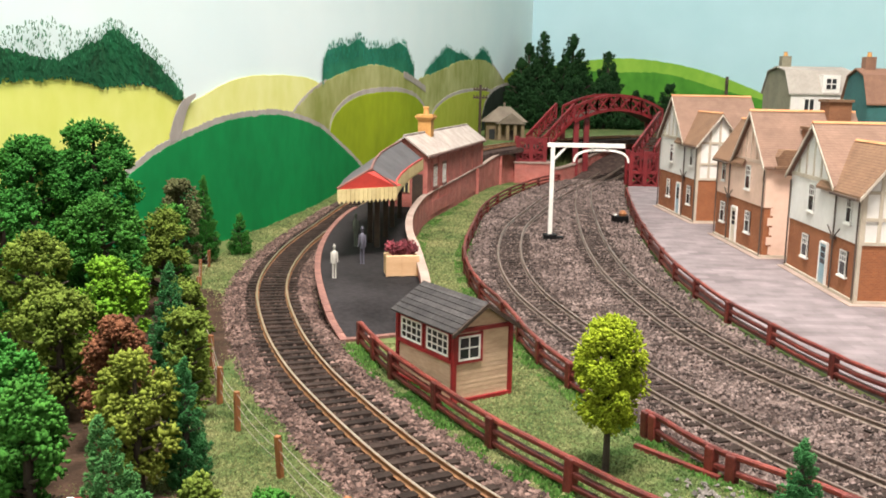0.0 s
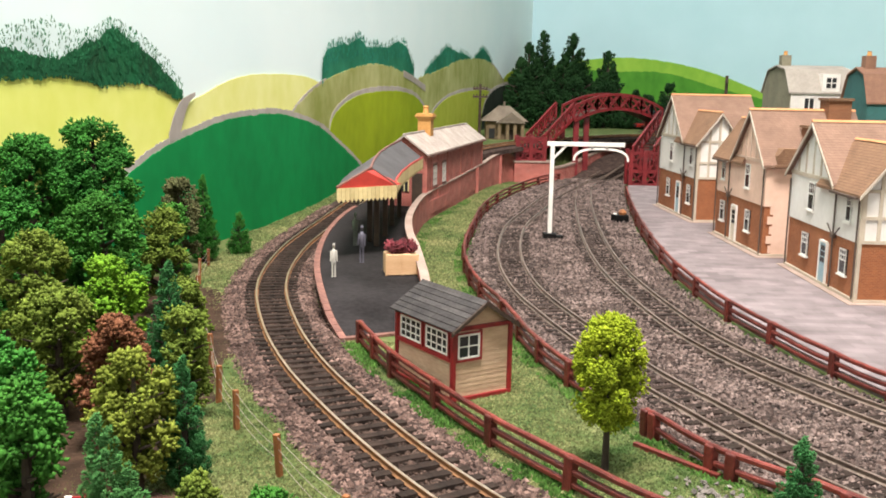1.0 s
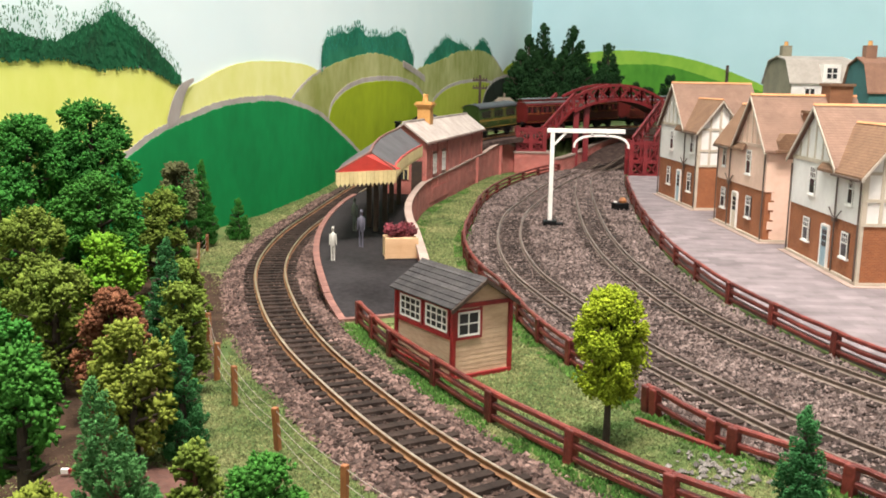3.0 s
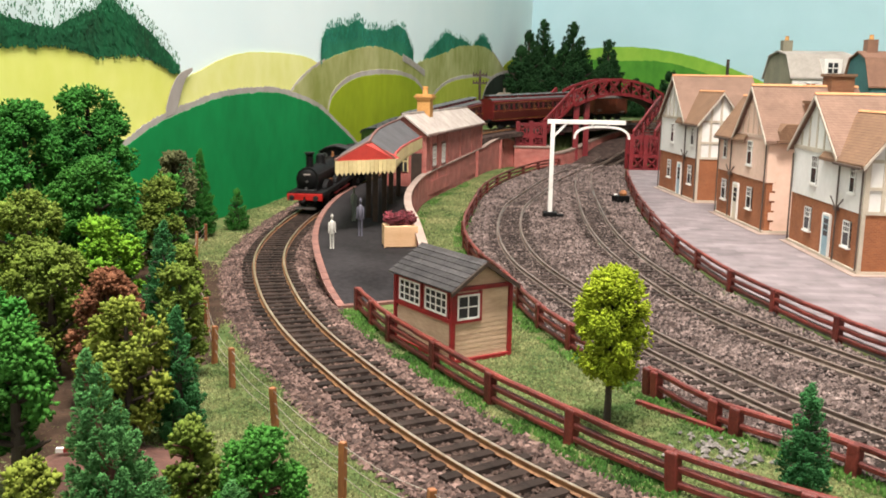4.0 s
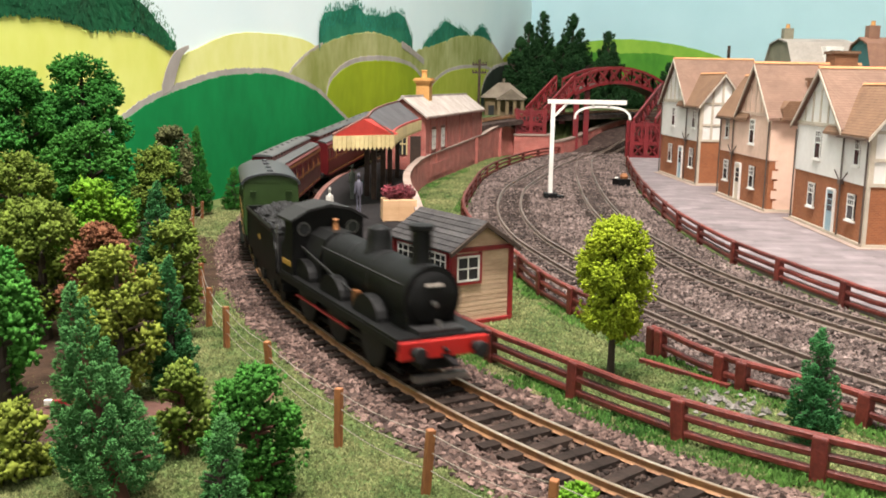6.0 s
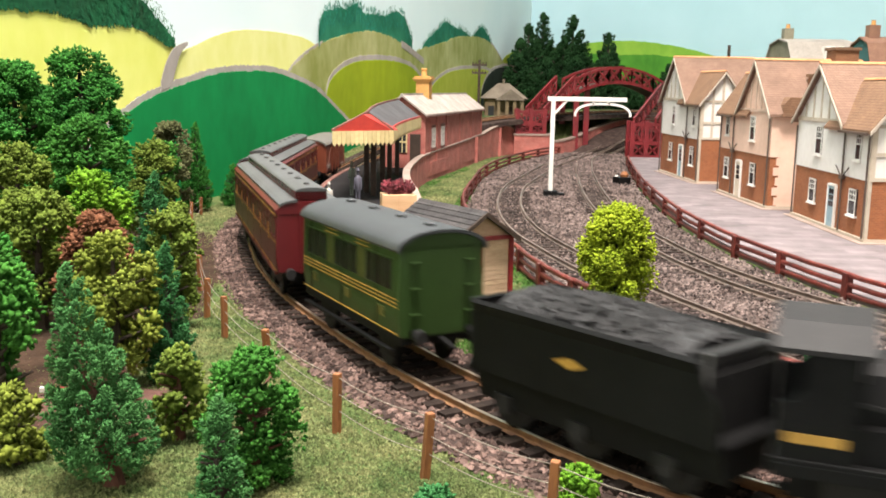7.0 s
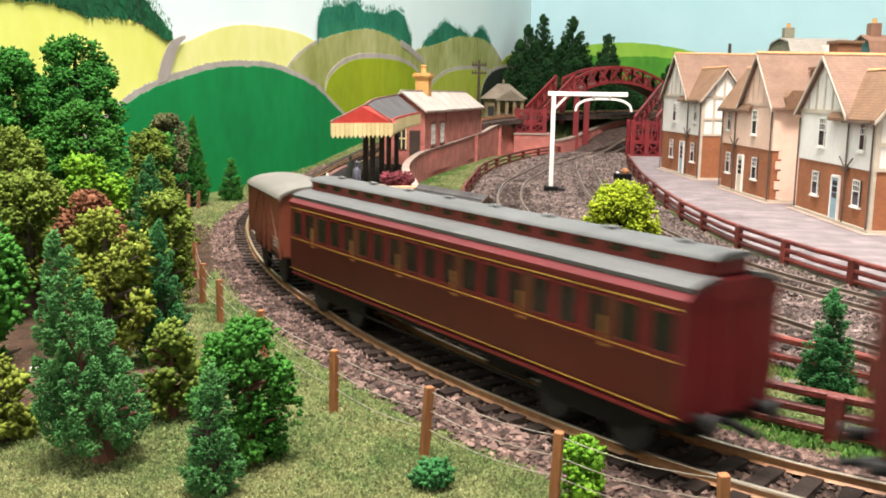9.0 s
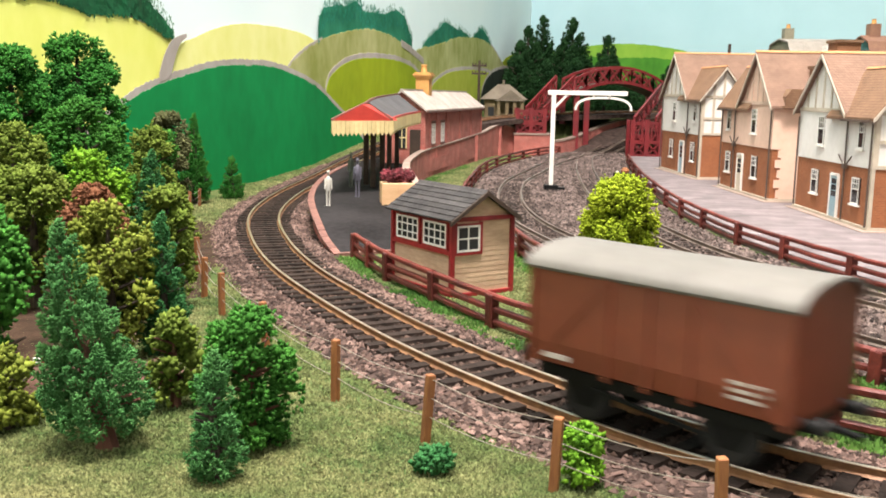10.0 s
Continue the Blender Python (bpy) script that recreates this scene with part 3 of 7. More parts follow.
NEAR_FENCE = spline([(-3.3, 33.7, 0), (-1.95, 30, 0), (-0.3, 26.6, 0), (1.24, 23.7, 0), (3.03, 21.0, 0), (4.89, 18.5, 0), (6.99, 16.6, 0), (9.5, 14.9, 0), (13, 13.4, 0)])


def spots_at(line, ys):
    """Arc lengths at which a line that runs towards the camera passes the given y."""
    ln = lengths(line)
    order = np.argsort(line[:, 1])
    return sorted(float(np.interp(y, line[order, 1], ln[order])) for y in ys)


def wire_fence():
    fence = thing("wire_fence", 0, 0, 0, label="rough stained wooden posts strung with pale thread", category="fence")
    spots = [(-13.4, 51.5, 0.9), (-12.58, 47.8, 1.0), (-11.9, 43.5, 1.3), (-10.93, 39.5, 1.3), (-9.4, 34.0, 1.3), (-7.9, 30.2, 1.25), (-6.82, 26.8, 1.2), (-5.75, 24.5, 1.2), (-4.0, 21.5, 1.15), (-1.95, 17.8, 1.25), (-0.17, 15.7, 1.25), (1.81, 13.85, 1.2), (3.9, 12.45, 1.2), (6.3, 11.0, 1.2)]
    rnd = random.Random(3)
    heads = []
    for x, y, h in spots:
        a, b = rnd.uniform(-4, 4), rnd.uniform(-4, 4)
        ob = part("post", Geo().prism([(-0.075, -0.065), (0.07, -0.075), (0.075, 0.07), (-0.065, 0.075)], 0, h, "z"), M["woodpost"], fence, bevel=0.02)
        ob.matrix_basis = pose(x * U, y * U, -0.05 * U, a, b, rnd.uniform(0, 80))
        heads.append(ob.matrix_basis)
    for i in range(len(spots) - 1):
        for u in (0.94, 0.68, 0.42):
            p, q = heads[i] @ Vector((0, 0, spots[i][2] * u * U)) / U, heads[i + 1] @ Vector((0, 0, spots[i + 1][2] * u * U)) / U
            line = [tuple(p.lerp(q, t) - Vector((0, 0, 0.10 * math.sin(math.pi * t)))) for t in (0, 0.2, 0.4, 0.6, 0.8, 1)]
            part("wire", Geo().ribbon(line, [(-0.006, -0.006), (0.006, -0.006), (0.006, 0.006), (-0.006, 0.006)]), M["wire"], fence)


# ---- mural on the walls ----
def mural_patch(name, wall, w0, w1, top, bottom, layer, material, label, ragged=0.0, steps=320):
    """A thin coat of paint between two heights along a wall. Layers lie one over the other."""
    a, d = (WALL_A, WALL_D) if wall == "west" else (CORNER, WALL_E)
    nrm = WALL_E if wall == "west" else -WALL_D
    rnd = random.Random(name + str(w0))
    g, v, f = Geo(), [], []
    off = 0.05 + 0.035 * layer
    for i in range(steps + 1):
        w = w0 + (w1 - w0) * i / steps
        t, b = top(w), bottom(w)
        if ragged:
            t += ragged * (noise.noise((w * 1.1, layer, 0)) + 0.9 * rnd.uniform(-1, 1))
            b += ragged * 0.6 * (noise.noise((w * 1.7, layer + 9, 0)) + rnd.uniform(-1, 1))
        t = max(t, b + 0.02)
        p = a + d * w + nrm * off
        v += [(p.x, p.y, b), (p.x, p.y, t), (p.x - nrm.x * 0.03, p.y - nrm.y * 0.03, t), (p.x - nrm.x * 0.03, p.y - nrm.y * 0.03, b)]
    n = 4
    f = [(i * n + k, i * n + (k + 1) % n, (i + 1) * n + (k + 1) % n, (i + 1) * n + k) for i in range(steps) for k in range(n)]
    g.add(v, f + [(3, 2, 1, 0), tuple(steps * n + k for k in range(4))])
    return part(name, g, material, label=label, kind="structure")


def mural_dabs(wall, w0, w1, top, bottom, layer, material, label, count, size, seed):
    """Single upright brush dabs, thinning out towards the top."""
    a, d = (WALL_A, WALL_D) if wall == "west" else (CORNER, WALL_E)
    nrm = WALL_E if wall == "west" else -WALL_D
    rnd = np.random.RandomState(seed)
    v, f = [], []
    for i in range(count):
        w = rnd.uniform(w0, w1)
        t, b = top(w), bottom(w)
        z = b + (t - b) * (1.08 * rnd.rand() ** 1.25) + 0.25 * noise.noise((w * 0.8, 4.0, 0))
        s, tilt, off = size * rnd.uniform(0.4, 1.3), rnd.normal() * 0.5, 0.05 + 0.035 * layer + rnd.uniform(0.005, 0.03)
        o = len(v)
        for k in range(7):
            q = 2 * math.pi * k / 7
            dx, dz = 0.38 * s * math.cos(q), s * math.sin(q) * (1.25 if k < 4 else 0.7)
            dx, dz = dx * math.cos(tilt) + dz * math.sin(tilt), dz * math.cos(tilt) - dx * math.sin(tilt)
            p = a + d * (w + dx) + nrm * off
            v.append((p.x, p.y, z + dz))
        f.append(tuple(range(o, o + 7)))
    return part("painted_foliage", Geo().add(v, f), material, label=label, kind="structure")


def flat(z):
    return lambda w: z


def crest(points):
    """A smooth painted outline through a few heights along the wall."""
    line = spline([(w, z, 0) for w, z in points], 10)
    return lambda w: float(np.interp(w, line[:, 0], line[:, 1]))


def lowered_by(top, d):
    return lambda w: top(w) - d


def build_mural():
    dark = crest([(-9, 1.0), (-5.5, 3.6), (-1.7, 5.36), (0.8, 6.07), (4.7, 6.82), (7.8, 7.25), (14.4, 7.42), (18.4, 6.99), (22.7, 6.15), (26.1, 4.88), (30.5, 3.11), (35, 0.8)])
    pale = crest([(1.5, 7.6), (3.2, 8.25), (4.7, 8.67), (7.6, 9.44), (10.7, 9.91), (14.5, 10.05), (17.6, 10.05), (21.0, 9.85), (27, 8.6)])
    olive_a = crest([(16.5, 6.6), (18.2, 7.73), (20.5, 8.71), (24.2, 9.77), (29.9, 10.75), (35.2, 11.24), (40, 11.1), (44.2, 10.62), (47.5, 10.1), (52, 9.2)])
    olive_b = crest([(45, 9.4), (48, 9.9), (51.6, 10.54), (58.1, 11.2), (66.6, 12.44), (75.3, 12.87), (81, 12.9), (85.4, 12.5), (92.1, 10.78), (96, 9.4)])
    lime_a = crest([(24.2, 4.6), (25.0, 6.6), (26.9, 7.6), (30.5, 8.44), (36.5, 8.86), (44.2, 8.78), (49.1, 8.04), (51.8, 6.8), (53.5, 5.0)])
    lime_b = crest([(53.6, 5.6), (55.4, 6.75), (60.4, 7.97), (66.9, 8.62), (77.0, 8.95), (84.3, 8.78), (90, 8.0)])
    rock = crest([(79, 5.5), (81.4, 7.4), (85.8, 8.78), (94.0, 9.63), (103.3, 9.9), (117, 10.2)])
    wood = crest([(-75, 10.8), (-30, 10.7), (-11.3, 10.65), (-9.5, 10.5), (-8.1, 10.4), (-6.8, 10.75), (-5.0, 11.4), (-3.4, 11.9), (-1.9, 11.3), (-0.2, 10.55), (1.1, 9.85), (2.5, 8.95)])
    wood_low = crest([(-75, 9.6), (-11.5, 9.51), (-9.3, 9.66), (-6.9, 9.62), (-5.2, 9.25), (-3.7, 9.25), (-2.0, 9.45), (-0.3, 9.27), (1.0, 8.9), (2.5, 8.65)])
    field = crest([(-75, 9.9), (-12, 9.7), (-3, 9.5), (0.5, 9.05), (2.0, 8.7), (3.4, 8.4), (4.5, 7.5)])
    teal_a = crest([(23.2, 10.4), (23.8, 11.7), (26.7, 12.5), (29, 12.6), (31.6, 13.2), (33.5, 12.6), (36, 12.7), (39, 12.8), (41.8, 13.4), (45, 13.0), (47, 11.6), (47.8, 10.6)])
    teal_b = crest([(51.2, 10.5), (53.5, 11.5), (56.1, 12.3), (59, 13.2), (61.0, 13.7), (64.5, 13.4), (70.1, 13.2), (74, 12.4)])
    teal_c = crest([(73.5, 12.3), (76, 13.4), (79.2, 14.2), (82.5, 13.7), (85.6, 12.5)])
    lines = [("painted_field", -75, 4.5, field, flat(0), 1, "field", "bright yellow green painted field on the wall", 0.04),
             ("painted_woodland", -75, 2.5, wood, wood_low, 2, "wood", "dark green brushed woodland painted on the wall", 0.13),
             ("painted_hill", 2.0, 27, pale, flat(0), 2, "pale", "pale yellow painted hill on the wall", 0.03),
             ("painted_woodland", 23.3, 47.7, teal_a, lowered_by(olive_a, 0.2), 2.3, "teal", "blue green brushed trees painted on the wall", 0.14),
             ("painted_woodland", 51.3, 73.9, teal_b, lowered_by(olive_b, 0.2), 2.3, "teal", "blue green brushed trees painted on the wall", 0.16),
             ("painted_woodland", 73.6, 85.5, teal_c, lowered_by(olive_b, 0.2), 2.3, "teal", "blue green brushed trees painted on the wall", 0.16),
             ("painted_hill", 16.6, 52, olive_a, flat(0), 3, "olive", "brushed olive painted hill on the wall", 0.1),
             ("painted_hill", 45.2, 96, olive_b, flat(0), 3.4, "olive", "brushed olive painted hill on the wall", 0.12),
             ("painted_hill", 24.3, 53.4, lime_a, flat(0), 5, "lime", "bright lime painted hill on the wall", 0.05),
             ("painted_hill", 53.7, 90, lime_b, flat(0), 5, "limepale", "softer lime painted hill on the wall", 0.05),
             ("painted_hill", 88, 117.5, crest([(88, 8.6), (95, 10.9), (101, 11.9), (110, 12.6), (117.5, 13)]), flat(0), 2.6, "lime", "lime painted hill beside the corner", 0.1),
             ("painted_hill", -8.9, 34.8, dark, flat(0), 7, "dark", "deep green painted hill on the wall", 0.05),
             ("painted_rock", 79.1, 117.5, rock, flat(0), 6, "rock", "dark painted rock face beside the corner", 0.1)]
    for name, w0, w1, top, bottom, layer, paint, label, ragged in lines:
        mural_patch(name, "west", w0, w1, top, bottom, layer, M["mural_" + paint], label, ragged)
    # dry-brushed hedges that border the hills
    for top, rise, deep, layer, w0, w1 in ((dark, 0.36, 0.75, 6, -8.5, 34.5), (olive_a, 0.2, 0.5, 2.6, 16.7, 24), (olive_a, 0.2, 0.6, 4.0, 44, 51.8), (lime_a, 0.42, 0.75, 4.2, 24.4, 53.3), (lime_b, 0.4, 0.8, 4.2, 53.8, 89), (olive_b, 0.2, 0.6, 3.0, 85, 95.8), (rock, 0.4, 0.9, 5.5, 79.3, 117)):
        mural_patch("painted_hedge", "west", w0, w1, lowered_by(top, -rise), lowered_by(top, deep - rise), layer, M["mural_dry"], "dry-brushed grey hedge line on the mural", 0.06)
    thin = crest([(-75, 11.9), (-14, 11.7), (-11.3, 11.5), (-8.6, 12.0), (-6.2, 11.6), (-3.6, 12.35), (-1.6, 11.8), (0, 11.1), (1.4, 10.4), (2.9, 9.1)])
    mural_dabs("west", -40, 2.7, thin, lowered_by(wood, 0.5), 2.6, M["mural_woodlight"], "loose light green brush dabs of painted woodland", 3600, 0.09, 1)
    mural_dabs("west", -40, 2.5, lowered_by(wood, 0.1), lowered_by(wood_low, 0.1), 2.7, M["mural_wooddab"], "upright dark brush strokes of painted woodland", 4200, 0.15, 5)
    mural_dabs("west", 23.2, 47.8, lowered_by(teal_a, -0.35), lowered_by(teal_a, 1.3), 2.5, M["mural_tealdab"], "loose blue green brush dabs of painted trees", 900, 0.2, 2)
    mural_dabs("west", 51.2, 74, lowered_by(teal_b, -0.3), lowered_by(teal_b, 1.2), 2.5, M["mural_tealdab"], "loose blue green brush dabs of painted trees", 500, 0.25, 3)
    mural_dabs("west", 73.5, 85.6, lowered_by(teal_c, -0.3), lowered_by(teal_c, 1.2), 2.5, M["mural_tealdab"], "loose blue green brush dabs of painted trees", 350, 0.25, 4)
    mural_patch("painted_lane", "west", 0.9, 3.8, crest([(0.9, 6.7), (1.5, 7.7), (2.3, 8.45), (3.2, 8.75), (3.8, 8.85)]), crest([(0.9, 6.2), (1.9, 6.5), (2.4, 7.3), (3.0, 8.2), (3.8, 8.7)]), 6.5, M["mural_dry"], "dry-brushed grey lane on the mural", 0.03)
    mural_patch("painted_hill", "north", 0.5, 60, lambda w: 14.6 - 0.012 * max(0, w - 15) ** 1.95 - 0.03 * max(0, 15 - w) ** 1.6, flat(0), 1, M["mural_hilltop"], "light green painted hill on the wall", 0.06)
    mural_patch("painted_hill", "north", 0.5, 60, lambda w: 12.6 - 0.008 * max(0, w - 12) ** 1.95 + 0.3 * math.sin(w * 0.35), flat(0), 2, M["mural_hill"], "deeper green painted hillside on the wall", 0.06)


build_mural()


# ---- trees ----
def crumbs(p, axis, size, long, rnd, wide=1.0):
    """Small irregular crumbs at the points p, drawn out along their axes, as arrays."""
    n = len(p)
    axis = axis / np.linalg.norm(axis, axis=1)[:, None]
    a = np.cross(axis, rnd.normal(size=(n, 3)))
    a /= np.linalg.norm(a, axis=1)[:, None]
    b = np.cross(axis, a)
    s = (size * rnd.uniform(0.6, 1.35, n))[:, None]
    w = wide * rnd.uniform(0.7, 1.3, (4, n, 1))
    v = np.stack([p + a * s * w[0], p - a * s * w[1], p + b * s * w[2], p - b * s * w[3], p + axis * s * long, p - axis * s * long * 0.8], axis=1)
    tri = np.array([(0, 2, 4), (2, 1, 4), (1, 3, 4), (3, 0, 4), (2, 0, 5), (1, 2, 5), (3, 1, 5), (0, 3, 5)])
    return v.reshape(-1, 3), (np.arange(n)[:, None, None] * 6 + tri[None]).reshape(-1, 3)


def clump_foliage(centres, radii, per, size, rnd):
    """Foam crumbs over the surface of many round clumps, with a few coarse ones inside."""
    c, r = np.repeat(np.asarray(centres), per, axis=0), np.repeat(np.asarray(radii), per)[:, None]
    d = rnd.normal(size=(len(c), 3))
    d /= np.linalg.norm(d, axis=1)[:, None]
    p = c + d * r * (0.72 + 0.36 * rnd.rand(len(c), 1) ** 1.5)
    big = np.where(rnd.rand(len(c)) < 0.12, 2.0, 1.0)
    p = np.where(big[:, None] > 1, c + d * r * 0.55, p)
    return crumbs(p, d + rnd.normal(scale=0.35, size=d.shape), size * big, 1.35, rnd, 0.85)


def tuft_foliage(bases, ways, lengths_, per, size, rnd):
    """Needle bundles round many upswept tufts."""
    base, way, ln = np.repeat(np.asarray(bases), per, axis=0), np.repeat(np.asarray(ways), per, axis=0), np.repeat(np.asarray(lengths_), per)[:, None]
    u = rnd.rand(len(base), 1)
    d = rnd.normal(size=base.shape)
    d -= way * (d * way).sum(1)[:, None]
    d /= np.linalg.norm(d, axis=1)[:, None]
    fat = 0.29 * np.sin(np.pi * np.clip(0.18 + 0.8 * u, 0, 1)) ** 0.7
    p = base + way * ln * u + d * ln * fat * rnd.uniform(0.7, 1.05, (len(base), 1))
    return crumbs(p, way * 0.9 + d * 0.8 + rnd.normal(scale=0.25, size=d.shape), np.full(len(base), size), 1.9, rnd, 0.62)


def model_tree(kind, x, y, height, radius, leaf, seed, label, trunk="bark", bare=0.15, lean=(0, 0), z0=None, size=0.06, dense=1.0, stout=1.0):
    rnd = np.random.RandomState(seed)
    z0 = float(ground_height(x, y)) if z0 is None else z0
    tree = thing("conifer" if kind == "fir" else "bush" if kind == "bush" else "tree", x, y, z0, label=label, category="tree" if kind != "bush" else "bush")
    lx, ly = lean
    tr = (0.035 * height + 0.03) * stout
    n = 6
    pts = [Vector((lx * (i / n), ly * (i / n), height * 0.9 * i / n - 0.05)) for i in range(n + 1)]
    part("trunk", Geo().stem(pts, [tr * (1.25 - i / n) for i in range(n + 1)]), M[trunk], tree, smooth=True)
    for i in range(14):
        u = rnd.uniform(max(bare, 0.12), 0.8)
        a = rnd.uniform(0, 2 * math.pi)
        reach = radius * (0.8 * (1 - u) + 0.2 if kind == "fir" else 0.72)
        p = Vector((lx * u, ly * u, height * u * 0.9))
        part("limb", Geo().tube(p, p + Vector((math.cos(a) * reach, math.sin(a) * reach, reach * 0.45)), tr * 0.4, tr * 0.15, 5), M[trunk], tree)
    if kind == "fir":
        sc = max(1.0, size / 0.06) if size > 0.1 else 1.0
        bases, ways, lens = [], [], []
        step = 0.25 * sc
        levels = max(7, int(height * (1 - bare) / step))
        for i in range(levels):
            u = (i + 0.5 * rnd.rand()) / levels
            z = height * (bare + (0.94 - bare) * u)
            ring = radius * ((1 - u) ** 0.82 * min(1.0, 0.74 + 1.6 * u)) + 0.05 * sc
            m = max(3, int(2 * math.pi * ring / (0.34 * sc) * (0.75 + 0.25 * dense)))
            ph = rnd.rand() * 6
            for k in range(m):
                a = ph + 2 * math.pi * (k + 0.35 * rnd.normal()) / m
                ln = (0.34 + 0.12 * (1 - u)) * sc * rnd.uniform(0.75, 1.25)
                up = 0.85 + 0.7 * u + rnd.normal() * 0.18
                w = np.array((math.cos(a), math.sin(a), up))
                w /= np.linalg.norm(w)
                r = max(0.0, ring * rnd.uniform(0.82, 1.08) - ln * w[0] / math.cos(a) * 0.9 if abs(math.cos(a)) > 0.05 else ring - ln * 0.6)
                bases.append((lx * z / height + math.cos(a) * r, ly * z / height + math.sin(a) * r, z - 0.12 * sc))
                ways.append(w)
                lens.append(ln)
                if ring > 0.5 * sc and k % 3 == 0:
                    bases.append((lx * z / height + math.cos(a) * r * 0.45, ly * z / height + math.sin(a) * r * 0.45, z))
                    ways.append(w)
                    lens.append(ln * 1.1)
        for k in range(3):
            bases.append((lx * 0.95, ly * 0.95, height * 0.97 - 0.34 * sc + 0.05 * k))
            ways.append(np.array((0.12 * (k - 1), 0.05, 1.0)) / np.linalg.norm((0.12 * (k - 1), 0.05, 1.0)))
            lens.append(0.36 * sc)
        v, f = tuft_foliage(bases, ways, lens, 96 if sc == 1 else 70, 0.025 * (sc if sc == 1 else sc * 1.3), rnd)
    else:
        zb, hz = height * bare, height * (1 - bare)
        cr = (0.2 + 0.09 * radius) * (1.0 if kind == "broad" else 0.85)
        count = int(dense ** 0.5 * 2.3 * radius * hz / cr ** 2 * 0.42) + 12
        cs, rs = [], []
        for i in range(count):
            u = rnd.rand() ** 0.9
            prof = math.sqrt(max(0.0, 1 - ((u - 0.4) / 0.62) ** 2)) if u > 0.4 else 0.72 + 0.28 * math.sin(u / 0.4 * math.pi / 2)
            if bare > 0.25:
                prof = math.sqrt(max(0.05, 1 - ((u - 0.42) / 0.6) ** 2))
            a = rnd.uniform(0, 2 * math.pi)
            lump = 1 + 0.12 * math.sin(2.3 * a + seed) * math.cos(5 * u + 2 * seed)
            inside = i % 5 == 0
            r = max(0.0, radius * prof * lump * (0.5 if inside else rnd.uniform(0.82, 1.0)) - cr * 0.55)
            t = (zb + hz * u) / height
            cs.append((lx * t + math.cos(a) * r, ly * t + math.sin(a) * r, zb + min(hz * u, hz - cr * 0.8) + 0.05))
            rs.append(cr * rnd.uniform(0.65, 1.25) * (1.25 if inside else 1.0))
        fine = 0.042 if size < 0.05 else 0.05 + 0.008 * radius
        v, f = clump_foliage(cs, rs, int(46 * (cr / fine / 4.2) ** 2), fine, rnd)
    me = raw_mesh("crown", v, f, M["leaf_" + leaf])
    me.polygons.foreach_set("use_smooth", [True] * len(me.polygons))
    part("crown", me, None, tree)
    return tree


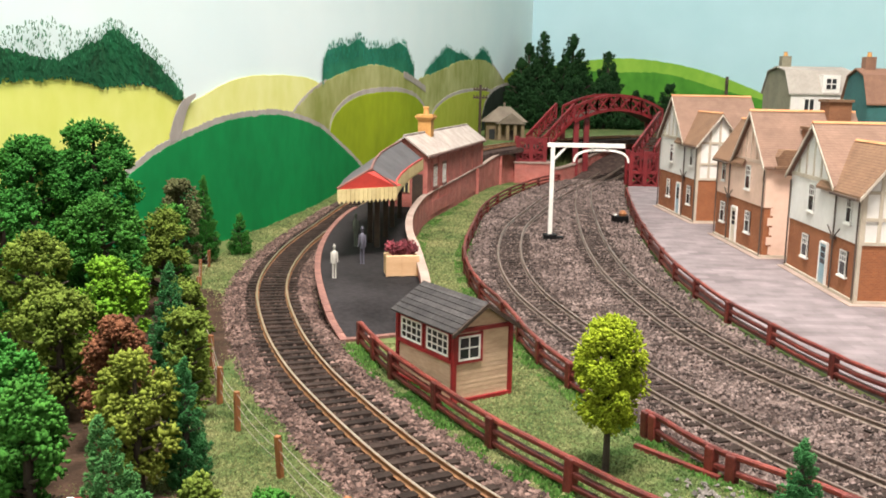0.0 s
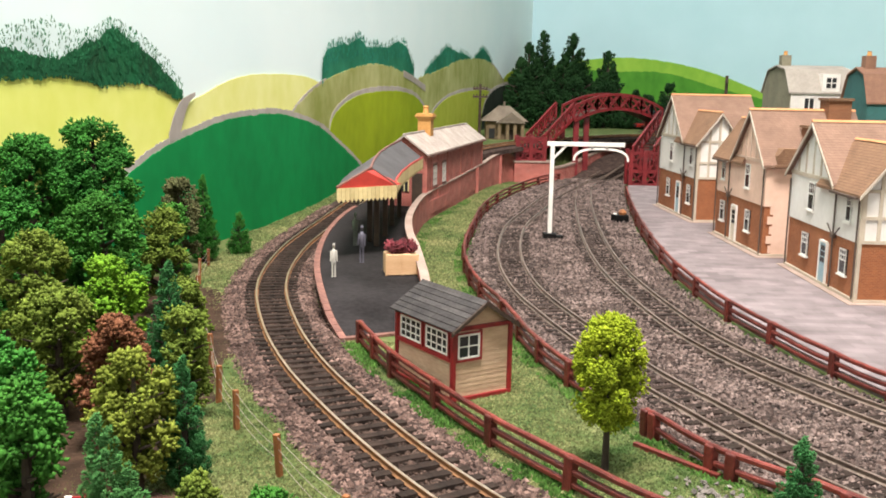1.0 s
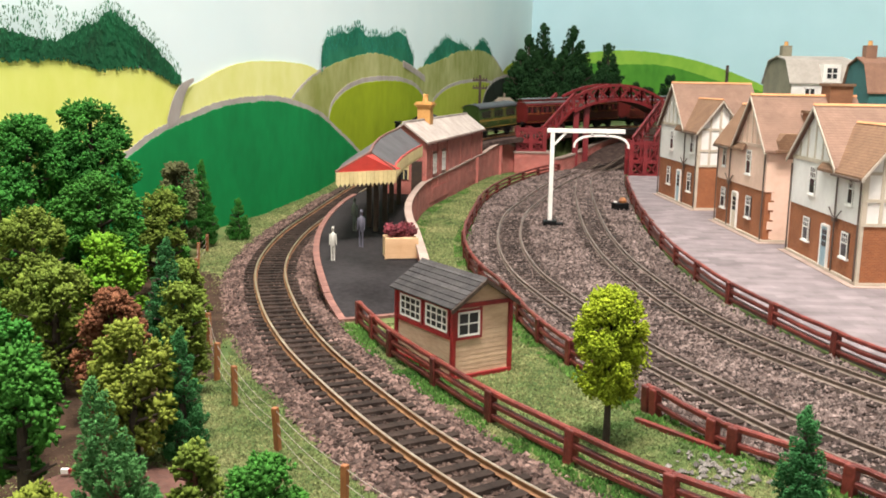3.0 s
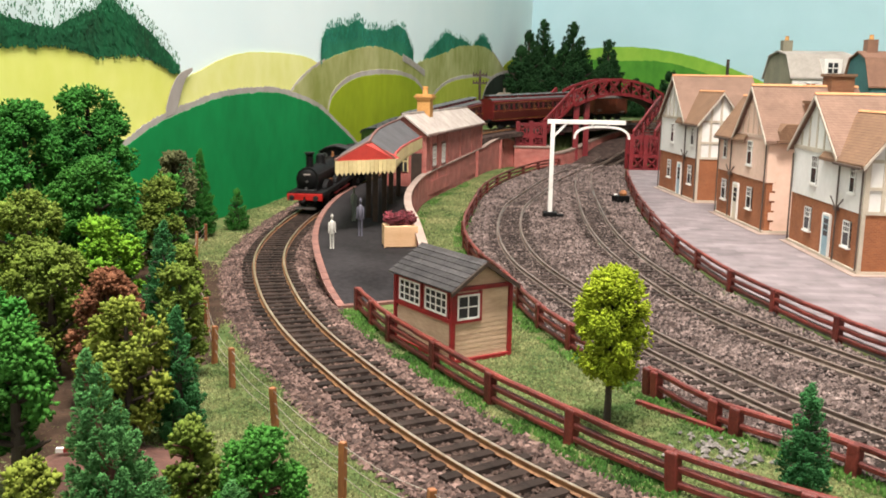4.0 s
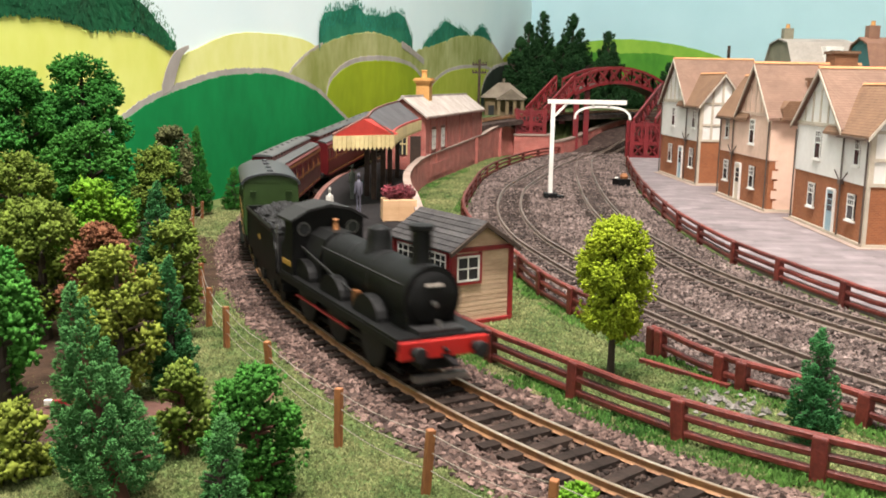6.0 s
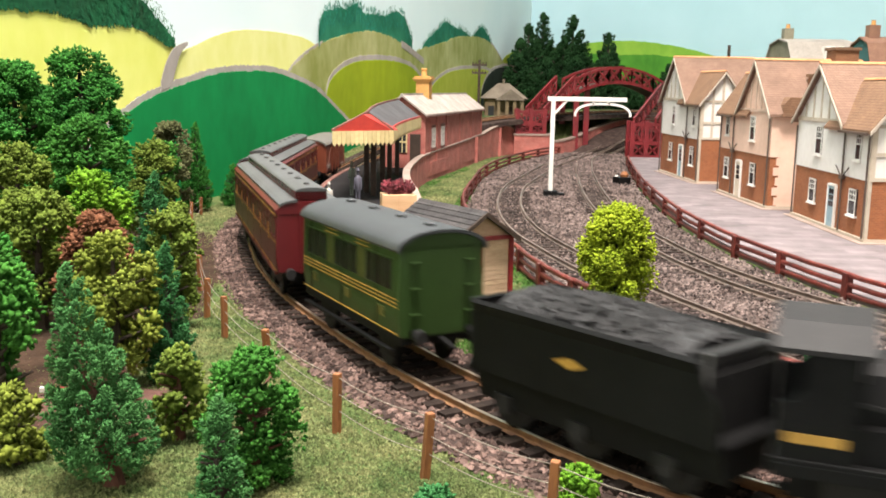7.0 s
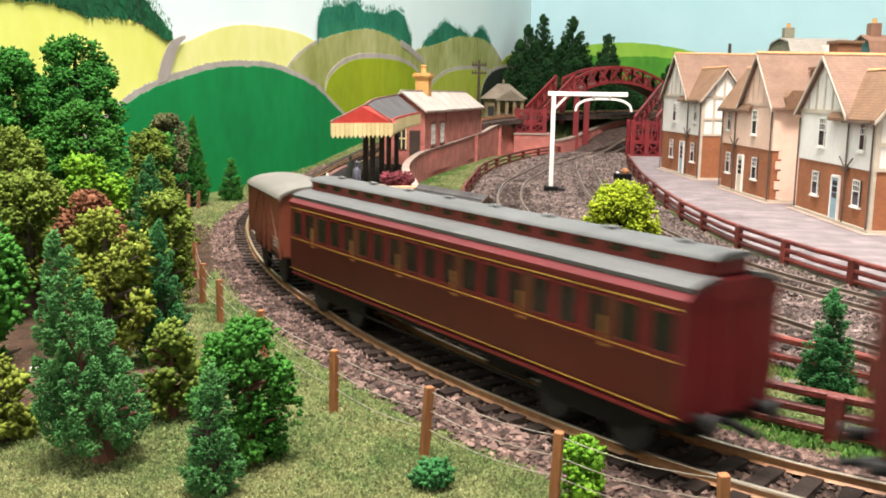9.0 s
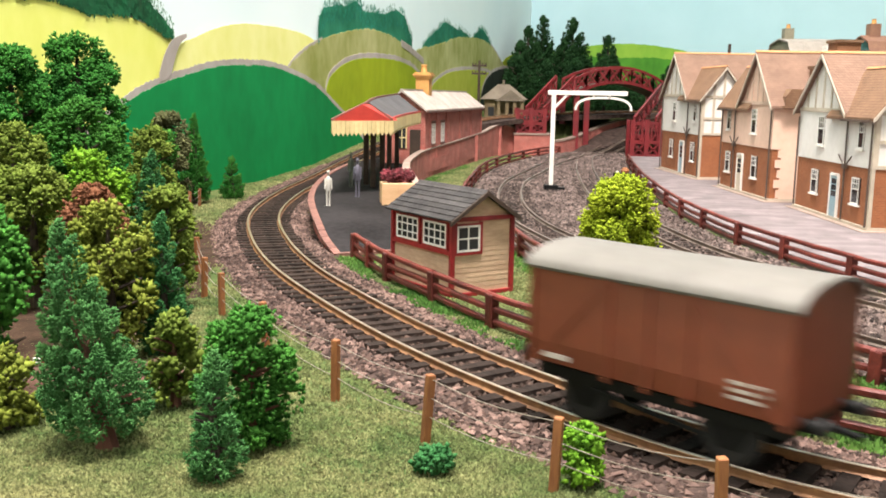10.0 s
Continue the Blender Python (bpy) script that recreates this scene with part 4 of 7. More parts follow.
def build_trees():
    T = model_tree
    deep, mid, olive = "large dark green leafy model tree in the wood", "mid green leafy model tree in the wood", "olive green leafy model tree in the wood"
    T("broad", -14.7, 38.3, 7.8, 1.85, "deep", 1, deep, dense=1.5)
    T("broad", -16.4, 36.2, 7.3, 1.7, "deep", 2, deep, dense=1.4)
    T("broad", -12.5, 33.0, 5.4, 1.65, "mid", 3, mid, dense=1.4)
    T("broad", -15.6, 32.0, 5.6, 1.6, "deep", 31, deep, dense=1.2)
    T("broad", -13.5, 46.0, 4.7, 1.2, "grey", 4, "grey green leafy model tree in the wood")
    T("fir", -13.2, 49.4, 4.7, 0.9, "deep", 5, "dark green model conifer at the wood's edge", bare=0.05)
    T("fir", -11.9, 52.0, 2.3, 0.75, "deep", 6, "small dark green model conifer beside the fence", bare=0.03)
    T("broad", -11.7, 37.5, 4.3, 1.15, "olive", 7, olive)
    T("broad", -10.8, 29.0, 3.9, 1.15, "bright", 8, "bright lime green leafy model tree", dense=1.2)
    T("fir", -8.6, 28.0, 4.1, 0.95, "fir", 9, "blue green model conifer at the wood's edge", bare=0.05)
    T("broad", -13.1, 29.0, 4.7, 1.3, "olive", 10, olive)
    T("broad", -10.8, 25.0, 3.75, 1.3, "olive", 11, olive, dense=1.2)
    T("broad", -8.6, 23.3, 3.4, 0.95, "russet", 12, "russet brown leafy model tree", trunk="redbark")
    T("broad", -7.35, 25.3, 3.2, 0.8, "olive", 13, olive)
    T("broad", -7.1, 20.3, 3.35, 0.95, "gold", 14, "golden olive leafy model tree", dense=1.2)
    T("fir", -6.15, 20.9, 3.15, 0.68, "fir", 15, "blue green model conifer in the wood", bare=0.05)
    T("fir", -5.35, 15.2, 3.75, 0.95, "blue", 16, "tall blue green model conifer on a cast root", trunk="redbark", bare=0.1, lean=(-0.75, 0.1), dense=1.3, size=0.05)
    T("fir", -3.3, 14.0, 1.95, 0.46, "blue", 17, "small blue green model conifer", bare=0.03, size=0.05, dense=1.6)
    T("bush", -3.05, 15.4, 2.3, 0.78, "mid", 18, "dense green rounded model bush", trunk="redbark", bare=0.05, dense=2.2, size=0.045)
    T("bush", -4.85, 17.3, 1.7, 0.55, "olive", 19, "olive green model bush", trunk="redbark", bare=0.05, size=0.06)
    T("bush", -7.35, 16.0, 1.35, 0.6, "gold", 20, "yellow olive model bush", bare=0.05, size=0.06)
    T("broad", -8.3, 17.4, 3.6, 0.85, "mid", 21, "mid green leafy model tree in the wood")
    T("broad", -10.2, 20.2, 3.6, 1.1, "deep", 22, deep)
    T("broad", -9.0, 31.5, 2.6, 0.7, "olive", 23, olive)
    T("broad", -12.6, 41.5, 4.0, 1.0, "mid", 24, mid)
    T("broad", -17.5, 41, 6.4, 1.6, "deep", 25, deep)
    T("broad", 4.1, 22.37, 3.9, 0.9, "lime", 26, "round lime green model tree with a black trunk", bare=0.31, dense=6, size=0.04, stout=0.5)
    T("fir", 7.6, 18.6, 2.35, 0.58, "fir", 27, "blue green model conifer beside the broken fence", bare=0.04, size=0.055, dense=1.5)
    T("bush", 2.25, 14.1, 0.85, 0.36, "bright", 28, "straggly bright green plant by the fence", trunk="redbark", bare=0.1, size=0.045)
    T("bush", 0.05, 14.35, 0.35, 0.28, "fir", 29, "low green tuft on the grass", bare=0.0, size=0.045, dense=0.5)
    for i, (x, y, h, r) in enumerate(((10.6, 144, 12.4, 3.5), (13.4, 152, 14.6, 3.2), (16.2, 147, 10.5, 3.6), (17.8, 150, 14.2, 4.4), (23.2, 149, 11.5, 3.1), (8.6, 134, 7.5, 2.8), (12.5, 134, 7.0, 3.0), (17.0, 138, 7.5, 3.4), (21.5, 140, 8.0, 3.2), (30.6, 140, 6.6, 2.0), (26.5, 143, 5.5, 2.6), (28.6, 144, 4.8, 2.4), (25, 138, 4.4, 2.2), (9.2, 141, 10.0, 3.0))):
        T("fir", x, y, h, r * 1.2, "bank", 40 + i, "tall dark green model conifer before the backdrop", bare=0.03, size=0.22, dense=0.8)


# ---- small timber hut with slate roof ----
def build_signal_hut():
    o = Vector((0.2, 27.25, 0))
    hut = thing("signal_hut", o.x, o.y, 0.0, 34, label="small cream boarded signal hut with crimson trim and slates", category="hut")
    w, dp, hw, hp = 2.12, 3.3, 2.32, 3.0
    body = part("body", Geo().prism([(0.03, 0.1), (w - 0.03, 0.1), (w - 0.03, hw), (w / 2, hp), (0.03, hw)], 0.03, dp - 0.03, "y"), M["plank"], hut)
    n = 15
    for k in range(n):
        z0, z1 = 0.12 + k * 0.148, 0.12 + (k + 1) * 0.148
        if z1 > hw + 0.05:
            break
        for a, b in (((1.08, w - 0.06),) if 1.2 < z0 < 2.12 else ((0.06, w - 0.06),)):
            part("board", Geo().prism([(0.012, z0), (0.035, z0), (0.035, z1 - 0.004), (0.02, z1 - 0.004)], a, b, "x"), M["plank"], body)
            body.children[-1].data.transform(Matrix.Translation((0, -0.004 * U, 0)))
        if z1 < 1.25:
            part("board", Geo().prism([(0.0, z0), (0.03, z0), (0.03, z1 - 0.006), (0.012, z1 - 0.006)], 0.06, dp - 0.06, "y"), M["plank"], body)
    for x, y in ((0, 0), (w, 0), (0, dp), (w, dp)):
        part("corner_post", Geo().box(x - 0.07, x + 0.07, y - 0.07, y + 0.07, 0, hw), M["redtrim"], hut, bevel=0.015)
    for g in (Geo().box(-0.05, w + 0.05, -0.08, 0.05, 0.0, 0.13), Geo().box(-0.08, 0.05, -0.05, dp + 0.05, 0, 0.13), Geo().box(w - 0.05, w + 0.08, -0.05, dp + 0.05, 0, 0.13)):
        part("base_rail", g, M["redtrim"], hut, bevel=0.015)
    for g in (Geo().box(0, w, -0.06, 0.03, hw - 0.1, hw + 0.02), Geo().box(-0.06, 0.03, 0, dp, hw - 0.12, hw), Geo().box(-0.06, 0.03, 0, dp, 1.25, 1.36)):
        part("trim_rail", g, M["redtrim"], hut)

    def window(plane, a0, a1, z0, z1, nx, nz):
        put = (lambda g, x0, x1, y0, y1, zz0, zz1: g.box(x0, x1, y0, y1, zz0, zz1)) if plane == "y" else (lambda g, x0, x1, y0, y1, zz0, zz1: g.box(y0, y1, x0, x1, zz0, zz1))
        win = part("window", put(Geo(), a0, a1, -0.03, 0.02, z0, z1), M["glaze"], hut, "small white framed window")
        for g in ((a0, a0 + 0.06, z0, z1), (a1 - 0.06, a1, z0, z1), (a0, a1, z0, z0 + 0.06), (a0, a1, z1 - 0.06, z1)):
            part("frame", put(Geo(), g[0], g[1], -0.055, 0.01, g[2], g[3]), M["white"], win)
        for i in range(1, nx):
            u = a0 + (a1 - a0) * i / nx
            part("glazing_bar", put(Geo(), u - 0.02, u + 0.02, -0.045, 0.0, z0, z1), M["white"], win)
        for i in range(1, nz):
            u = z0 + (z1 - z0) * i / nz
            part("glazing_bar", put(Geo(), a0, a1, -0.043, 0.0, u - 0.02, u + 0.02), M["white"], win)
        for g in ((a0 - 0.09, a0, z0 - 0.09, z1 + 0.09), (a1, a1 + 0.09, z0 - 0.09, z1 + 0.09), (a0, a1, z0 - 0.09, z0), (a0, a1, z1, z1 + 0.05)):
            part("surround", put(Geo(), g[0], g[1], -0.05, 0.01, g[2], g[3]), M["redtrim"], win)

    window("y", 0.14, 0.95, 1.33, 2.1, 2, 2)
    window("x", 0.25, 1.5, 1.42, 2.14, 4, 3)
    window("x", 1.78, 3.05, 1.42, 2.14, 4, 3)
    over = 0.2
    for side in (0, 1):
        rows = 7
        for k in range(rows):
            u0, u1 = k / rows, (k + 1) / rows + 0.05
            xa, xb = -over + (w / 2 + over) * u0, -over + (w / 2 + over) * min(u1, 1)
            slope = (hp - hw) / (w / 2)
            za, zb = hw + xa * slope + 0.05, hw + xb * slope + 0.05
            if side:
                xa, xb = w - xa, w - xb
            rows_g = Geo().prism([(xa, za + 0.055), (xa, za + 0.01), (xb, zb), (xb, zb + 0.02)], -over, dp + over, "y")
            part("slate_course", rows_g, M["slate"], hut)
        s = -1 if side else 1
        e0, e1 = (w + over, w / 2) if side else (-over, w / 2)
        part("barge_board", Geo().prism([(e0, hw - over * 0.57 - 0.08), (e1, hp - 0.05), (e1, hp + 0.09), (e0, hw - over * 0.57 + 0.05)], -over - 0.06, -over + 0.02, "y"), M["darkwood"], hut)
    part("ridge", Geo().prism([(w / 2 - 0.1, hp + 0.02), (w / 2, hp + 0.12), (w / 2 + 0.1, hp + 0.02)], -over - 0.03, dp + over, "y"), M["slate"], hut)


build_signal_hut()


# ---- platform and station ----
PLAT_EDGE = spline([(-3.94, 34.0, 0.05), (-4.6, 35.6, 0.4), (-5.05, 37.0, 0.75), (-6.0, 41.5, 1.0), (-6.65, 46, 1.0), (-7.1, 51, 1.0), (-7.3, 57, 1.0), (-7.0, 64, 1.05), (-5.7, 71.5, 1.15), (-3.5, 80, 1.75), (-0.6, 88, 2.5)], 12)
PLAT_WALL = spline([(-1.2, 35.3, 0.05), (-1.0, 37.2, 0.5), (-1.05, 39.2, 0.85), (-1.5, 43, 1.0), (-2.15, 48, 1.0), (-2.5, 54, 1.0), (-2.4, 60, 1.0), (-1.95, 66, 1.05), (0.3, 77, 1.2), (2.6, 88, 1.8), (4.6, 94.5, 2.3)], 12)


def build_platform():
    plat = thing("station_platform", 0, 0, 0, label="dark tarmac station platform ramping down to the grass", category="platform", kind="structure")
    v, f, m = [], [], 9
    for p, q in zip(PLAT_EDGE, PLAT_WALL):
        for k in range(m):
            u = k / (m - 1)
            v.append(tuple(p + (q - p) * u))
    n = len(PLAT_EDGE)
    f = [(i * m + k, i * m + k + 1, (i + 1) * m + k + 1, (i + 1) * m + k) for i in range(n - 1) for k in range(m - 1)]
    part("surface", raw_mesh("surface", v, f, M["platform"]), None, plat)
    part("face_wall", Geo().ribbon(np.array([(p[0] + 0.14, p[1], 0) for p in PLAT_EDGE]), [(-0.08, -0.1), (0.08, -0.1), (0.08, 0.02), (-0.08, 0.02)]), M["stnbrick"], plat)
    wv, wf = [], []
    for p in PLAT_EDGE:
        wv += [(p[0] + 0.1, p[1], -0.2), (p[0] + 0.1, p[1], p[2] - 0.02)]
    wf = [(2 * i, 2 * i + 2, 2 * i + 3, 2 * i + 1) for i in range(n - 1)]
    e = len(wv)
    a, b = PLAT_EDGE[0], PLAT_WALL[0]
    wv += [(a[0], a[1] - 0.02, -0.2), (b[0], b[1] - 0.02, -0.2), (b[0], b[1] - 0.02, 0.05), (a[0], a[1] - 0.02, 0.05)]
    part("retaining_face", raw_mesh("retaining_face", wv, wf + [(e, e + 1, e + 2, e + 3)], M["stnbrick"]), None, plat)
    # edging stones, one by one
    ln = lengths(PLAT_EDGE)
    stone = Geo().prism([(-0.292, -0.16), (0.292, -0.16), (0.292, 0.12), (-0.292, 0.12)], -0.05, 0.05, "z").mesh("edging_stone", M["edging"])
    for s in np.arange(0.3, 32, 0.6):
        p, h = along(PLAT_EDGE, s, 0.01)
        q, _ = along(PLAT_EDGE, s + 0.3)
        o, _ = along(PLAT_EDGE, s - 0.3)
        ob = part("edging_stone", stone, None, plat)
        ob.matrix_basis = pose(p.x * U, p.y * U, p.z * U, 0, -math.degrees(math.atan2(q.z - o.z, 0.6)), h)
    for k in range(5):
        u = (k + 0.5) / 5
        p = PLAT_EDGE[0] + (PLAT_WALL[0] - PLAT_EDGE[0]) * u
        ob = part("edging_stone", stone, None, plat)
        ob.matrix_basis = pose(p[0] * U, (p[1] + 0.12) * U, 0.07 * U, 0, 0, 25)
    # rear wall with coping, which rises beyond the building
    tops = np.interp(PLAT_WALL[:, 1], [35, 39, 45, 66, 88, 95], [0.5, 1.25, 1.9, 1.95, 2.4, 3.2])
    wall = thing("platform_wall", 0, 0, 0, label="red brick platform wall with pale stone coping", category="wall", kind="structure")
    t = np.gradient(PLAT_WALL[:, :2], axis=0)
    t /= np.linalg.norm(t, axis=1)[:, None]
    for half, z_of, base, name, mt in ((0.13, lambda i: tops[i], None, "brickwork", "stnbrick"), (0.2, lambda i: tops[i] + 0.09, 0.09, "coping", "coping")):
        v = []
        for i, p in enumerate(PLAT_WALL):
            for o, top in ((-half, 0), (half, 0), (half, 1), (-half, 1)):
                z = z_of(i) if top else (-0.2 if base is None else z_of(i) - base)
                v.append((p[0] - t[i][1] * o, p[1] + t[i][0] * o, z))
        f = [(i * 4 + k, i * 4 + (k + 1) % 4, (i + 1) * 4 + (k + 1) % 4, (i + 1) * 4 + k) for i in range(n - 1) for k in range(4)] + [(0, 1, 2, 3)[::-1], tuple((n - 1) * 4 + k for k in range(4))]
        part(name, Geo().add(v, f), M[mt], wall)
    for i in (104, 118):
        p = PLAT_WALL[i]
        part("pier", Geo().box(p[0] + 0.1, p[0] + 0.35, p[1] - 0.16, p[1] + 0.16, -0.1, tops[i]), M["stnbrick"], wall)
    # crate of heather
    crate = thing("planter", -2.3, 42.3, 1.0, 12, label="pale wooden crate filled with maroon heather on the platform", category="planter")
    part("tub", Geo().prism([(-0.72, -0.55), (0.72, -0.55), (0.72, 0.55), (-0.72, 0.55)], 0, 0.95, "z"), M["crate"], crate, bevel=0.03)
    for x in (-0.72, 0.0, 0.72):
        part("batten", Geo().box(x - 0.04, x + 0.04, -0.585, -0.54, 0, 0.95), M["crate"], crate)
    rnd = np.random.RandomState(9)
    cs = [(rnd.uniform(-0.62, 0.62), rnd.uniform(-0.45, 0.45), 1.0 + rnd.uniform(0, 0.42)) for _ in range(46)]
    vv, ff = clump_foliage(cs, [0.16] * 46, 34, 0.042, rnd)
    part("heather", raw_mesh("heather", vv, ff, M["heather"]), None, crate)


build_platform()


def figurine(x, y, z, turn, height, paint, label):
    """A plain cast figure, one mesh."""
    g = Geo()
    s = height / 1.8
    w = 0.62 * s
    for o in (-0.07, 0.07):
        g.turned((o * s, 0, 0), [(0.10 * w, 0), (0.07 * w, 0.06 * s), (0.075 * w, 0.45 * s), (0.10 * w, 0.85 * s)], 8)
        g.tube((o * 2.2 * s, 0.02, 1.42 * s), (o * 2.5 * s, -0.05 * s, 0.85 * s), 0.045 * s, 0.035 * s, 8)
    g.turned((0, 0, 0), [(0.17 * w, 0.78 * s), (0.19 * w, 1.0 * s), (0.23 * w, 1.38 * s), (0.12 * w, 1.5 * s), (0.06 * w, 1.54 * s)], 10)
    g.turned((0, 0, 0), [(0.05 * w, 1.52 * s), (0.11 * w, 1.6 * s), (0.115 * w, 1.7 * s), (0.14 * w, 1.73 * s), (0.10 * w, 1.78 * s), (0.07 * w, 1.84 * s)], 10)
    ob = part("figurine", g, paint, label=label, smooth=True)
    ob.matrix_world = pose(x * U, y * U, z * U, 0, 0, turn)
    return tagged(ob, category="figurine")


M["figwhite"] = mat("chalky_white_paint", (0.6, 0.58, 0.52), (0.42, 0.40, 0.36), k=4, rough=0.7, bump=0.1)
M["figdark"] = mat("slate_blue_paint", (0.16, 0.15, 0.20), (0.03, 0.03, 0.038), k=0.9, rough=0.7, bump=0.1)
M["figgreen"] = mat("dull_green_paint", (0.16, 0.18, 0.14), (0.06, 0.07, 0.06), k=0.9, rough=0.7, bump=0.1)
figurine(-5.2, 41.1, 1.0, 20, 1.5, M["figwhite"], "small white cast figurine standing on the platform")
figurine(-4.3, 44.6, 1.0, -15, 1.8, M["figdark"], "grey blue cast figurine standing on the platform")
figurine(-5.15, 49.6, 1.0, -30, 1.75, M["figgreen"], "dull green cast figurine under the canopy")


def build_canopy():
    can = thing("platform_canopy", 0, 0, 0, label="grey platform canopy with red gable and cream toothed valance", category="canopy")
    fl, fr, br, bl = Vector((-5.6, 45.3, 4.5)), Vector((-2.87, 47.3, 4.5)), Vector((-2.15, 64.2, 4.6)), Vector((-5.1, 64.2, 4.6))
    ridge_f, ridge_b = (fl + fr) / 2 + Vector((0.12, 0.8, 0.82)), Vector((-3.65, 64.2, 5.75))
    side_r = [fr, Vector((-3.0, 50, 4.5)), Vector((-2.95, 54, 4.52)), Vector((-2.65, 59, 4.56)), br]
    side_l = [fl, Vector((-5.85, 50, 4.5)), Vector((-5.85, 54, 4.52)), Vector((-5.55, 59, 4.56)), bl]
    top = [ridge_f + (ridge_b - ridge_f) * (k / 4) + Vector((-0.45 * math.sin(math.pi * k / 4), 0, 0)) for k in range(5)]
    for side, name in ((side_r, "roof_slope"), (side_l, "roof_slope")):
        g = Geo()
        for k in range(4):
            quad = [side[k], side[k + 1], top[k + 1], top[k]]
            g.add([p + Vector((0, 0, 0.03)) for p in quad] + [p - Vector((0, 0, 0.07)) for p in quad], [(0, 1, 2, 3), (7, 6, 5, 4), (0, 4, 5, 1), (1, 5, 6, 2), (2, 6, 7, 3), (3, 7, 4, 0)])
        part(name, g, M["canopyroof"], can)
    for q in (fl, fr):
        part("hip_roll", Geo().bar(q + Vector((0, 0, 0.05)), ridge_f + Vector((0, 0, 0.05)), 0.1, 0.1), M["edging"], can)
    for k in range(4):
        part("ridge_roll", Geo().bar(top[k] + Vector((0, 0, 0.05)), top[k + 1] + Vector((0, 0, 0.05)), 0.1, 0.1), M["edging"], can)
        part("gutter", Geo().bar(side_r[k] + Vector((0, 0, 0.06)), side_r[k + 1] + Vector((0, 0, 0.06)), 0.08, 0.12), M["redpaint"], can)
    peak = (fl + fr) / 2 + Vector((0, 0, 0.78))
    back = Vector((0.25, 0.7, 0))
    part("gable", Geo().add([fl, fr, peak, fl + back, fr + back, peak + back], [(0, 1, 2), (5, 4, 3), (0, 3, 4, 1), (1, 4, 5, 2), (2, 5, 3, 0)]), M["redpaint"], can)

    def valance(points, count):
        line = np.array([tuple(p) for p in points])
        total = lengths(line)[-1]
        for i in range(count):
            a, b = along(line, total * i / count)[0], along(line, total * (i + 0.94) / count)[0]
            d = (b - a)
            out = Vector((d.y, -d.x, 0)).normalized() * 0.05
            m = (a + b) / 2
            shape = [a, b, b - Vector((0, 0, 0.56)), m - Vector((0, 0, 0.72)), a - Vector((0, 0, 0.56))]
            part("valance_board", Geo().add([p + out for p in shape] + [p for p in shape], [(0, 1, 2, 3, 4), (9, 8, 7, 6, 5)] + [(k, 5 + k, 5 + (k + 1) % 5, (k + 1) % 5) for k in range(5)]), M["cream"], can)

    valance([fl, fr], 14)
    valance(side_r, 44)
    for i, (x, y) in enumerate(((-4.0, 49.5), (-3.8, 53.0), (-3.7, 57), (-4.5, 51.0), (-3.5, 61))):
        part("column", Geo().box(x - 0.14, x + 0.14, y - 0.14, y + 0.14, 1.0, 4.6), M["darkwood"], can, bevel=0.03)
        part("bracket", Geo().bar((x, y, 3.9), (x - 0.9, y, 4.5), 0.1, 0.12), M["darkwood"], can)


build_canopy()


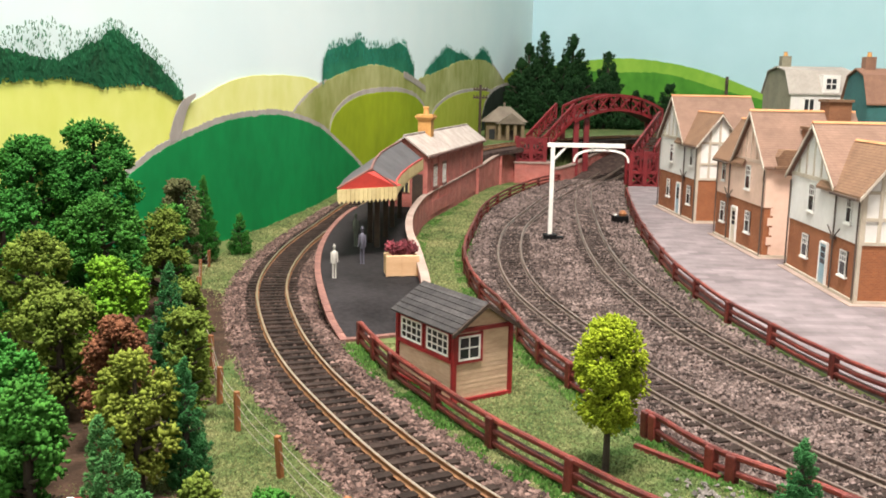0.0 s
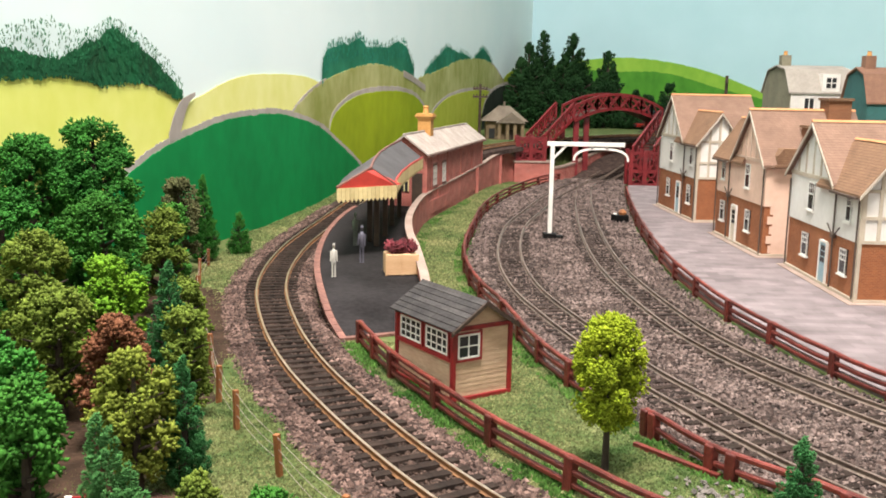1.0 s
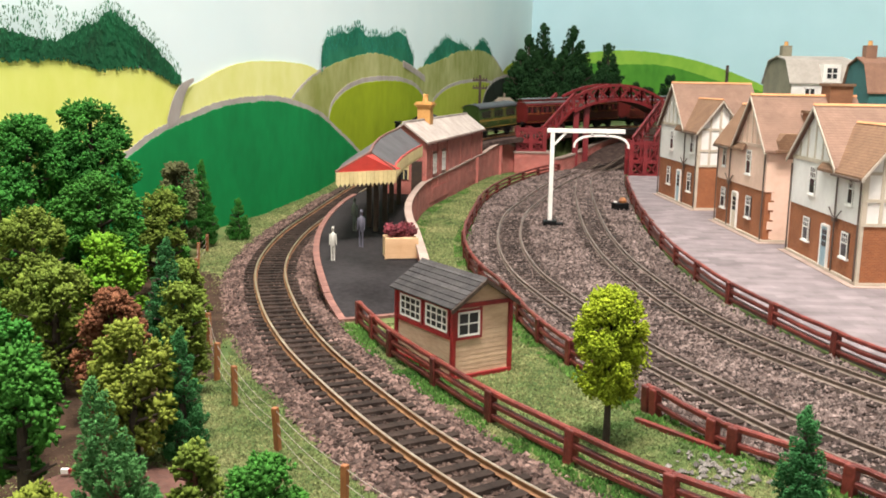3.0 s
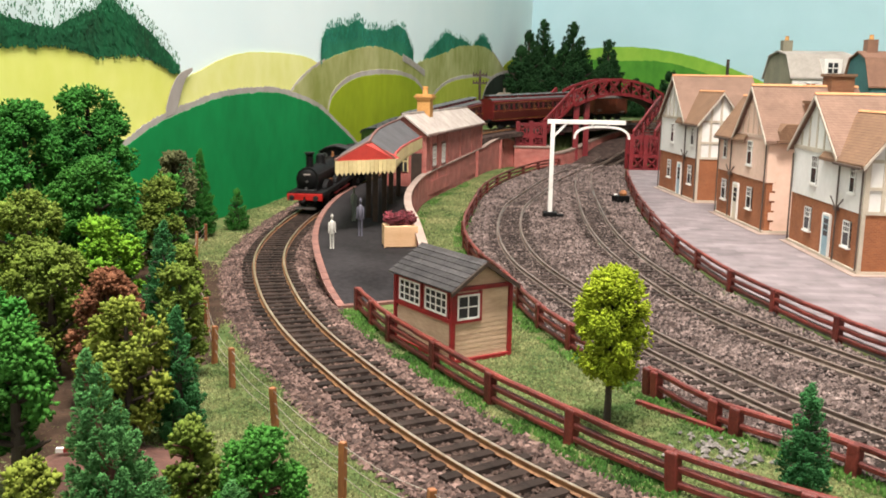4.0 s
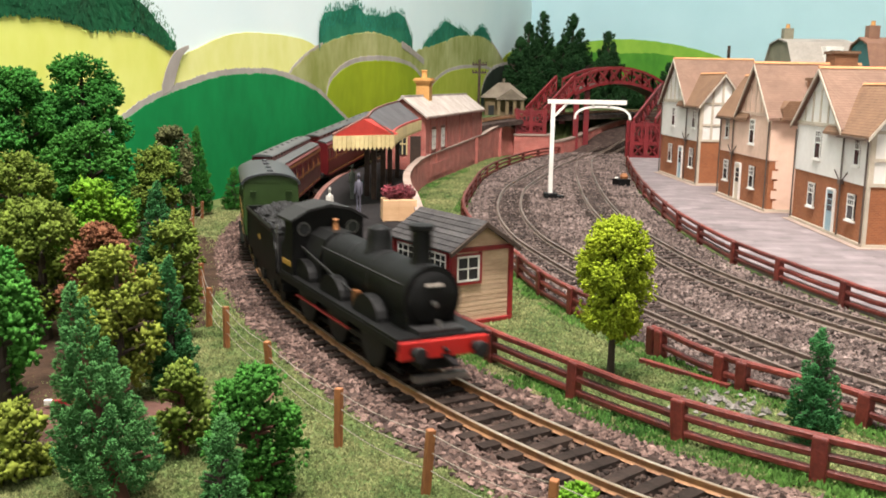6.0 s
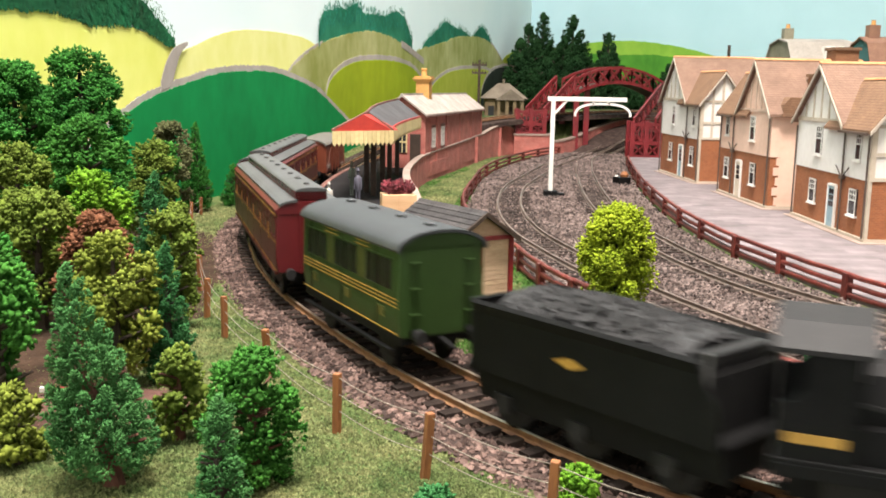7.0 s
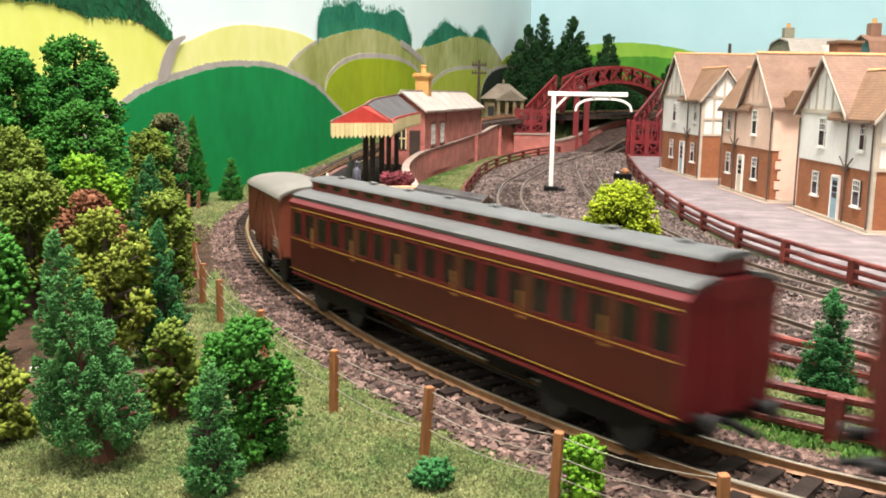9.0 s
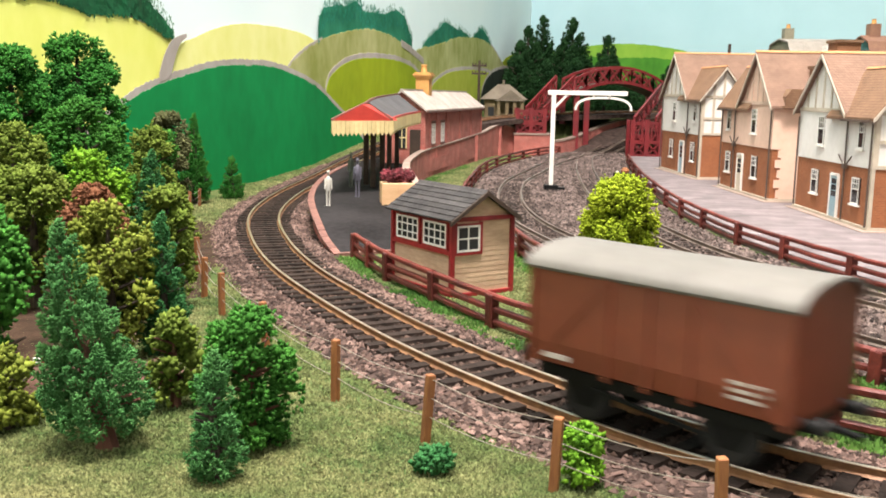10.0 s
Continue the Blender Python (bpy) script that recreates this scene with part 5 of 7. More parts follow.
def build_station():
    a = math.degrees(math.atan2(22, 4.55))
    stn = thing("station_building", -1.95, 66, 1.0, a, label="red brick station building with pale roof and orange chimney", category="station")
    ln, w, he, hr = 22.0, 3.1, 3.75, 4.95
    part("wall_shell", Geo().prism([(0, 0), (w, 0), (w, he), (w / 2, hr), (0, he)], 0, ln, "x"), M["stnbrick"], stn)
    for s in (0, 1):
        y0, y1 = (-0.22, w / 2) if not s else (w + 0.22, w / 2)
        z0 = he - 0.12
        part("roof_slope", Geo().prism([(y0, z0), (y0, z0 + 0.13), (y1, hr + 0.13), (y1, hr)], -0.3, ln + 0.3, "x"), M["stnroof"], stn)
    part("ridge", Geo().box(-0.3, ln + 0.3, w / 2 - 0.09, w / 2 + 0.09, hr + 0.05, hr + 0.2), M["stnroof"], stn)
    part("gutter", Geo().box(-0.3, ln + 0.3, -0.3, -0.2, he - 0.2, he - 0.08), M["edging"], stn)
    # the side facing the yard: two windows and brick panels
    for x in (2.2, 5.2):
        win = part("window", Geo().box(x, x + 1.0, -0.03, 0.05, 1.35, 2.75), M["glaze"], stn, "white barred window in a brick surround")
        for g in ((x, x + 0.12, 1.35, 2.75), (x + 0.88, x + 1.0, 1.35, 2.75), (x, x + 1, 1.35, 1.45), (x, x + 1, 2.65, 2.75), (x + 0.44, x + 0.56, 1.35, 2.75), (x, x + 1, 1.78, 1.86), (x, x + 1, 2.22, 2.3)):
            part("frame", Geo().box(g[0], g[1], -0.07, 0.0, g[2], g[3]), M["white"], win)
        part("sill", Geo().box(x - 0.15, x + 1.15, -0.12, 0.0, 1.22, 1.34), M["edging"], win)
        part("lintel", Geo().box(x - 0.12, x + 1.12, -0.06, 0.0, 2.77, 2.95), M["edging"], win)
    for x in (0.15, 1.7, 3.7, 7.0, 12, 17, 21.7):
        part("pilaster", Geo().box(x - 0.14, x + 0.14, -0.08, 0, 0, he - 0.15), M["stnbrick"], stn)
    part("plinth", Geo().box(-0.05, ln, -0.1, 0, -0.6, 0.35), M["stnbrick"], stn)
    # front end under the canopy: panelled brown doors
    part("door", Geo().box(-0.06, 0.0, 0.25, 1.0, 0, 2.4), M["darkwood"], stn, "brown panelled door")
    win = part("window", Geo().box(-0.06, 0.0, 1.2, 1.9, 1.1, 2.6), M["glaze"], stn, "small paned window")
    for g in ((1.2, 1.28, 1.1, 2.6), (1.82, 1.9, 1.1, 2.6), (1.2, 1.9, 1.8, 1.88), (1.52, 1.58, 1.1, 2.6)):
        part("frame", Geo().box(-0.09, -0.03, *g), M["cream"], win)
    ch = part("chimney", Geo().box(5.6, 6.6, w / 2 - 0.5, w / 2 + 0.5, hr - 0.3, hr + 1.25), M["chimney"], stn, "orange brick chimney stack", bevel=0.02)
    for z, e in ((1.05, 0.12), (1.2, 0.2), (1.32, 0.1)):
        part("corbel", Geo().box(5.6 - e, 6.6 + e, w / 2 - 0.5 - e, w / 2 + 0.5 + e, hr + z, hr + z + 0.12), M["chimney"], ch)
    part("pot", Geo().turned((6.1, w / 2, hr + 1.4), [(0.26, 0), (0.22, 0.1), (0.2, 0.5), (0.26, 0.55), (0.2, 0.62)], 12), M["chimney"], ch, smooth=True)


build_station()


def build_loading_gauge():
    lg = thing("loading_gauge", 6.17, 59.4, 0.05, label="white loading gauge post with a hanging arc on a black foot", category="loading gauge")
    part("post", Geo().box(-0.13, 0.13, -0.12, 0.12, 0, 5.95), M["white"], lg, bevel=0.02)
    part("arm", Geo().box(-0.35, 4.5, -0.1, 0.1, 5.85, 6.12), M["white"], lg, bevel=0.02)
    part("brace", Geo().bar((0.05, 0, 5.05), (0.85, 0, 5.9), 0.12, 0.14), M["white"], lg)
    outer = [(3.05 + 1.76 * math.copysign(abs(math.cos(a)) ** 0.75, math.cos(a)), 4.95 + 0.84 * math.sin(a) ** 0.8) for a in np.linspace(0, math.pi, 25)]
    inner = [(3.05 + 1.63 * math.copysign(abs(math.cos(a)) ** 0.75, math.cos(a)), 4.95 + 0.70 * math.sin(a) ** 0.8) for a in np.linspace(math.pi, 0, 25)]
    part("arc", Geo().prism(outer + inner, -0.06, 0.06, "y"), M["white"], lg, "white bent gauge arc")
    for x in (2.45, 3.4):
        part("hanger", Geo().box(x - 0.07, x + 0.07, -0.06, 0.06, 5.68, 5.9), M["white"], lg)
    part("foot", Geo().box(-0.42, 0.42, -0.4, 0.4, -0.05, 0.35), M["black"], lg, bevel=0.05)
    part("winch", Geo().box(0.35, 0.85, -0.35, 0.15, -0.05, 0.22), M["black"], lg, bevel=0.04)


build_loading_gauge()


# ---- cottages ----
def build_house(x, y, turn, w, split, eave, peak, wing_peak, wall, door, label, mirrored=False):
    """Front to the west, origin at the near front corner. A front gable and beside it a wing whose own gable faces the near end; mirrored, the wing lies at the far end."""
    h = thing("house", x, y, 0.3, turn, label=label, category="house", group="row of cottages")
    deep, wing_deep = 5.7, 2.85
    side = (lambda v: w - v) if mirrored else (lambda v: v)
    part_w = 0.4 if mirrored else 0.33
    a, b = sorted((side(w * part_w), side(w)))
    mid = (a + b) / 2
    part("lower_wall", Geo().box(0, deep, 0, w, 0, split), M["housebrick"], h, "orange brown brick lower storey")
    for g in (Geo().box(-0.12, 0.02, -0.12, w + 0.12, -0.05, 0.16), Geo().box(0.02, deep, -0.12, 0.02, -0.05, 0.16)):
        part("plinth", g, M["timber"], h)
    part("base_card", Geo().box(-0.45, deep, -0.5, w + 0.25, -0.04, 0.03), M["coping"], h, "pale card base")
    part("upper_wall", Geo().box(-0.05, deep, -0.05, w + 0.05, split, eave), M[wall], h)
    part("gable_wall", Geo().prism([(a - 0.04, eave), (b + 0.04, eave), (mid, peak - 0.1)], -0.05, deep, "x"), M[wall], h)
    rise = (peak - eave) / ((b - a) / 2)
    for e, out in ((a, -0.3), (b, 0.3)):
        zo = eave - rise * 0.3
        part("main_roof", Geo().prism([(e + out, zo), (mid, peak - 0.04), (mid, peak + 0.1), (e + out, zo + 0.14)], -0.3, deep + 0.1, "x"), M["tiles"], h)
        part("barge_board", Geo().prism([(e + out, zo - 0.1), (mid, peak - 0.16), (mid, peak + 0.02), (e + out, zo + 0.08)], -0.36, -0.29, "x"), M["barge"], h)
    part("ridge", Geo().prism([(mid - 0.12, peak + 0.05), (mid, peak + 0.17), (mid + 0.12, peak + 0.05)], -0.34, deep + 0.1, "x"), M["ridge"], h)
    frame_paint = M["timber"] if wall == "render" else M["peachtimber"]
    part("bressummer", Geo().box(-0.11, -0.04, a, b, eave - 0.13, eave + 0.07), frame_paint, h)
    for k in range(1, 6):
        yy = a + (b - a) * k / 6
        top = eave + (peak - eave - 0.25) * (1 - abs(yy - mid) / ((b - a) / 2))
        part("timber", Geo().box(-0.095, -0.04, yy - 0.075, yy + 0.075, eave, max(eave + 0.1, top)), frame_paint, h)
    # wing: its ridge runs along the front into the main roof
    wa, wb = sorted((side(0.0), side(w * part_w + 1.9)))
    half, cut = wing_deep / 2, (wing_peak - eave) / (wing_deep / 2)
    part("wing_gable", Geo().prism([(-0.03, eave - 0.1), (wing_deep, eave - 0.1), (wing_deep, eave), (half, wing_peak - 0.08), (-0.03, eave)], wa - 0.05, wb + 0.05, "y"), M[wall], h)
    ends = (wa + 0.1, wb + 0.4) if mirrored else (wa - 0.35, wb)
    for e, sgn in ((0.0, -1), (wing_deep, 1)):
        part("wing_roof", Geo().prism([(e + sgn * 0.32, eave - cut * 0.32), (half, wing_peak - 0.02), (half, wing_peak + 0.11), (e + sgn * 0.32, eave - cut * 0.32 + 0.14)], *ends, "y"), M["wingtiles"], h)
        if not mirrored:
            part("barge_board", Geo().prism([(e + sgn * 0.32, eave - cut * 0.32 - 0.09), (half, wing_peak - 0.13), (half, wing_peak + 0.03), (e + sgn * 0.32, eave - cut * 0.32 + 0.09)], wa - 0.41, wa - 0.34, "y"), M["barge"], h)
    part("ridge", Geo().prism([(half - 0.1, wing_peak + 0.06), (half, wing_peak + 0.16), (half + 0.1, wing_peak + 0.06)], *ends, "y"), M["ridge"], h)
    if mirrored:
        # the near end: pale rendered wall with toothed quoins and a small pitched roof against it
        part("end_render", Geo().box(0.5, deep, -0.06, 0.0, 0.16, split), M[wall], h)
        for k in range(5):
            part("quoin", Geo().box(0.2 if k % 2 else 0.34, 0.52, -0.075, 0.0, 0.2 + k * split / 5.2, 0.2 + (k + 0.8) * split / 5.2), M[wall], h)
        part("gablet", Geo().prism([(0.45, eave - 0.25), (0.45, eave + 0.35), (0.75, eave + 0.75), (1.75, eave + 0.75), (1.75, eave - 0.25)], -0.3, 1.2, "y"), M["wingtiles"], h, "small brown pitched roof")
        part("gablet_eave", Geo().box(0.3, 1.9, -0.5, 0.1, eave - 0.28, eave - 0.14), M["wingtiles"], h)
    else:
        for xx in (0.06, 0.75, half, 2.1, wing_deep - 0.06):
            top = eave + (wing_peak - eave) * (1 - abs(xx - half) / half) - 0.1
            part("timber", Geo().box(xx - 0.075, xx + 0.075, wa - 0.12, wa - 0.05, split, max(top, eave)), M["timber"], h)
        for z in (split + 0.08, split + 1.15, eave - 0.1):
            part("timber", Geo().box(0, wing_deep, wa - 0.11, wa - 0.05, z - 0.075, z + 0.075), M["timber"], h)
        part("corner_strip", Geo().box(-0.09, 0.06, -0.1, 0.06, 0.15, eave - 0.1), M["timber"], h)
        part("end_brick", Geo().box(0.06, deep, -0.06, 0.0, 0.16, split), M["housebrick"], h)

    def window(yy, z, wide, hh):
        win = part("window", Geo().box(-0.085, 0.0, yy - wide / 2, yy + wide / 2, z, z + hh), M["glaze"], h, "white sash window with small upper panes")
        t = 0.06
        for g in ((-wide / 2, -wide / 2 + t, 0, hh), (wide / 2 - t, wide / 2, 0, hh), (-wide / 2, wide / 2, 0, t), (-wide / 2, wide / 2, hh - t, hh), (-wide / 2, wide / 2, hh * 0.55, hh * 0.55 + 0.05), (-wide / 2, wide / 2, hh * 0.77, hh * 0.77 + 0.03)):
            part("frame", Geo().box(-0.105, -0.03, yy + g[0], yy + g[1], z + g[2], z + g[3]), M["white"], win)
        for u in (-wide / 6, wide / 6):
            part("glazing_bar", Geo().box(-0.1, -0.03, yy + u - 0.014, yy + u + 0.014, z + hh * 0.55, z + hh), M["white"], win)
        part("sill", Geo().box(-0.16, 0, yy - wide / 2 - 0.07, yy + wide / 2 + 0.07, z - 0.09, z), M["white"], win)

    window(side(w * 0.165), split * 0.38, 0.8, split * 0.44)
    window(side(w * 0.71), split * 0.38, 0.8, split * 0.44)
    window(side(w * 0.665), split + (eave - split) * 0.3, 0.82, 1.4)
    window(side(w * 0.145), split + (eave - split) * 0.33, 0.62, 1.25)
    dy = side(w * 0.43)
    dr = part("door", Geo().box(-0.085, 0, dy - 0.4, dy + 0.4, 0.1, split * 0.78), M[door], h, "panelled front door with small panes")
    for i in range(3):
        for j in range(3):
            part("pane", Geo().box(-0.1, -0.06, dy - 0.29 + i * 0.2, dy - 0.13 + i * 0.2, split * 0.42 + j * 0.29, split * 0.42 + 0.24 + j * 0.29), M["glaze"], dr)
    for g in ((dy - 0.48, dy - 0.4, 0.1, split * 0.8), (dy + 0.4, dy + 0.48, 0.1, split * 0.8), (dy - 0.4, dy + 0.4, split * 0.78, split * 0.82)):
        part("door_frame", Geo().box(-0.12, 0, *g), M["white"], dr)
    for g in ((dy - 0.28, dy - 0.04), (dy + 0.04, dy + 0.28)):
        part("door_panel", Geo().box(-0.1, -0.05, *g, 0.28, split * 0.34), M[door], dr)
    py = side(w * 0.3)
    part("drainpipe", Geo().tube((-0.14, py, 0.15), (-0.14, py, eave - 0.2), 0.045, n=8), M["pipe"], h)
    for q in (-0.75, 0.75):
        part("waste_pipe", Geo().tube((-0.15, py, split - 0.1), (-0.15, py + q, split + 0.42), 0.035, n=8), M["pipe"], h)
    part("pipe_head", Geo().box(-0.22, -0.06, py - 0.16, py + 0.16, split - 0.16, split + 0.04), M["pipe"], h)
    part("drainpipe", Geo().tube((-0.13, 0.1, 0.15), (-0.13, 0.1, eave - 0.4), 0.045, n=8), M["pipe"], h)
    part("drainpipe", Geo().tube((-0.13, w - 0.1, 0.15), (-0.13, w - 0.1, eave - 0.4), 0.045, n=8), M["pipe"], h)
    ga, gb = sorted((side(-0.2), side(w * 0.32)))
    part("gutter", Geo().box(-0.44, -0.33, ga, gb, eave - cut * 0.32 - 0.06, eave - cut * 0.32 + 0.05), M["pipe"], h)
    if mirrored:
        for cx, cy, lo, hi, wd in ((2.3, 0.9, eave - 0.2, peak - 0.8, 0.95), (4.0, mid, peak - 1.2, peak + 0.72, 1.3)):
            st = part("chimney", Geo().box(cx, cx + wd, cy - wd / 2, cy + wd / 2, lo, hi), M["stackbrick"], h, "brown brick chimney stack")
            part("capping", Geo().box(cx - 0.1, cx + wd + 0.1, cy - wd / 2 - 0.1, cy + wd / 2 + 0.1, hi - 0.08, hi + 0.08), M["wingtiles"], st)
    return h


build_house(18.02, 41.17, -0.5, 9.2, 2.66, 5.1, 7.72, 6.95, "render", "bluedoor", "white half-timbered cottage over orange brick, pale blue door")
build_house(17.48, 52.75, 1.9, 8.75, 2.85, 5.35, 8.1, 7.45, "peach", "creamdoor", "peach rendered cottage over orange brick, cream door", True)
build_house(17.09, 66.58, 3.4, 9.67, 3.03, 5.75, 8.76, 7.64, "render", "bluedoor", "white half-timbered cottage at the row's end, pale blue door")


def build_far_house(x0, x1, y, wall, roof, eave, top, label, ends, deep=6.0):
    z0 = 3.15
    h = thing("house", x0, y, z0, label=label, category="house")
    w, d = x1 - x0, deep
    part("wall_shell", Geo().prism([(0, 0), (d, 0), (d, eave - z0), (d * 0.82, (eave + top) / 2 - z0 + 0.9), (d / 2, top - z0 - 0.15), (d * 0.18, (eave + top) / 2 - z0 + 0.9), (0, eave - z0)], 0, w, "x"), M[ends], h)
    part("front_wall", Geo().box(0.1, w - 0.1, -0.06, 0, 0, eave - z0), M[wall], h)
    for s in (0, 1):
        f = (lambda v: v) if not s else (lambda v: d - v)
        part("roof_slope", Geo().prism([(f(-0.25), eave - z0 - 0.1), (f(d * 0.18), (eave + top) / 2 - z0 + 0.95), (f(d / 2), top - z0), (f(d / 2), top - z0 + 0.15), (f(d * 0.18), (eave + top) / 2 - z0 + 1.1), (f(-0.25), eave - z0 + 0.06)], -0.2, w + 0.2, "x"), M[roof], h)
    for u in (0.08,):
        st = part("chimney", Geo().box(w * u - 0.3, w * u + 0.7, d / 2 - 0.5, d / 2 + 0.5, top - z0 - 0.6, top - z0 + 1.2), M["greywall" if ends == "greywall" else "brownroof"], h, "weathered chimney stack")
        part("pot", Geo().turned((w * u + 0.2, d / 2, top - z0 + 1.2), [(0.25, 0), (0.2, 0.4), (0.24, 0.45)], 8), M["chimney"], st)
    for u in (0.62,):
        dm = part("dormer", Geo().box(w * u - 0.9, w * u + 0.9, -0.15, 2.0, eave - z0 + 0.1, eave - z0 + 2.0), M["white"], h, "white dormer window")
        part("pane", Geo().box(w * u - 0.5, w * u + 0.5, -0.2, -0.14, eave - z0 + 0.55, eave - z0 + 1.6), M["glaze"], dm)
        part("glazing_bar", Geo().box(w * u - 0.05, w * u + 0.05, -0.24, -0.18, eave - z0 + 0.55, eave - z0 + 1.6), M["white"], dm)
        part("glazing_bar", Geo().box(w * u - 0.5, w * u + 0.5, -0.24, -0.18, eave - z0 + 1.02, eave - z0 + 1.12), M["white"], dm)
    for u in (0.3, 0.78):
        win = part("window", Geo().box(w * u - 0.5, w * u + 0.5, -0.12, -0.05, eave - z0 - 2.2, eave - z0 - 0.5), M["glaze"], h, "white framed window")
        for g in ((-0.6, -0.48, -2.3, -0.4), (0.48, 0.6, -2.3, -0.4), (-0.6, 0.6, -2.3, -2.15), (-0.6, 0.6, -0.55, -0.4), (-0.05, 0.05, -2.2, -0.5)):
            part("frame", Geo().box(w * u + g[0], w * u + g[1], -0.18, -0.1, eave - z0 + g[2], eave - z0 + g[3]), M["white"], win)
    return h


build_far_house(34.9, 41.6, 101, "render", "greyroof", 9.4, 12.2, "grey stone house with a pale mansard roof and dormer", "greywall", 9.0)
build_far_house(38.2, 48.5, 89.5, "teal", "brownroof", 8.6, 11.8, "teal house with a brown roof and chimney", "teal")


# ---- footbridge ----
def lattice_panel(parent, a, b, ha, hb, name="side_panel", bays=5):
    """A latticed parapet from a to b: bottom line, its height at either end."""
    a, b = Vector(a), Vector(b)
    up = Vector((0, 0, 1))
    pan = part(name, Geo().bar(a, b, 0.16, 0.3), M["bridge"], parent)
    part("top_rail", Geo().bar(a + up * ha, b + up * hb, 0.2, 0.26), M["bridge"], pan)
    for k in range(bays + 1):
        u = k / bays
        p = a.lerp(b, u)
        part("upright", Geo().bar(p, p + up * (ha + (hb - ha) * u), 0.16, 0.16), M["bridge"], pan)
    for k in range(bays):
        p, q = a.lerp(b, k / bays), a.lerp(b, (k + 1) / bays)
        h0, h1 = ha + (hb - ha) * k / bays, ha + (hb - ha) * (k + 1) / bays
        part("diagonal", Geo().bar(p, q + up * h1, 0.1, 0.14), M["bridge"], pan)
        part("diagonal", Geo().bar(q, p + up * h0, 0.1, 0.14), M["bridge"], pan)
    return pan


def build_bridge():
    br = thing("footbridge", 0, 0, 0, label="dark red lattice footbridge arching over the tracks", category="footbridge")
    # arched span
    for off in (Vector((0, 0, 0)), Vector((-1.0, 2.6, 0))):
        a, b = Vector((12.3, 99.6, 6.1)) + off, Vector((22.3, 103.8, 5.9)) + off
        n = 8
        pts = [a.lerp(b, k / n) + Vector((0, 0, 1.4 * (1 - (2 * k / n - 1) ** 2))) for k in range(n + 1)]
        for k in range(n):
            lattice_panel(br, pts[k], pts[k + 1], 1.5, 1.5, "span_panel", 1)
    for k in range(n):
        p, q = pts[k], pts[k + 1]
        o = Vector((1.0, -2.6, 0))
        g = Geo().add([p, q, q + o, p + o] + [v - Vector((0, 0, 0.15)) for v in (p, q, q + o, p + o)], [(0, 1, 2, 3), (7, 6, 5, 4), (0, 4, 5, 1), (1, 5, 6, 2), (2, 6, 7, 3), (3, 7, 4, 0)])
        part("deck", g, M["darkwood"], br)
    # flight down to the platform and flight down to the yard
    for off in (Vector((0, 0, 0)), Vector((-1.6, 2.2, 0))):
        lattice_panel(br, Vector((8.9, 96.2, 3.2)) + off, Vector((12.2, 99.4, 6.4)) + off, 1.4, 1.5, "stair_panel", 5)
    for off in (Vector((0, 0, 0)), Vector((2.2, 0.6, 0))):
        lattice_panel(br, Vector((17.2, 92.3, 2.6)) + off, Vector((21.8, 102.8, 5.8)) + off, 1.3, 1.4, "stair_panel", 6)
    for k in range(12):
        u = (k + 0.5) / 12
        p = Vector((8.9, 96.2, 3.2)).lerp(Vector((12.2, 99.4, 6.4)), u)
        part("tread", Geo().bar(p, p + Vector((-1.6, 2.2, 0)), 0.5, 0.1), M["darkwood"], br)
        p = Vector((17.2, 92.3, 2.6)).lerp(Vector((21.8, 102.8, 5.8)), u)
        part("tread", Geo().bar(p, p + Vector((2.2, 0.6, 0)), 0.7, 0.1), M["darkwood"], br)
    # landing boxes
    for x0, x1, y0, z0, z1 in ((6.3, 9.0, 96.0, 2.1, 4.3), (17.0, 19.7, 91.8, 0.25, 3.4)):
        for yy in (y0, y0 + 2.2):
            lattice_panel(br, (x0, yy, z0 + (z1 - z0) * 0.45), (x1, yy, z0 + (z1 - z0) * 0.45), (z1 - z0) * 0.55, (z1 - z0) * 0.55, "landing_panel", 3)
            for x in (x0, (x0 + x1) / 2, x1):
                part("leg", Geo().box(x - 0.2, x + 0.2, yy - 0.2, yy + 0.2, 2.0 if z0 > 1 else 0.2, z1 + 0.3), M["bridge"], br)
            lattice_panel(br, (x0, yy, z0 + 0.1), (x1, yy, z0 + 0.1), (z1 - z0) * 0.4, (z1 - z0) * 0.4, "base_panel", 2)
        part("landing", Geo().box(x0, x1, y0, y0 + 2.2, z0 + (z1 - z0) * 0.42, z0 + (z1 - z0) * 0.47), M["bridge"], br)
    for x, y in ((12.6, 100.2), (13.8, 101.2), (11.4, 102.3), (22.2, 104.6), (21.2, 106.2)):
        part("pier", Geo().box(x - 0.28, x + 0.28, y - 0.28, y + 0.28, float(ground_height(x, y)) - 0.3, 6.6), M["bridge"], br)


build_bridge()


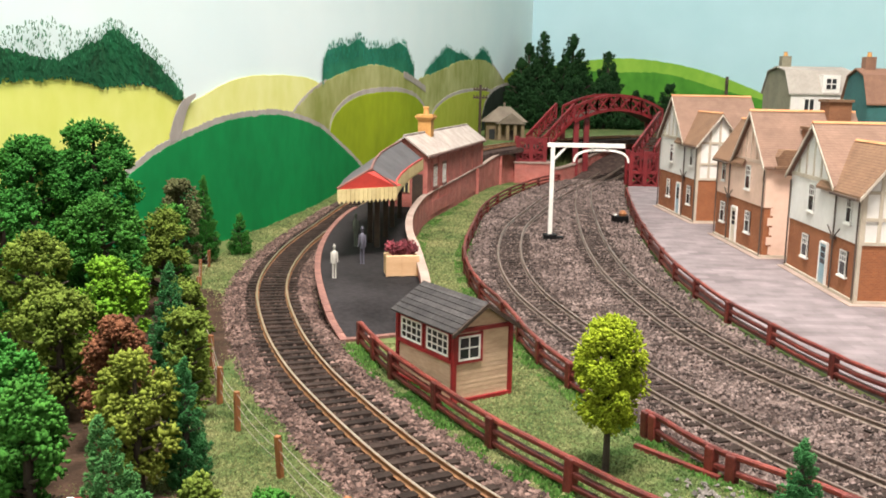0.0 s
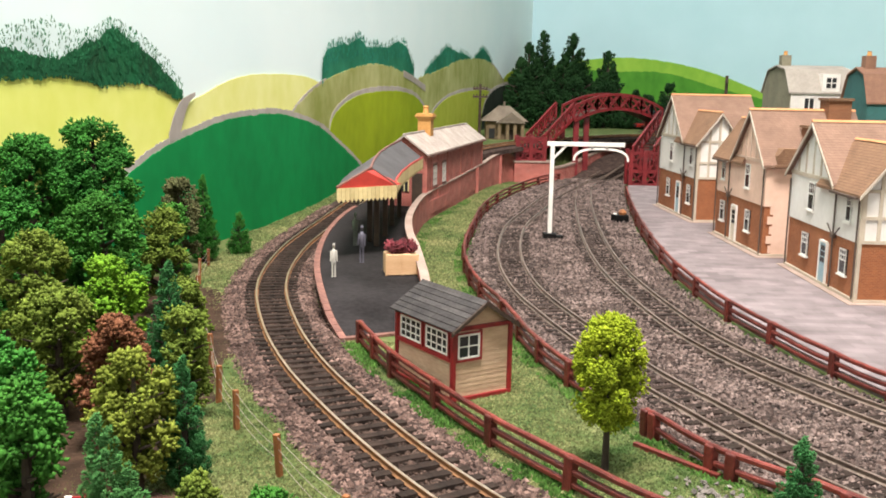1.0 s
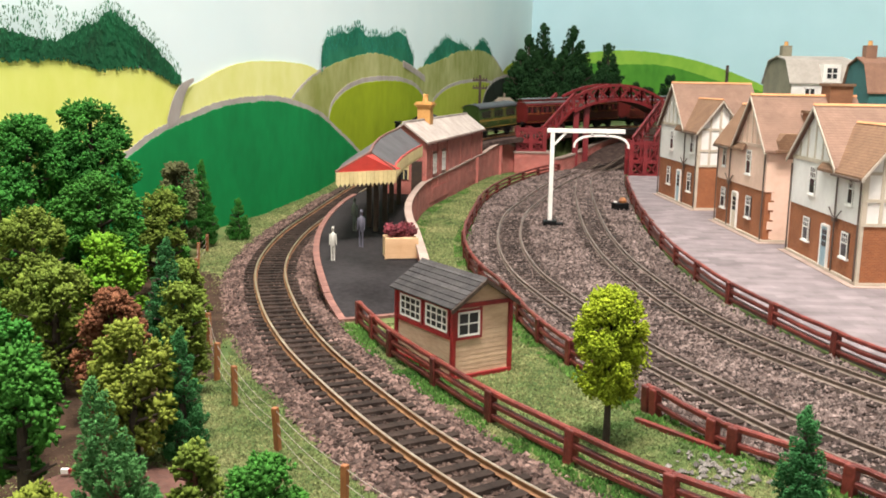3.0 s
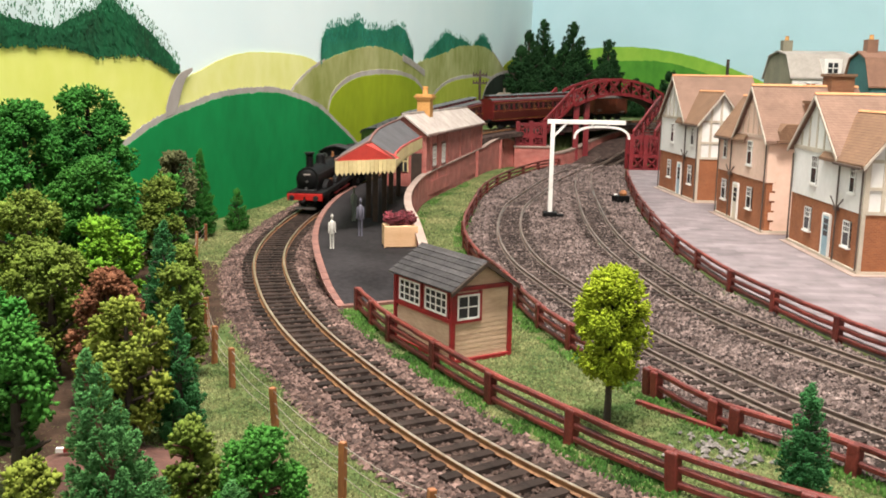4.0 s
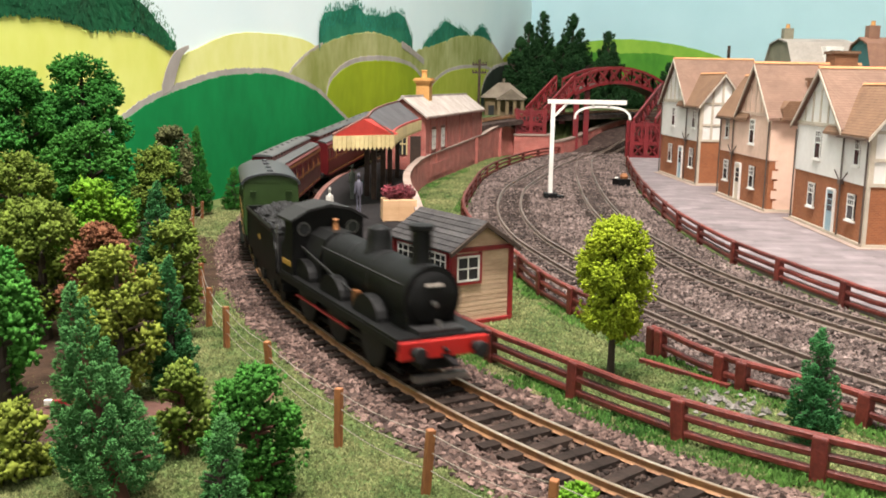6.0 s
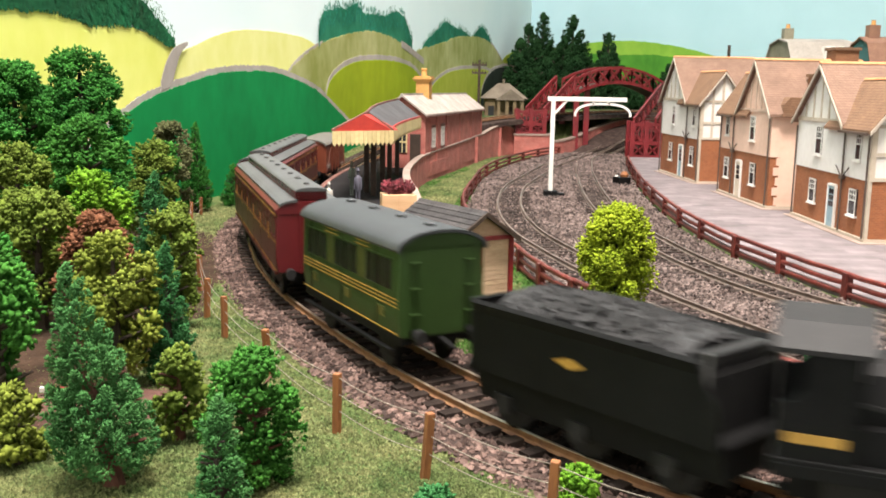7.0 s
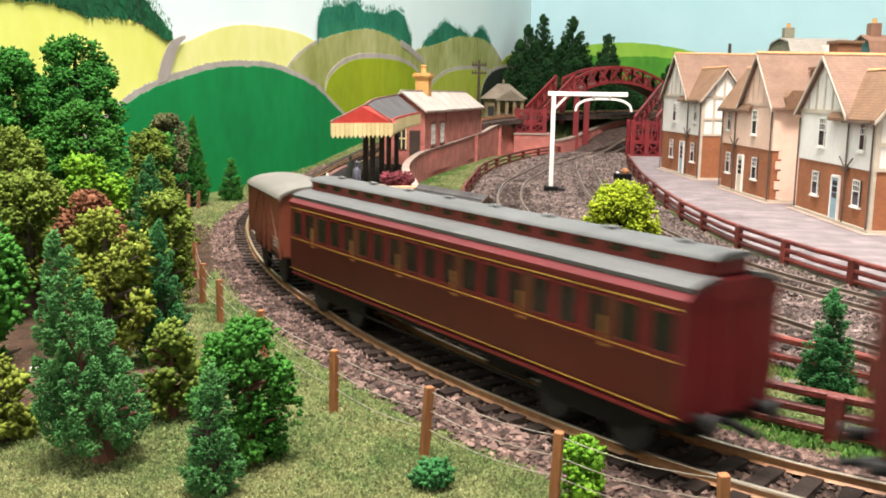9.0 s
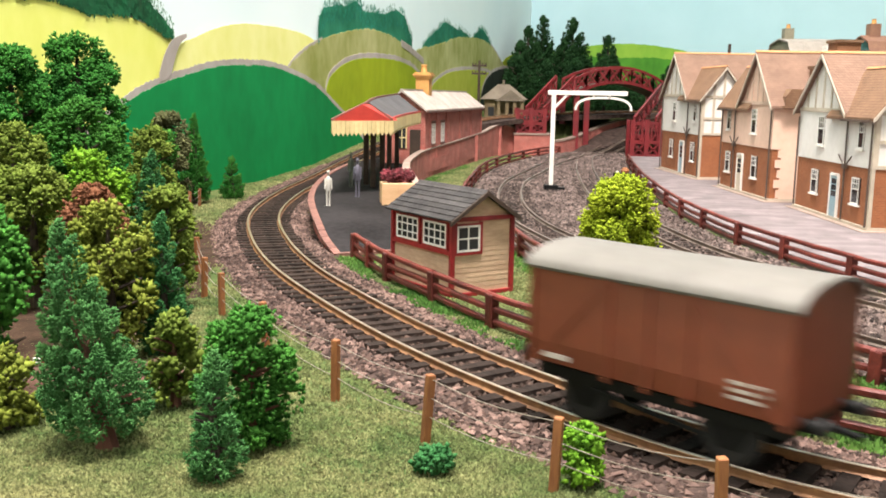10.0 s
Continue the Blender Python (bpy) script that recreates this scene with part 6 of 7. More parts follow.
def build_retaining_wall():
    """Brick wall that holds up the main line behind the yard, and the block under the bridge's foot."""
    line = spline([(9.4, 97.2, -0.5), (11.0, 98.4, -0.3), (12.5, 100.1, 0.0), (15.5, 104.6, 0.9), (19.3, 108.7, 1.7), (24, 110.5, 2.1)], 8)
    near = spline([(4.65, 94.75, 0.5), (5.3, 95.9, 0.3), (6.1, 96.6, 0.0)], 8)
    wall = thing("retaining_wall", 0, 0, 0, label="low red brick retaining wall behind the goods yard", category="wall", kind="structure")
    part("brickwork", Geo().ribbon(line, [(-0.2, -0.4), (0.2, -0.4), (0.2, 1.65), (-0.2, 1.65)]), M["stnbrick"], wall)
    part("coping", Geo().ribbon(line, [(-0.28, 1.63), (0.28, 1.63), (0.28, 1.8), (-0.28, 1.8)]), M["coping"], wall)
    part("brickwork", Geo().ribbon(near, [(-0.2, -0.6), (0.2, -0.6), (0.2, 2.5), (-0.2, 2.5)]), M["stnbrick"], wall)
    part("coping", Geo().ribbon(near, [(-0.28, 2.48), (0.28, 2.48), (0.28, 2.66), (-0.28, 2.66)]), M["coping"], wall)
    part("foot_block", Geo().box(6.0, 9.6, 95.5, 98.8, -0.1, 2.0), M["stnbrick"], wall)
    part("block_coping", Geo().box(5.9, 9.7, 95.4, 98.9, 2.0, 2.15), M["coping"], wall)


build_retaining_wall()


def telegraph_pole(x, y, z0, top, label, turn=0):
    p = thing("telegraph_pole", x, y, z0, turn, label=label, category="telegraph pole")
    part("pole", Geo().tube((0, 0, -0.1), (0, 0, top - z0), 0.19, 0.14, 10), M["darkwood"], p)
    for dz in (0.6, 1.5):
        part("cross_arm", Geo().box(-0.85, 0.85, -0.12, 0.12, top - z0 - dz - 0.1, top - z0 - dz + 0.12), M["darkwood"], p)
        for x in (-0.75, -0.4, 0.4, 0.75):
            part("insulator", Geo().tube((x, 0, top - z0 - dz + 0.1), (x, 0, top - z0 - dz + 0.32), 0.07, n=6), M["darkwood"], p)
    return p


telegraph_pole(2.75, 112, 3.3, 9.75, "dark telegraph pole with two cross arms by the line")
telegraph_pole(25.6, 91.5, 3.1, 10.9, "dark telegraph pole with two cross arms behind the cottages", 72)


def build_lodge():
    z0 = float(ground_height(6.2, 118))
    h = thing("lodge", 3.6, 116, z0 - 0.1, 0, label="buff stone lodge with hipped grey roof and porch columns", category="lodge")
    w, d, e = 4.6, 4.5, 3.0
    part("wall_shell", Geo().box(0, w, 0, d, 0, e), M["stonewall"], h)
    rf = Geo().add([(-0.5, -0.5, e), (w + 0.5, -0.5, e), (w + 0.5, d + 0.5, e), (-0.5, d + 0.5, e), (w * 0.35, d / 2, e + 1.8), (w * 0.65, d / 2, e + 1.8)], [(0, 1, 5, 4), (1, 2, 5), (2, 3, 4, 5), (3, 0, 4), (3, 2, 1, 0)])
    part("roof", rf, M["lodgeroof"], h)
    part("finial", Geo().tube((w / 2, d / 2, e + 1.7), (w / 2, d / 2, e + 2.3), 0.15, n=8), M["lodgeroof"], h)
    for x in (1.6, 2.6, 3.5, 4.4):
        part("column", Geo().box(x - 0.2, x + 0.2, -1.3, -0.9, 0, e - 0.2), M["stonewall"], h)
    part("porch_roof", Geo().prism([(1.2, e - 0.2), (4.8, e - 0.2), (3.0, e + 1.1)], -1.5, 0.6, "y"), M["lodgeroof"], h)
    part("door", Geo().box(2.7, 3.4, -0.06, 0, 0, 2.0), M["darkwood"], h)
    part("window", Geo().box(0.4, 1.1, -0.06, 0, 0.9, 2.1), M["glaze"], h)


build_lodge()


# ---- the train: each vehicle runs along +x, with z = 0 on the rail tops ----
def wheels(parent, spots, r, name="wheel", paint="black"):
    for x in spots:
        for y in (-0.62, 0.62):
            s = 1 if y > 0 else -1
            g = Geo().tube((x, y, r), (x, y + s * 0.12, r), r, n=24)
            wh = part(name, g, M[paint], parent, smooth=True)
            part("tyre", Geo().tube((x, y + s * 0.10, r), (x, y + s * 0.14, r), r * 0.98, r * 0.9, 24), M["soot"], wh, smooth=True)
        part("axle", Geo().tube((x, -0.62, r), (x, 0.62, r), 0.08, n=8), M["black"], parent)


def buffers(parent, x, sign, z=1.08):
    for y in (-0.86, 0.86):
        b = part("buffer", Geo().tube((x, y, z), (x + sign * 0.3, y, z), 0.12, 0.10, 12), M["black"], parent, smooth=True)
        part("buffer_head", Geo().tube((x + sign * 0.3, y, z), (x + sign * 0.38, y, z), 0.2, 0.18, 16), M["soot"], b, smooth=True)
    part("coupling", Geo().bar((x, 0, z - 0.15), (x + sign * 0.62, 0, z - 0.25), 0.18, 0.08), M["black"], parent)


def build_loco():
    L = thing("steam_locomotive", 0, 0, 0, label="black six-coupled steam locomotive with red buffer beam", category="locomotive")
    f, r = 4.65, -3.95
    part("footplate", Geo().box(r, f - 0.1, -1.28, 1.28, 1.3, 1.4), M["black"], L, bevel=0.02)
    for y in (-1.27, 1.27):
        part("valance", Geo().box(r, f, y - 0.03, y + 0.03, 1.12, 1.32), M["black"], L)
        part("red_line", Geo().box(-2.5, 1.5, y * 0.96 - 0.04, y * 0.96 + 0.04, 0.84, 0.89), M["redtrim"], L)
    part("frames", Geo().box(r + 0.2, f - 0.2, -0.5, 0.5, 0.5, 1.3), M["black"], L)
    beam = part("buffer_beam", Geo().box(f - 0.1, f + 0.02, -1.27, 1.27, 0.88, 1.32), M["beamred"], L, "bright red buffer beam", bevel=0.02)
    buffers(L, f, 1)
    part("hook", Geo().tube((f, 0, 1.1), (f + 0.2, 0, 1.05), 0.06, n=8), M["black"], L)
    part("guard_iron", Geo().box(f - 0.3, f - 0.1, -0.75, 0.75, 0.25, 0.4), M["steel"], L)
    bz, br = 2.16, 0.74
    part("boiler", Geo().tube((-1.6, 0, bz), (2.9, 0, bz), br, n=32), M["black"], L, smooth=True)
    for x in (-1.4, 0.1, 1.6):
        part("boiler_band", Geo().tube((x, 0, bz), (x + 0.06, 0, bz), br + 0.015, n=32), M["soot"], L, smooth=True)
    sm = part("smokebox", Geo().tube((2.85, 0, bz), (4.0, 0, bz), br + 0.08, n=32).box(2.9, 4.0, -0.7, 0.7, 1.4, 2.2), M["black"], L, smooth=True)
    part("smokebox_door", Geo().tube((4.0, 0, bz), (4.1, 0, bz), br - 0.06, br - 0.22, 28), M["black"], sm, smooth=True)
    part("number_bar", Geo().box(4.09, 4.13, -0.24, 0.24, bz + 0.32, bz + 0.40), M["stnroof"], sm, "small pale number plate")
    part("door_dart", Geo().tube((4.1, 0, bz - 0.1), (4.2, 0, bz - 0.1), 0.07, n=10), M["steel"], sm)
    part("lamp_iron", Geo().box(4.3, 4.36, -0.06, 0.06, 1.4, 1.7), M["steel"], L)
    part("step_plate", Geo().box(4.0, 4.5, -0.65, 0.65, 1.41, 1.52), M["soot"], L)
    part("chimney", Geo().turned((3.4, 0, bz + 0.6), [(0.42, 0), (0.3, 0.14), (0.27, 0.3), (0.27, 1.0), (0.34, 1.05), (0.34, 1.15), (0.24, 1.17)], 20), M["black"], L, smooth=True)
    part("dome", Geo().turned((0.95, 0, bz + 0.55), [(0.5, 0), (0.38, 0.15), (0.36, 0.5), (0.3, 0.72), (0.12, 0.82)], 20), M["black"], L, smooth=True)
    part("safety_valve", Geo().turned((-2.2, 0, bz + 0.66), [(0.17, 0), (0.11, 0.1), (0.08, 0.34), (0.11, 0.38), (0.06, 0.42)], 14), M["copper"], L, "small copper safety valve", smooth=True)
    part("firebox", Geo().prism([(-0.8, 1.4), (0.8, 1.4), (0.82, 2.2), (0.62, 2.7), (0.3, 2.9), (-0.3, 2.9), (-0.62, 2.7), (-0.82, 2.2)], -2.9, -1.55, "x"), M["black"], L)
    cab = part("cab", Geo().box(-3.9, -2.85, -1.2, 1.2, 1.38, 1.46), M["black"], L)
    for y in (-1.215, 1.215):
        part("cab_side", Geo().prism([(-3.9, 1.4), (-2.85, 1.4), (-2.85, 3.14), (-3.6, 3.14), (-3.5, 2.75), (-3.55, 2.5), (-3.72, 2.32), (-3.9, 2.28)], y - 0.025, y + 0.025, "y"), M["black"], cab)
    part("cab_front", Geo().prism([(-1.24, 1.4), (1.24, 1.4), (1.24, 3.15), (0.7, 3.42), (0, 3.52), (-0.7, 3.42), (-1.24, 3.15)], -2.9, -2.82, "x"), M["black"], L)
    for y in (-0.85, 0.85):
        part("spectacle", Geo().tube((-2.84, y, 2.85), (-2.79, y, 2.85), 0.22, n=18), M["steel"], cab, "round cab window")
        part("spectacle_glass", Geo().tube((-2.80, y, 2.85), (-2.78, y, 2.85), 0.17, n=18), M["glaze"], cab)
    roof = [(-1.34, 3.08), (-0.75, 3.4), (0, 3.53), (0.75, 3.4), (1.34, 3.08), (1.34, 3.16), (0.75, 3.48), (0, 3.62), (-0.75, 3.48), (-1.34, 3.16)]
    part("cab_roof", Geo().prism(roof, -4.0, -2.65, "x"), M["soot"], L, "sooty curved cab roof")
    for y in (-1.245, 1.245):
        part("number_bar", Geo().box(-3.75, -2.98, y - 0.02, y + 0.02, 1.66, 1.82), M["gold"], cab, "yellow cab number bar")
        for x in (2.3, -0.1, -2.5):
            arch = [(x + 0.82 * math.cos(a), 1.35 + 0.62 * math.sin(a)) for a in np.linspace(0, math.pi, 12)]
            part("splasher", Geo().prism(arch, y * 0.62, y * 0.88, "y"), M["black"], L)
        part("handrail", Geo().tube((-1.5, y * 0.6, bz + 0.35), (3.7, y * 0.6, bz + 0.35), 0.03, n=6), M["soot"], L)
        part("reversing_rod", Geo().bar((-2.8, y * 0.75, 2.3), (1.6, y * 0.72, 1.65), 0.04, 0.07), M["soot"], L)
        part("oil_pot", Geo().box(1.25, 1.5, y * 0.72 - 0.1, y * 0.72 + 0.1, 1.4, 1.85), M["copper"], L, "small copper lubricator")
        part("coupling_rod", Geo().box(-2.7, 2.5, y * 0.66 - 0.05, y * 0.66 + 0.05, 0.55, 0.68), M["soot"], L)
        part("brake_gear", Geo().box(-3.9, 3.6, y * 0.5 - 0.05, y * 0.5 + 0.05, 0.18, 0.3), M["black"], L)
    wheels(L, (2.3, -0.1, -2.5), 0.78, "driving_wheel")
    return L


def build_tender():
    T = thing("tender", 0, 0, 0, label="black locomotive tender heaped with coal", category="tender")
    f, r = 3.35, -2.15
    side = [(-1.28, 1.15), (1.28, 1.15), (1.28, 2.35), (1.36, 2.55), (1.30, 2.62), (1.2, 2.42), (-1.2, 2.42), (-1.30, 2.62), (-1.36, 2.55), (-1.28, 2.35)]
    part("tank", Geo().prism(side, r, f - 0.4, "x"), M["black"], T)
    part("frame", Geo().box(r, f, -1.05, 1.05, 0.55, 1.15), M["black"], T)
    for y in (-1.06, 1.06):
        part("side_frame", Geo().prism([(r, 0.85), (-1.3, 0.5), (0.5, 0.5), (2.4, 0.5), (f, 0.85), (f, 1.2), (r, 1.2)], y - 0.05, y + 0.05, "y"), M["black"], T)
        for x in (-1.35, 0.5, 2.35):
            part("axle_box", Geo().box(x - 0.18, x + 0.18, y * 1.05 - 0.08, y * 1.05 + 0.08, 0.4, 0.75), M["soot"], T)
        em = part("emblem", Geo().add([(x + 0.35, y * k, z) for k in (1.215, 1.2) for x, z in ((-0.36, 1.86), (0.0, 1.98), (0.32, 1.86), (0.0, 1.74))],
                                     [(0, 1, 2, 3), (7, 6, 5, 4), (0, 4, 5, 1), (1, 5, 6, 2), (2, 6, 7, 3), (3, 7, 4, 0)]), M["gold"], T, "small gold and red emblem")
    part("rear_coping", Geo().box(r - 0.04, r + 0.08, -1.3, 1.3, 1.15, 2.62), M["black"], T)
    rnd = np.random.RandomState(4)
    v, f2 = [], []
    for i in range(950):
        x, y = rnd.uniform(-1.8, 2.5), rnd.uniform(-1.1, 1.1)
        z = 2.4 + 0.45 * (1 - (y / 1.15) ** 2) * (0.5 + 0.5 * math.cos((x - 0.3) * 0.65)) + rnd.uniform(-0.05, 0.05)
        q = rnd.normal(size=(6, 3)) * 0.02 + np.array([(1, 0, 0), (-1, 0, 0), (0, 1, 0), (0, -1, 0), (0, 0, 1), (0, 0, -1)]) * rnd.uniform(0.06, 0.13)
        o = len(v)
        v += [(x + a, y + b, z + c) for a, b, c in q]
        f2 += [(o + a, o + b, o + c) for a, b, c in ((0, 2, 4), (2, 1, 4), (1, 3, 4), (3, 0, 4), (2, 0, 5), (1, 2, 5), (3, 1, 5), (0, 3, 5))]
    part("coal", raw_mesh("coal", v, f2, M["coal"]), None, T, "heaped black coal", kind="stuff")
    part("coal_base", Geo().prism([(-1.15, 2.4), (1.15, 2.4), (0.6, 2.68), (0, 2.78), (-0.6, 2.68)], -1.8, 2.5, "x"), M["coal"], T)
    part("step", Geo().box(f - 0.4, f, -1.2, 1.2, 1.1, 1.2), M["black"], T)
    wing = [(f - 0.45, 1.15), (f, 1.15), (f, 1.7), (f - 0.08, 1.95), (f - 0.28, 2.15), (f - 0.45, 2.6)]
    for y in (-1.25, 1.25):
        part("side_wing", Geo().prism(wing, y - 0.03, y + 0.03, "y"), M["black"], T)
    part("coal_plate", Geo().box(f - 0.42, f - 0.36, -1.15, 1.15, 1.2, 2.3), M["soot"], T)
    part("tool_box", Geo().box(f - 0.7, f - 0.42, -0.9, 0.9, 2.4, 2.62), M["soot"], T, bevel=0.03)
    for y in (-1.15, 1.15):
        part("handrail", Geo().tube((f - 0.35, y, 1.2), (f - 0.35, y, 2.7), 0.035, n=6), M["steel"], T)
    buffers(T, r, -1)
    wheels(T, (-1.35, 0.5, 2.35), 0.6)
    return T


def coach_body(name, length, paint, label, category, roof_edge=3.25, low=0.98):
    c = thing(name, 0, 0, 0, label=label, category=category)
    h = length / 2
    tum = [(-1.26, low), (1.26, low), (1.34, 1.5), (1.34, 2.1), (1.3, roof_edge), (-1.3, roof_edge), (-1.34, 2.1), (-1.34, 1.5)]
    part("body", Geo().prism(tum, -h, h, "x"), M[paint], c, bevel=0.03)
    part("underframe", Geo().box(-h + 0.1, h - 0.1, -1.1, 1.1, 0.78, 1.0), M["black"], c)
    for x, s in ((h, 1), (-h, -1)):
        buffers(c, x, s, 1.05)
    return c


def side_window(c, x, wide, z0, z1, y, frame="gold", glazed="coachglaze"):
    s = 1 if y > 0 else -1
    win = part("window", Geo().box(x - wide / 2, x + wide / 2, y - 0.02, y + 0.02, z0, z1), M[glazed], c)
    t = 0.035
    for g in ((x - wide / 2 - t, x - wide / 2, z0 - t, z1 + t), (x + wide / 2, x + wide / 2 + t, z0 - t, z1 + t), (x - wide / 2, x + wide / 2, z0 - t, z0), (x - wide / 2, x + wide / 2, z1, z1 + t)):
        part("frame", Geo().box(g[0], g[1], y - 0.03, y + 0.03, g[2], g[3]), M[frame], win)
    return win


def bogie(c, x, wheelbase=1.15, r=0.48):
    b = part("bogie", Geo().box(x - 1.25, x + 1.25, -0.55, 0.55, 0.45, 0.75), M["black"], c)
    for y in (-0.95, 0.95):
        part("bogie_side", Geo().prism([(x - 1.3, 0.62), (x - 0.9, 0.4), (x + 0.9, 0.4), (x + 1.3, 0.62), (x + 1.3, 0.78), (x - 1.3, 0.78)], y - 0.06, y + 0.06, "y"), M["black"], b)
    wheels(c, (x - wheelbase, x + wheelbase) if wheelbase < 1 else (x - 0.95, x + 0.95), r)


M["panelgreen"] = mat("olive_gold_panel_paint", (0.075, 0.075, 0.012), (0.035, 0.045, 0.008), k=2, rough=0.45, bump=0.05)
M["panelamber"] = mat("amber_panel_paint", (0.10, 0.034, 0.010), (0.05, 0.013, 0.005), k=2, rough=0.45, bump=0.05)
M["crestgold"] = mat("worn_crest_gold", (0.13, 0.10, 0.02), (0.06, 0.06, 0.012), k=5, rough=0.5, bump=0.05)
M["greenroof"] = mat("slate_grey_coach_roof", (0.036, 0.039, 0.043), (0.024, 0.026, 0.029), k=1.2, rough=0.5, bump=0.1)


def build_green_coach():
    length = 6.05
    c = coach_body("passenger_coach", length, "cgreen", "short dark green coach with yellow lining and grey roof", "coach", 3.1)
    h = length / 2
    arc = [(1.42 * math.cos(a), 3.02 + 0.44 * math.sin(a)) for a in np.linspace(0, math.pi, 16)]
    part("end_wall", Geo().prism([(1.3 * math.cos(a), 3.0 + 0.37 * math.sin(a)) for a in np.linspace(0, math.pi, 16)], -h, h, "x"), M["cgreen"], c)
    part("roof", Geo().prism(arc + [(x * 0.95, z - 0.07) for x, z in arc[::-1]], -h - 0.06, h + 0.06, "x"), M["greenroof"], c, "smooth grey arched roof", smooth=True)
    for x in (-2.2, -0.7, 0.9, 2.4):
        part("roof_vent", Geo().turned((x, 0, 3.43), [(0.16, 0), (0.16, 0.08), (0.08, 0.12)], 10), M["greenroof"], c)
    for y in (-1.345, 1.345):
        for z in (1.06, 1.68, 1.77, 1.86):
            part("lining", Geo().box(-h + 0.05, h - 0.05, y - 0.012, y + 0.012, z, z + 0.028), M["gold"], c)
        for x in (-1.95, 0.0, 1.95):
            for dx, ww in ((-0.5, 0.4), (0.0, 0.5), (0.5, 0.4)):
                side_window(c, x + dx, ww, 2.05, 2.75, y * 0.985, frame="cgreen")
        for x in (-0.975, 0.975):
            part("panel", Geo().box(x - 0.22, x + 0.22, y * 0.985 - 0.02, y * 0.985 + 0.02, 2.03, 2.77), M["panelgreen"], c)
            for z in (2.82, 2.92):
                part("lining", Geo().box(x - 0.4, x + 0.4, y * 0.98 - 0.02, y * 0.98 + 0.02, z, z + 0.025), M["gold"], c)
        for x in (-2.1, 0.0, 2.1):
            part("door_edge", Geo().box(x - 0.27, x - 0.26, y - 0.015, y + 0.015, 1.05, 2.95), M["black"], c)
            part("door_handle", Geo().box(x + 0.2, x + 0.3, y - 0.04, y + 0.04, 1.85, 1.9), M["brass"], c)
        for x in (-2.1, 0.1, 2.1):
            part("crest", Geo().box(x - 0.16, x + 0.16, y - 0.015, y + 0.015, 1.34, 1.58), M["crestgold"], c, "small worn gold crest")
        part("footboard", Geo().box(-h + 0.3, h - 0.3, y - 0.1, y + 0.05, 0.62, 0.68), M["black"], c)
        part("sole_bar", Geo().box(-h, h, y * 0.9 - 0.04, y * 0.9 + 0.04, 0.8, 1.0), M["black"], c)
        for x in (-2.0, 2.0):
            part("axle_guard", Geo().prism([(x - 0.5, 0.8), (x + 0.5, 0.8), (x + 0.2, 0.3), (x - 0.2, 0.3)], y * 0.72 - 0.04, y * 0.72 + 0.04, "y"), M["black"], c)
    for xx, s in ((h, 1), (-h, -1)):
        for y in (-0.85, 0.85):
            for z in (1.5, 2.1, 2.7):
                part("end_step", Geo().box(xx - 0.02, xx + s * 0.1, y - 0.14, y + 0.14, z, z + 0.04), M["cgreen"], c)
    wheels(c, (-1.85, 1.85), 0.5)
    return c


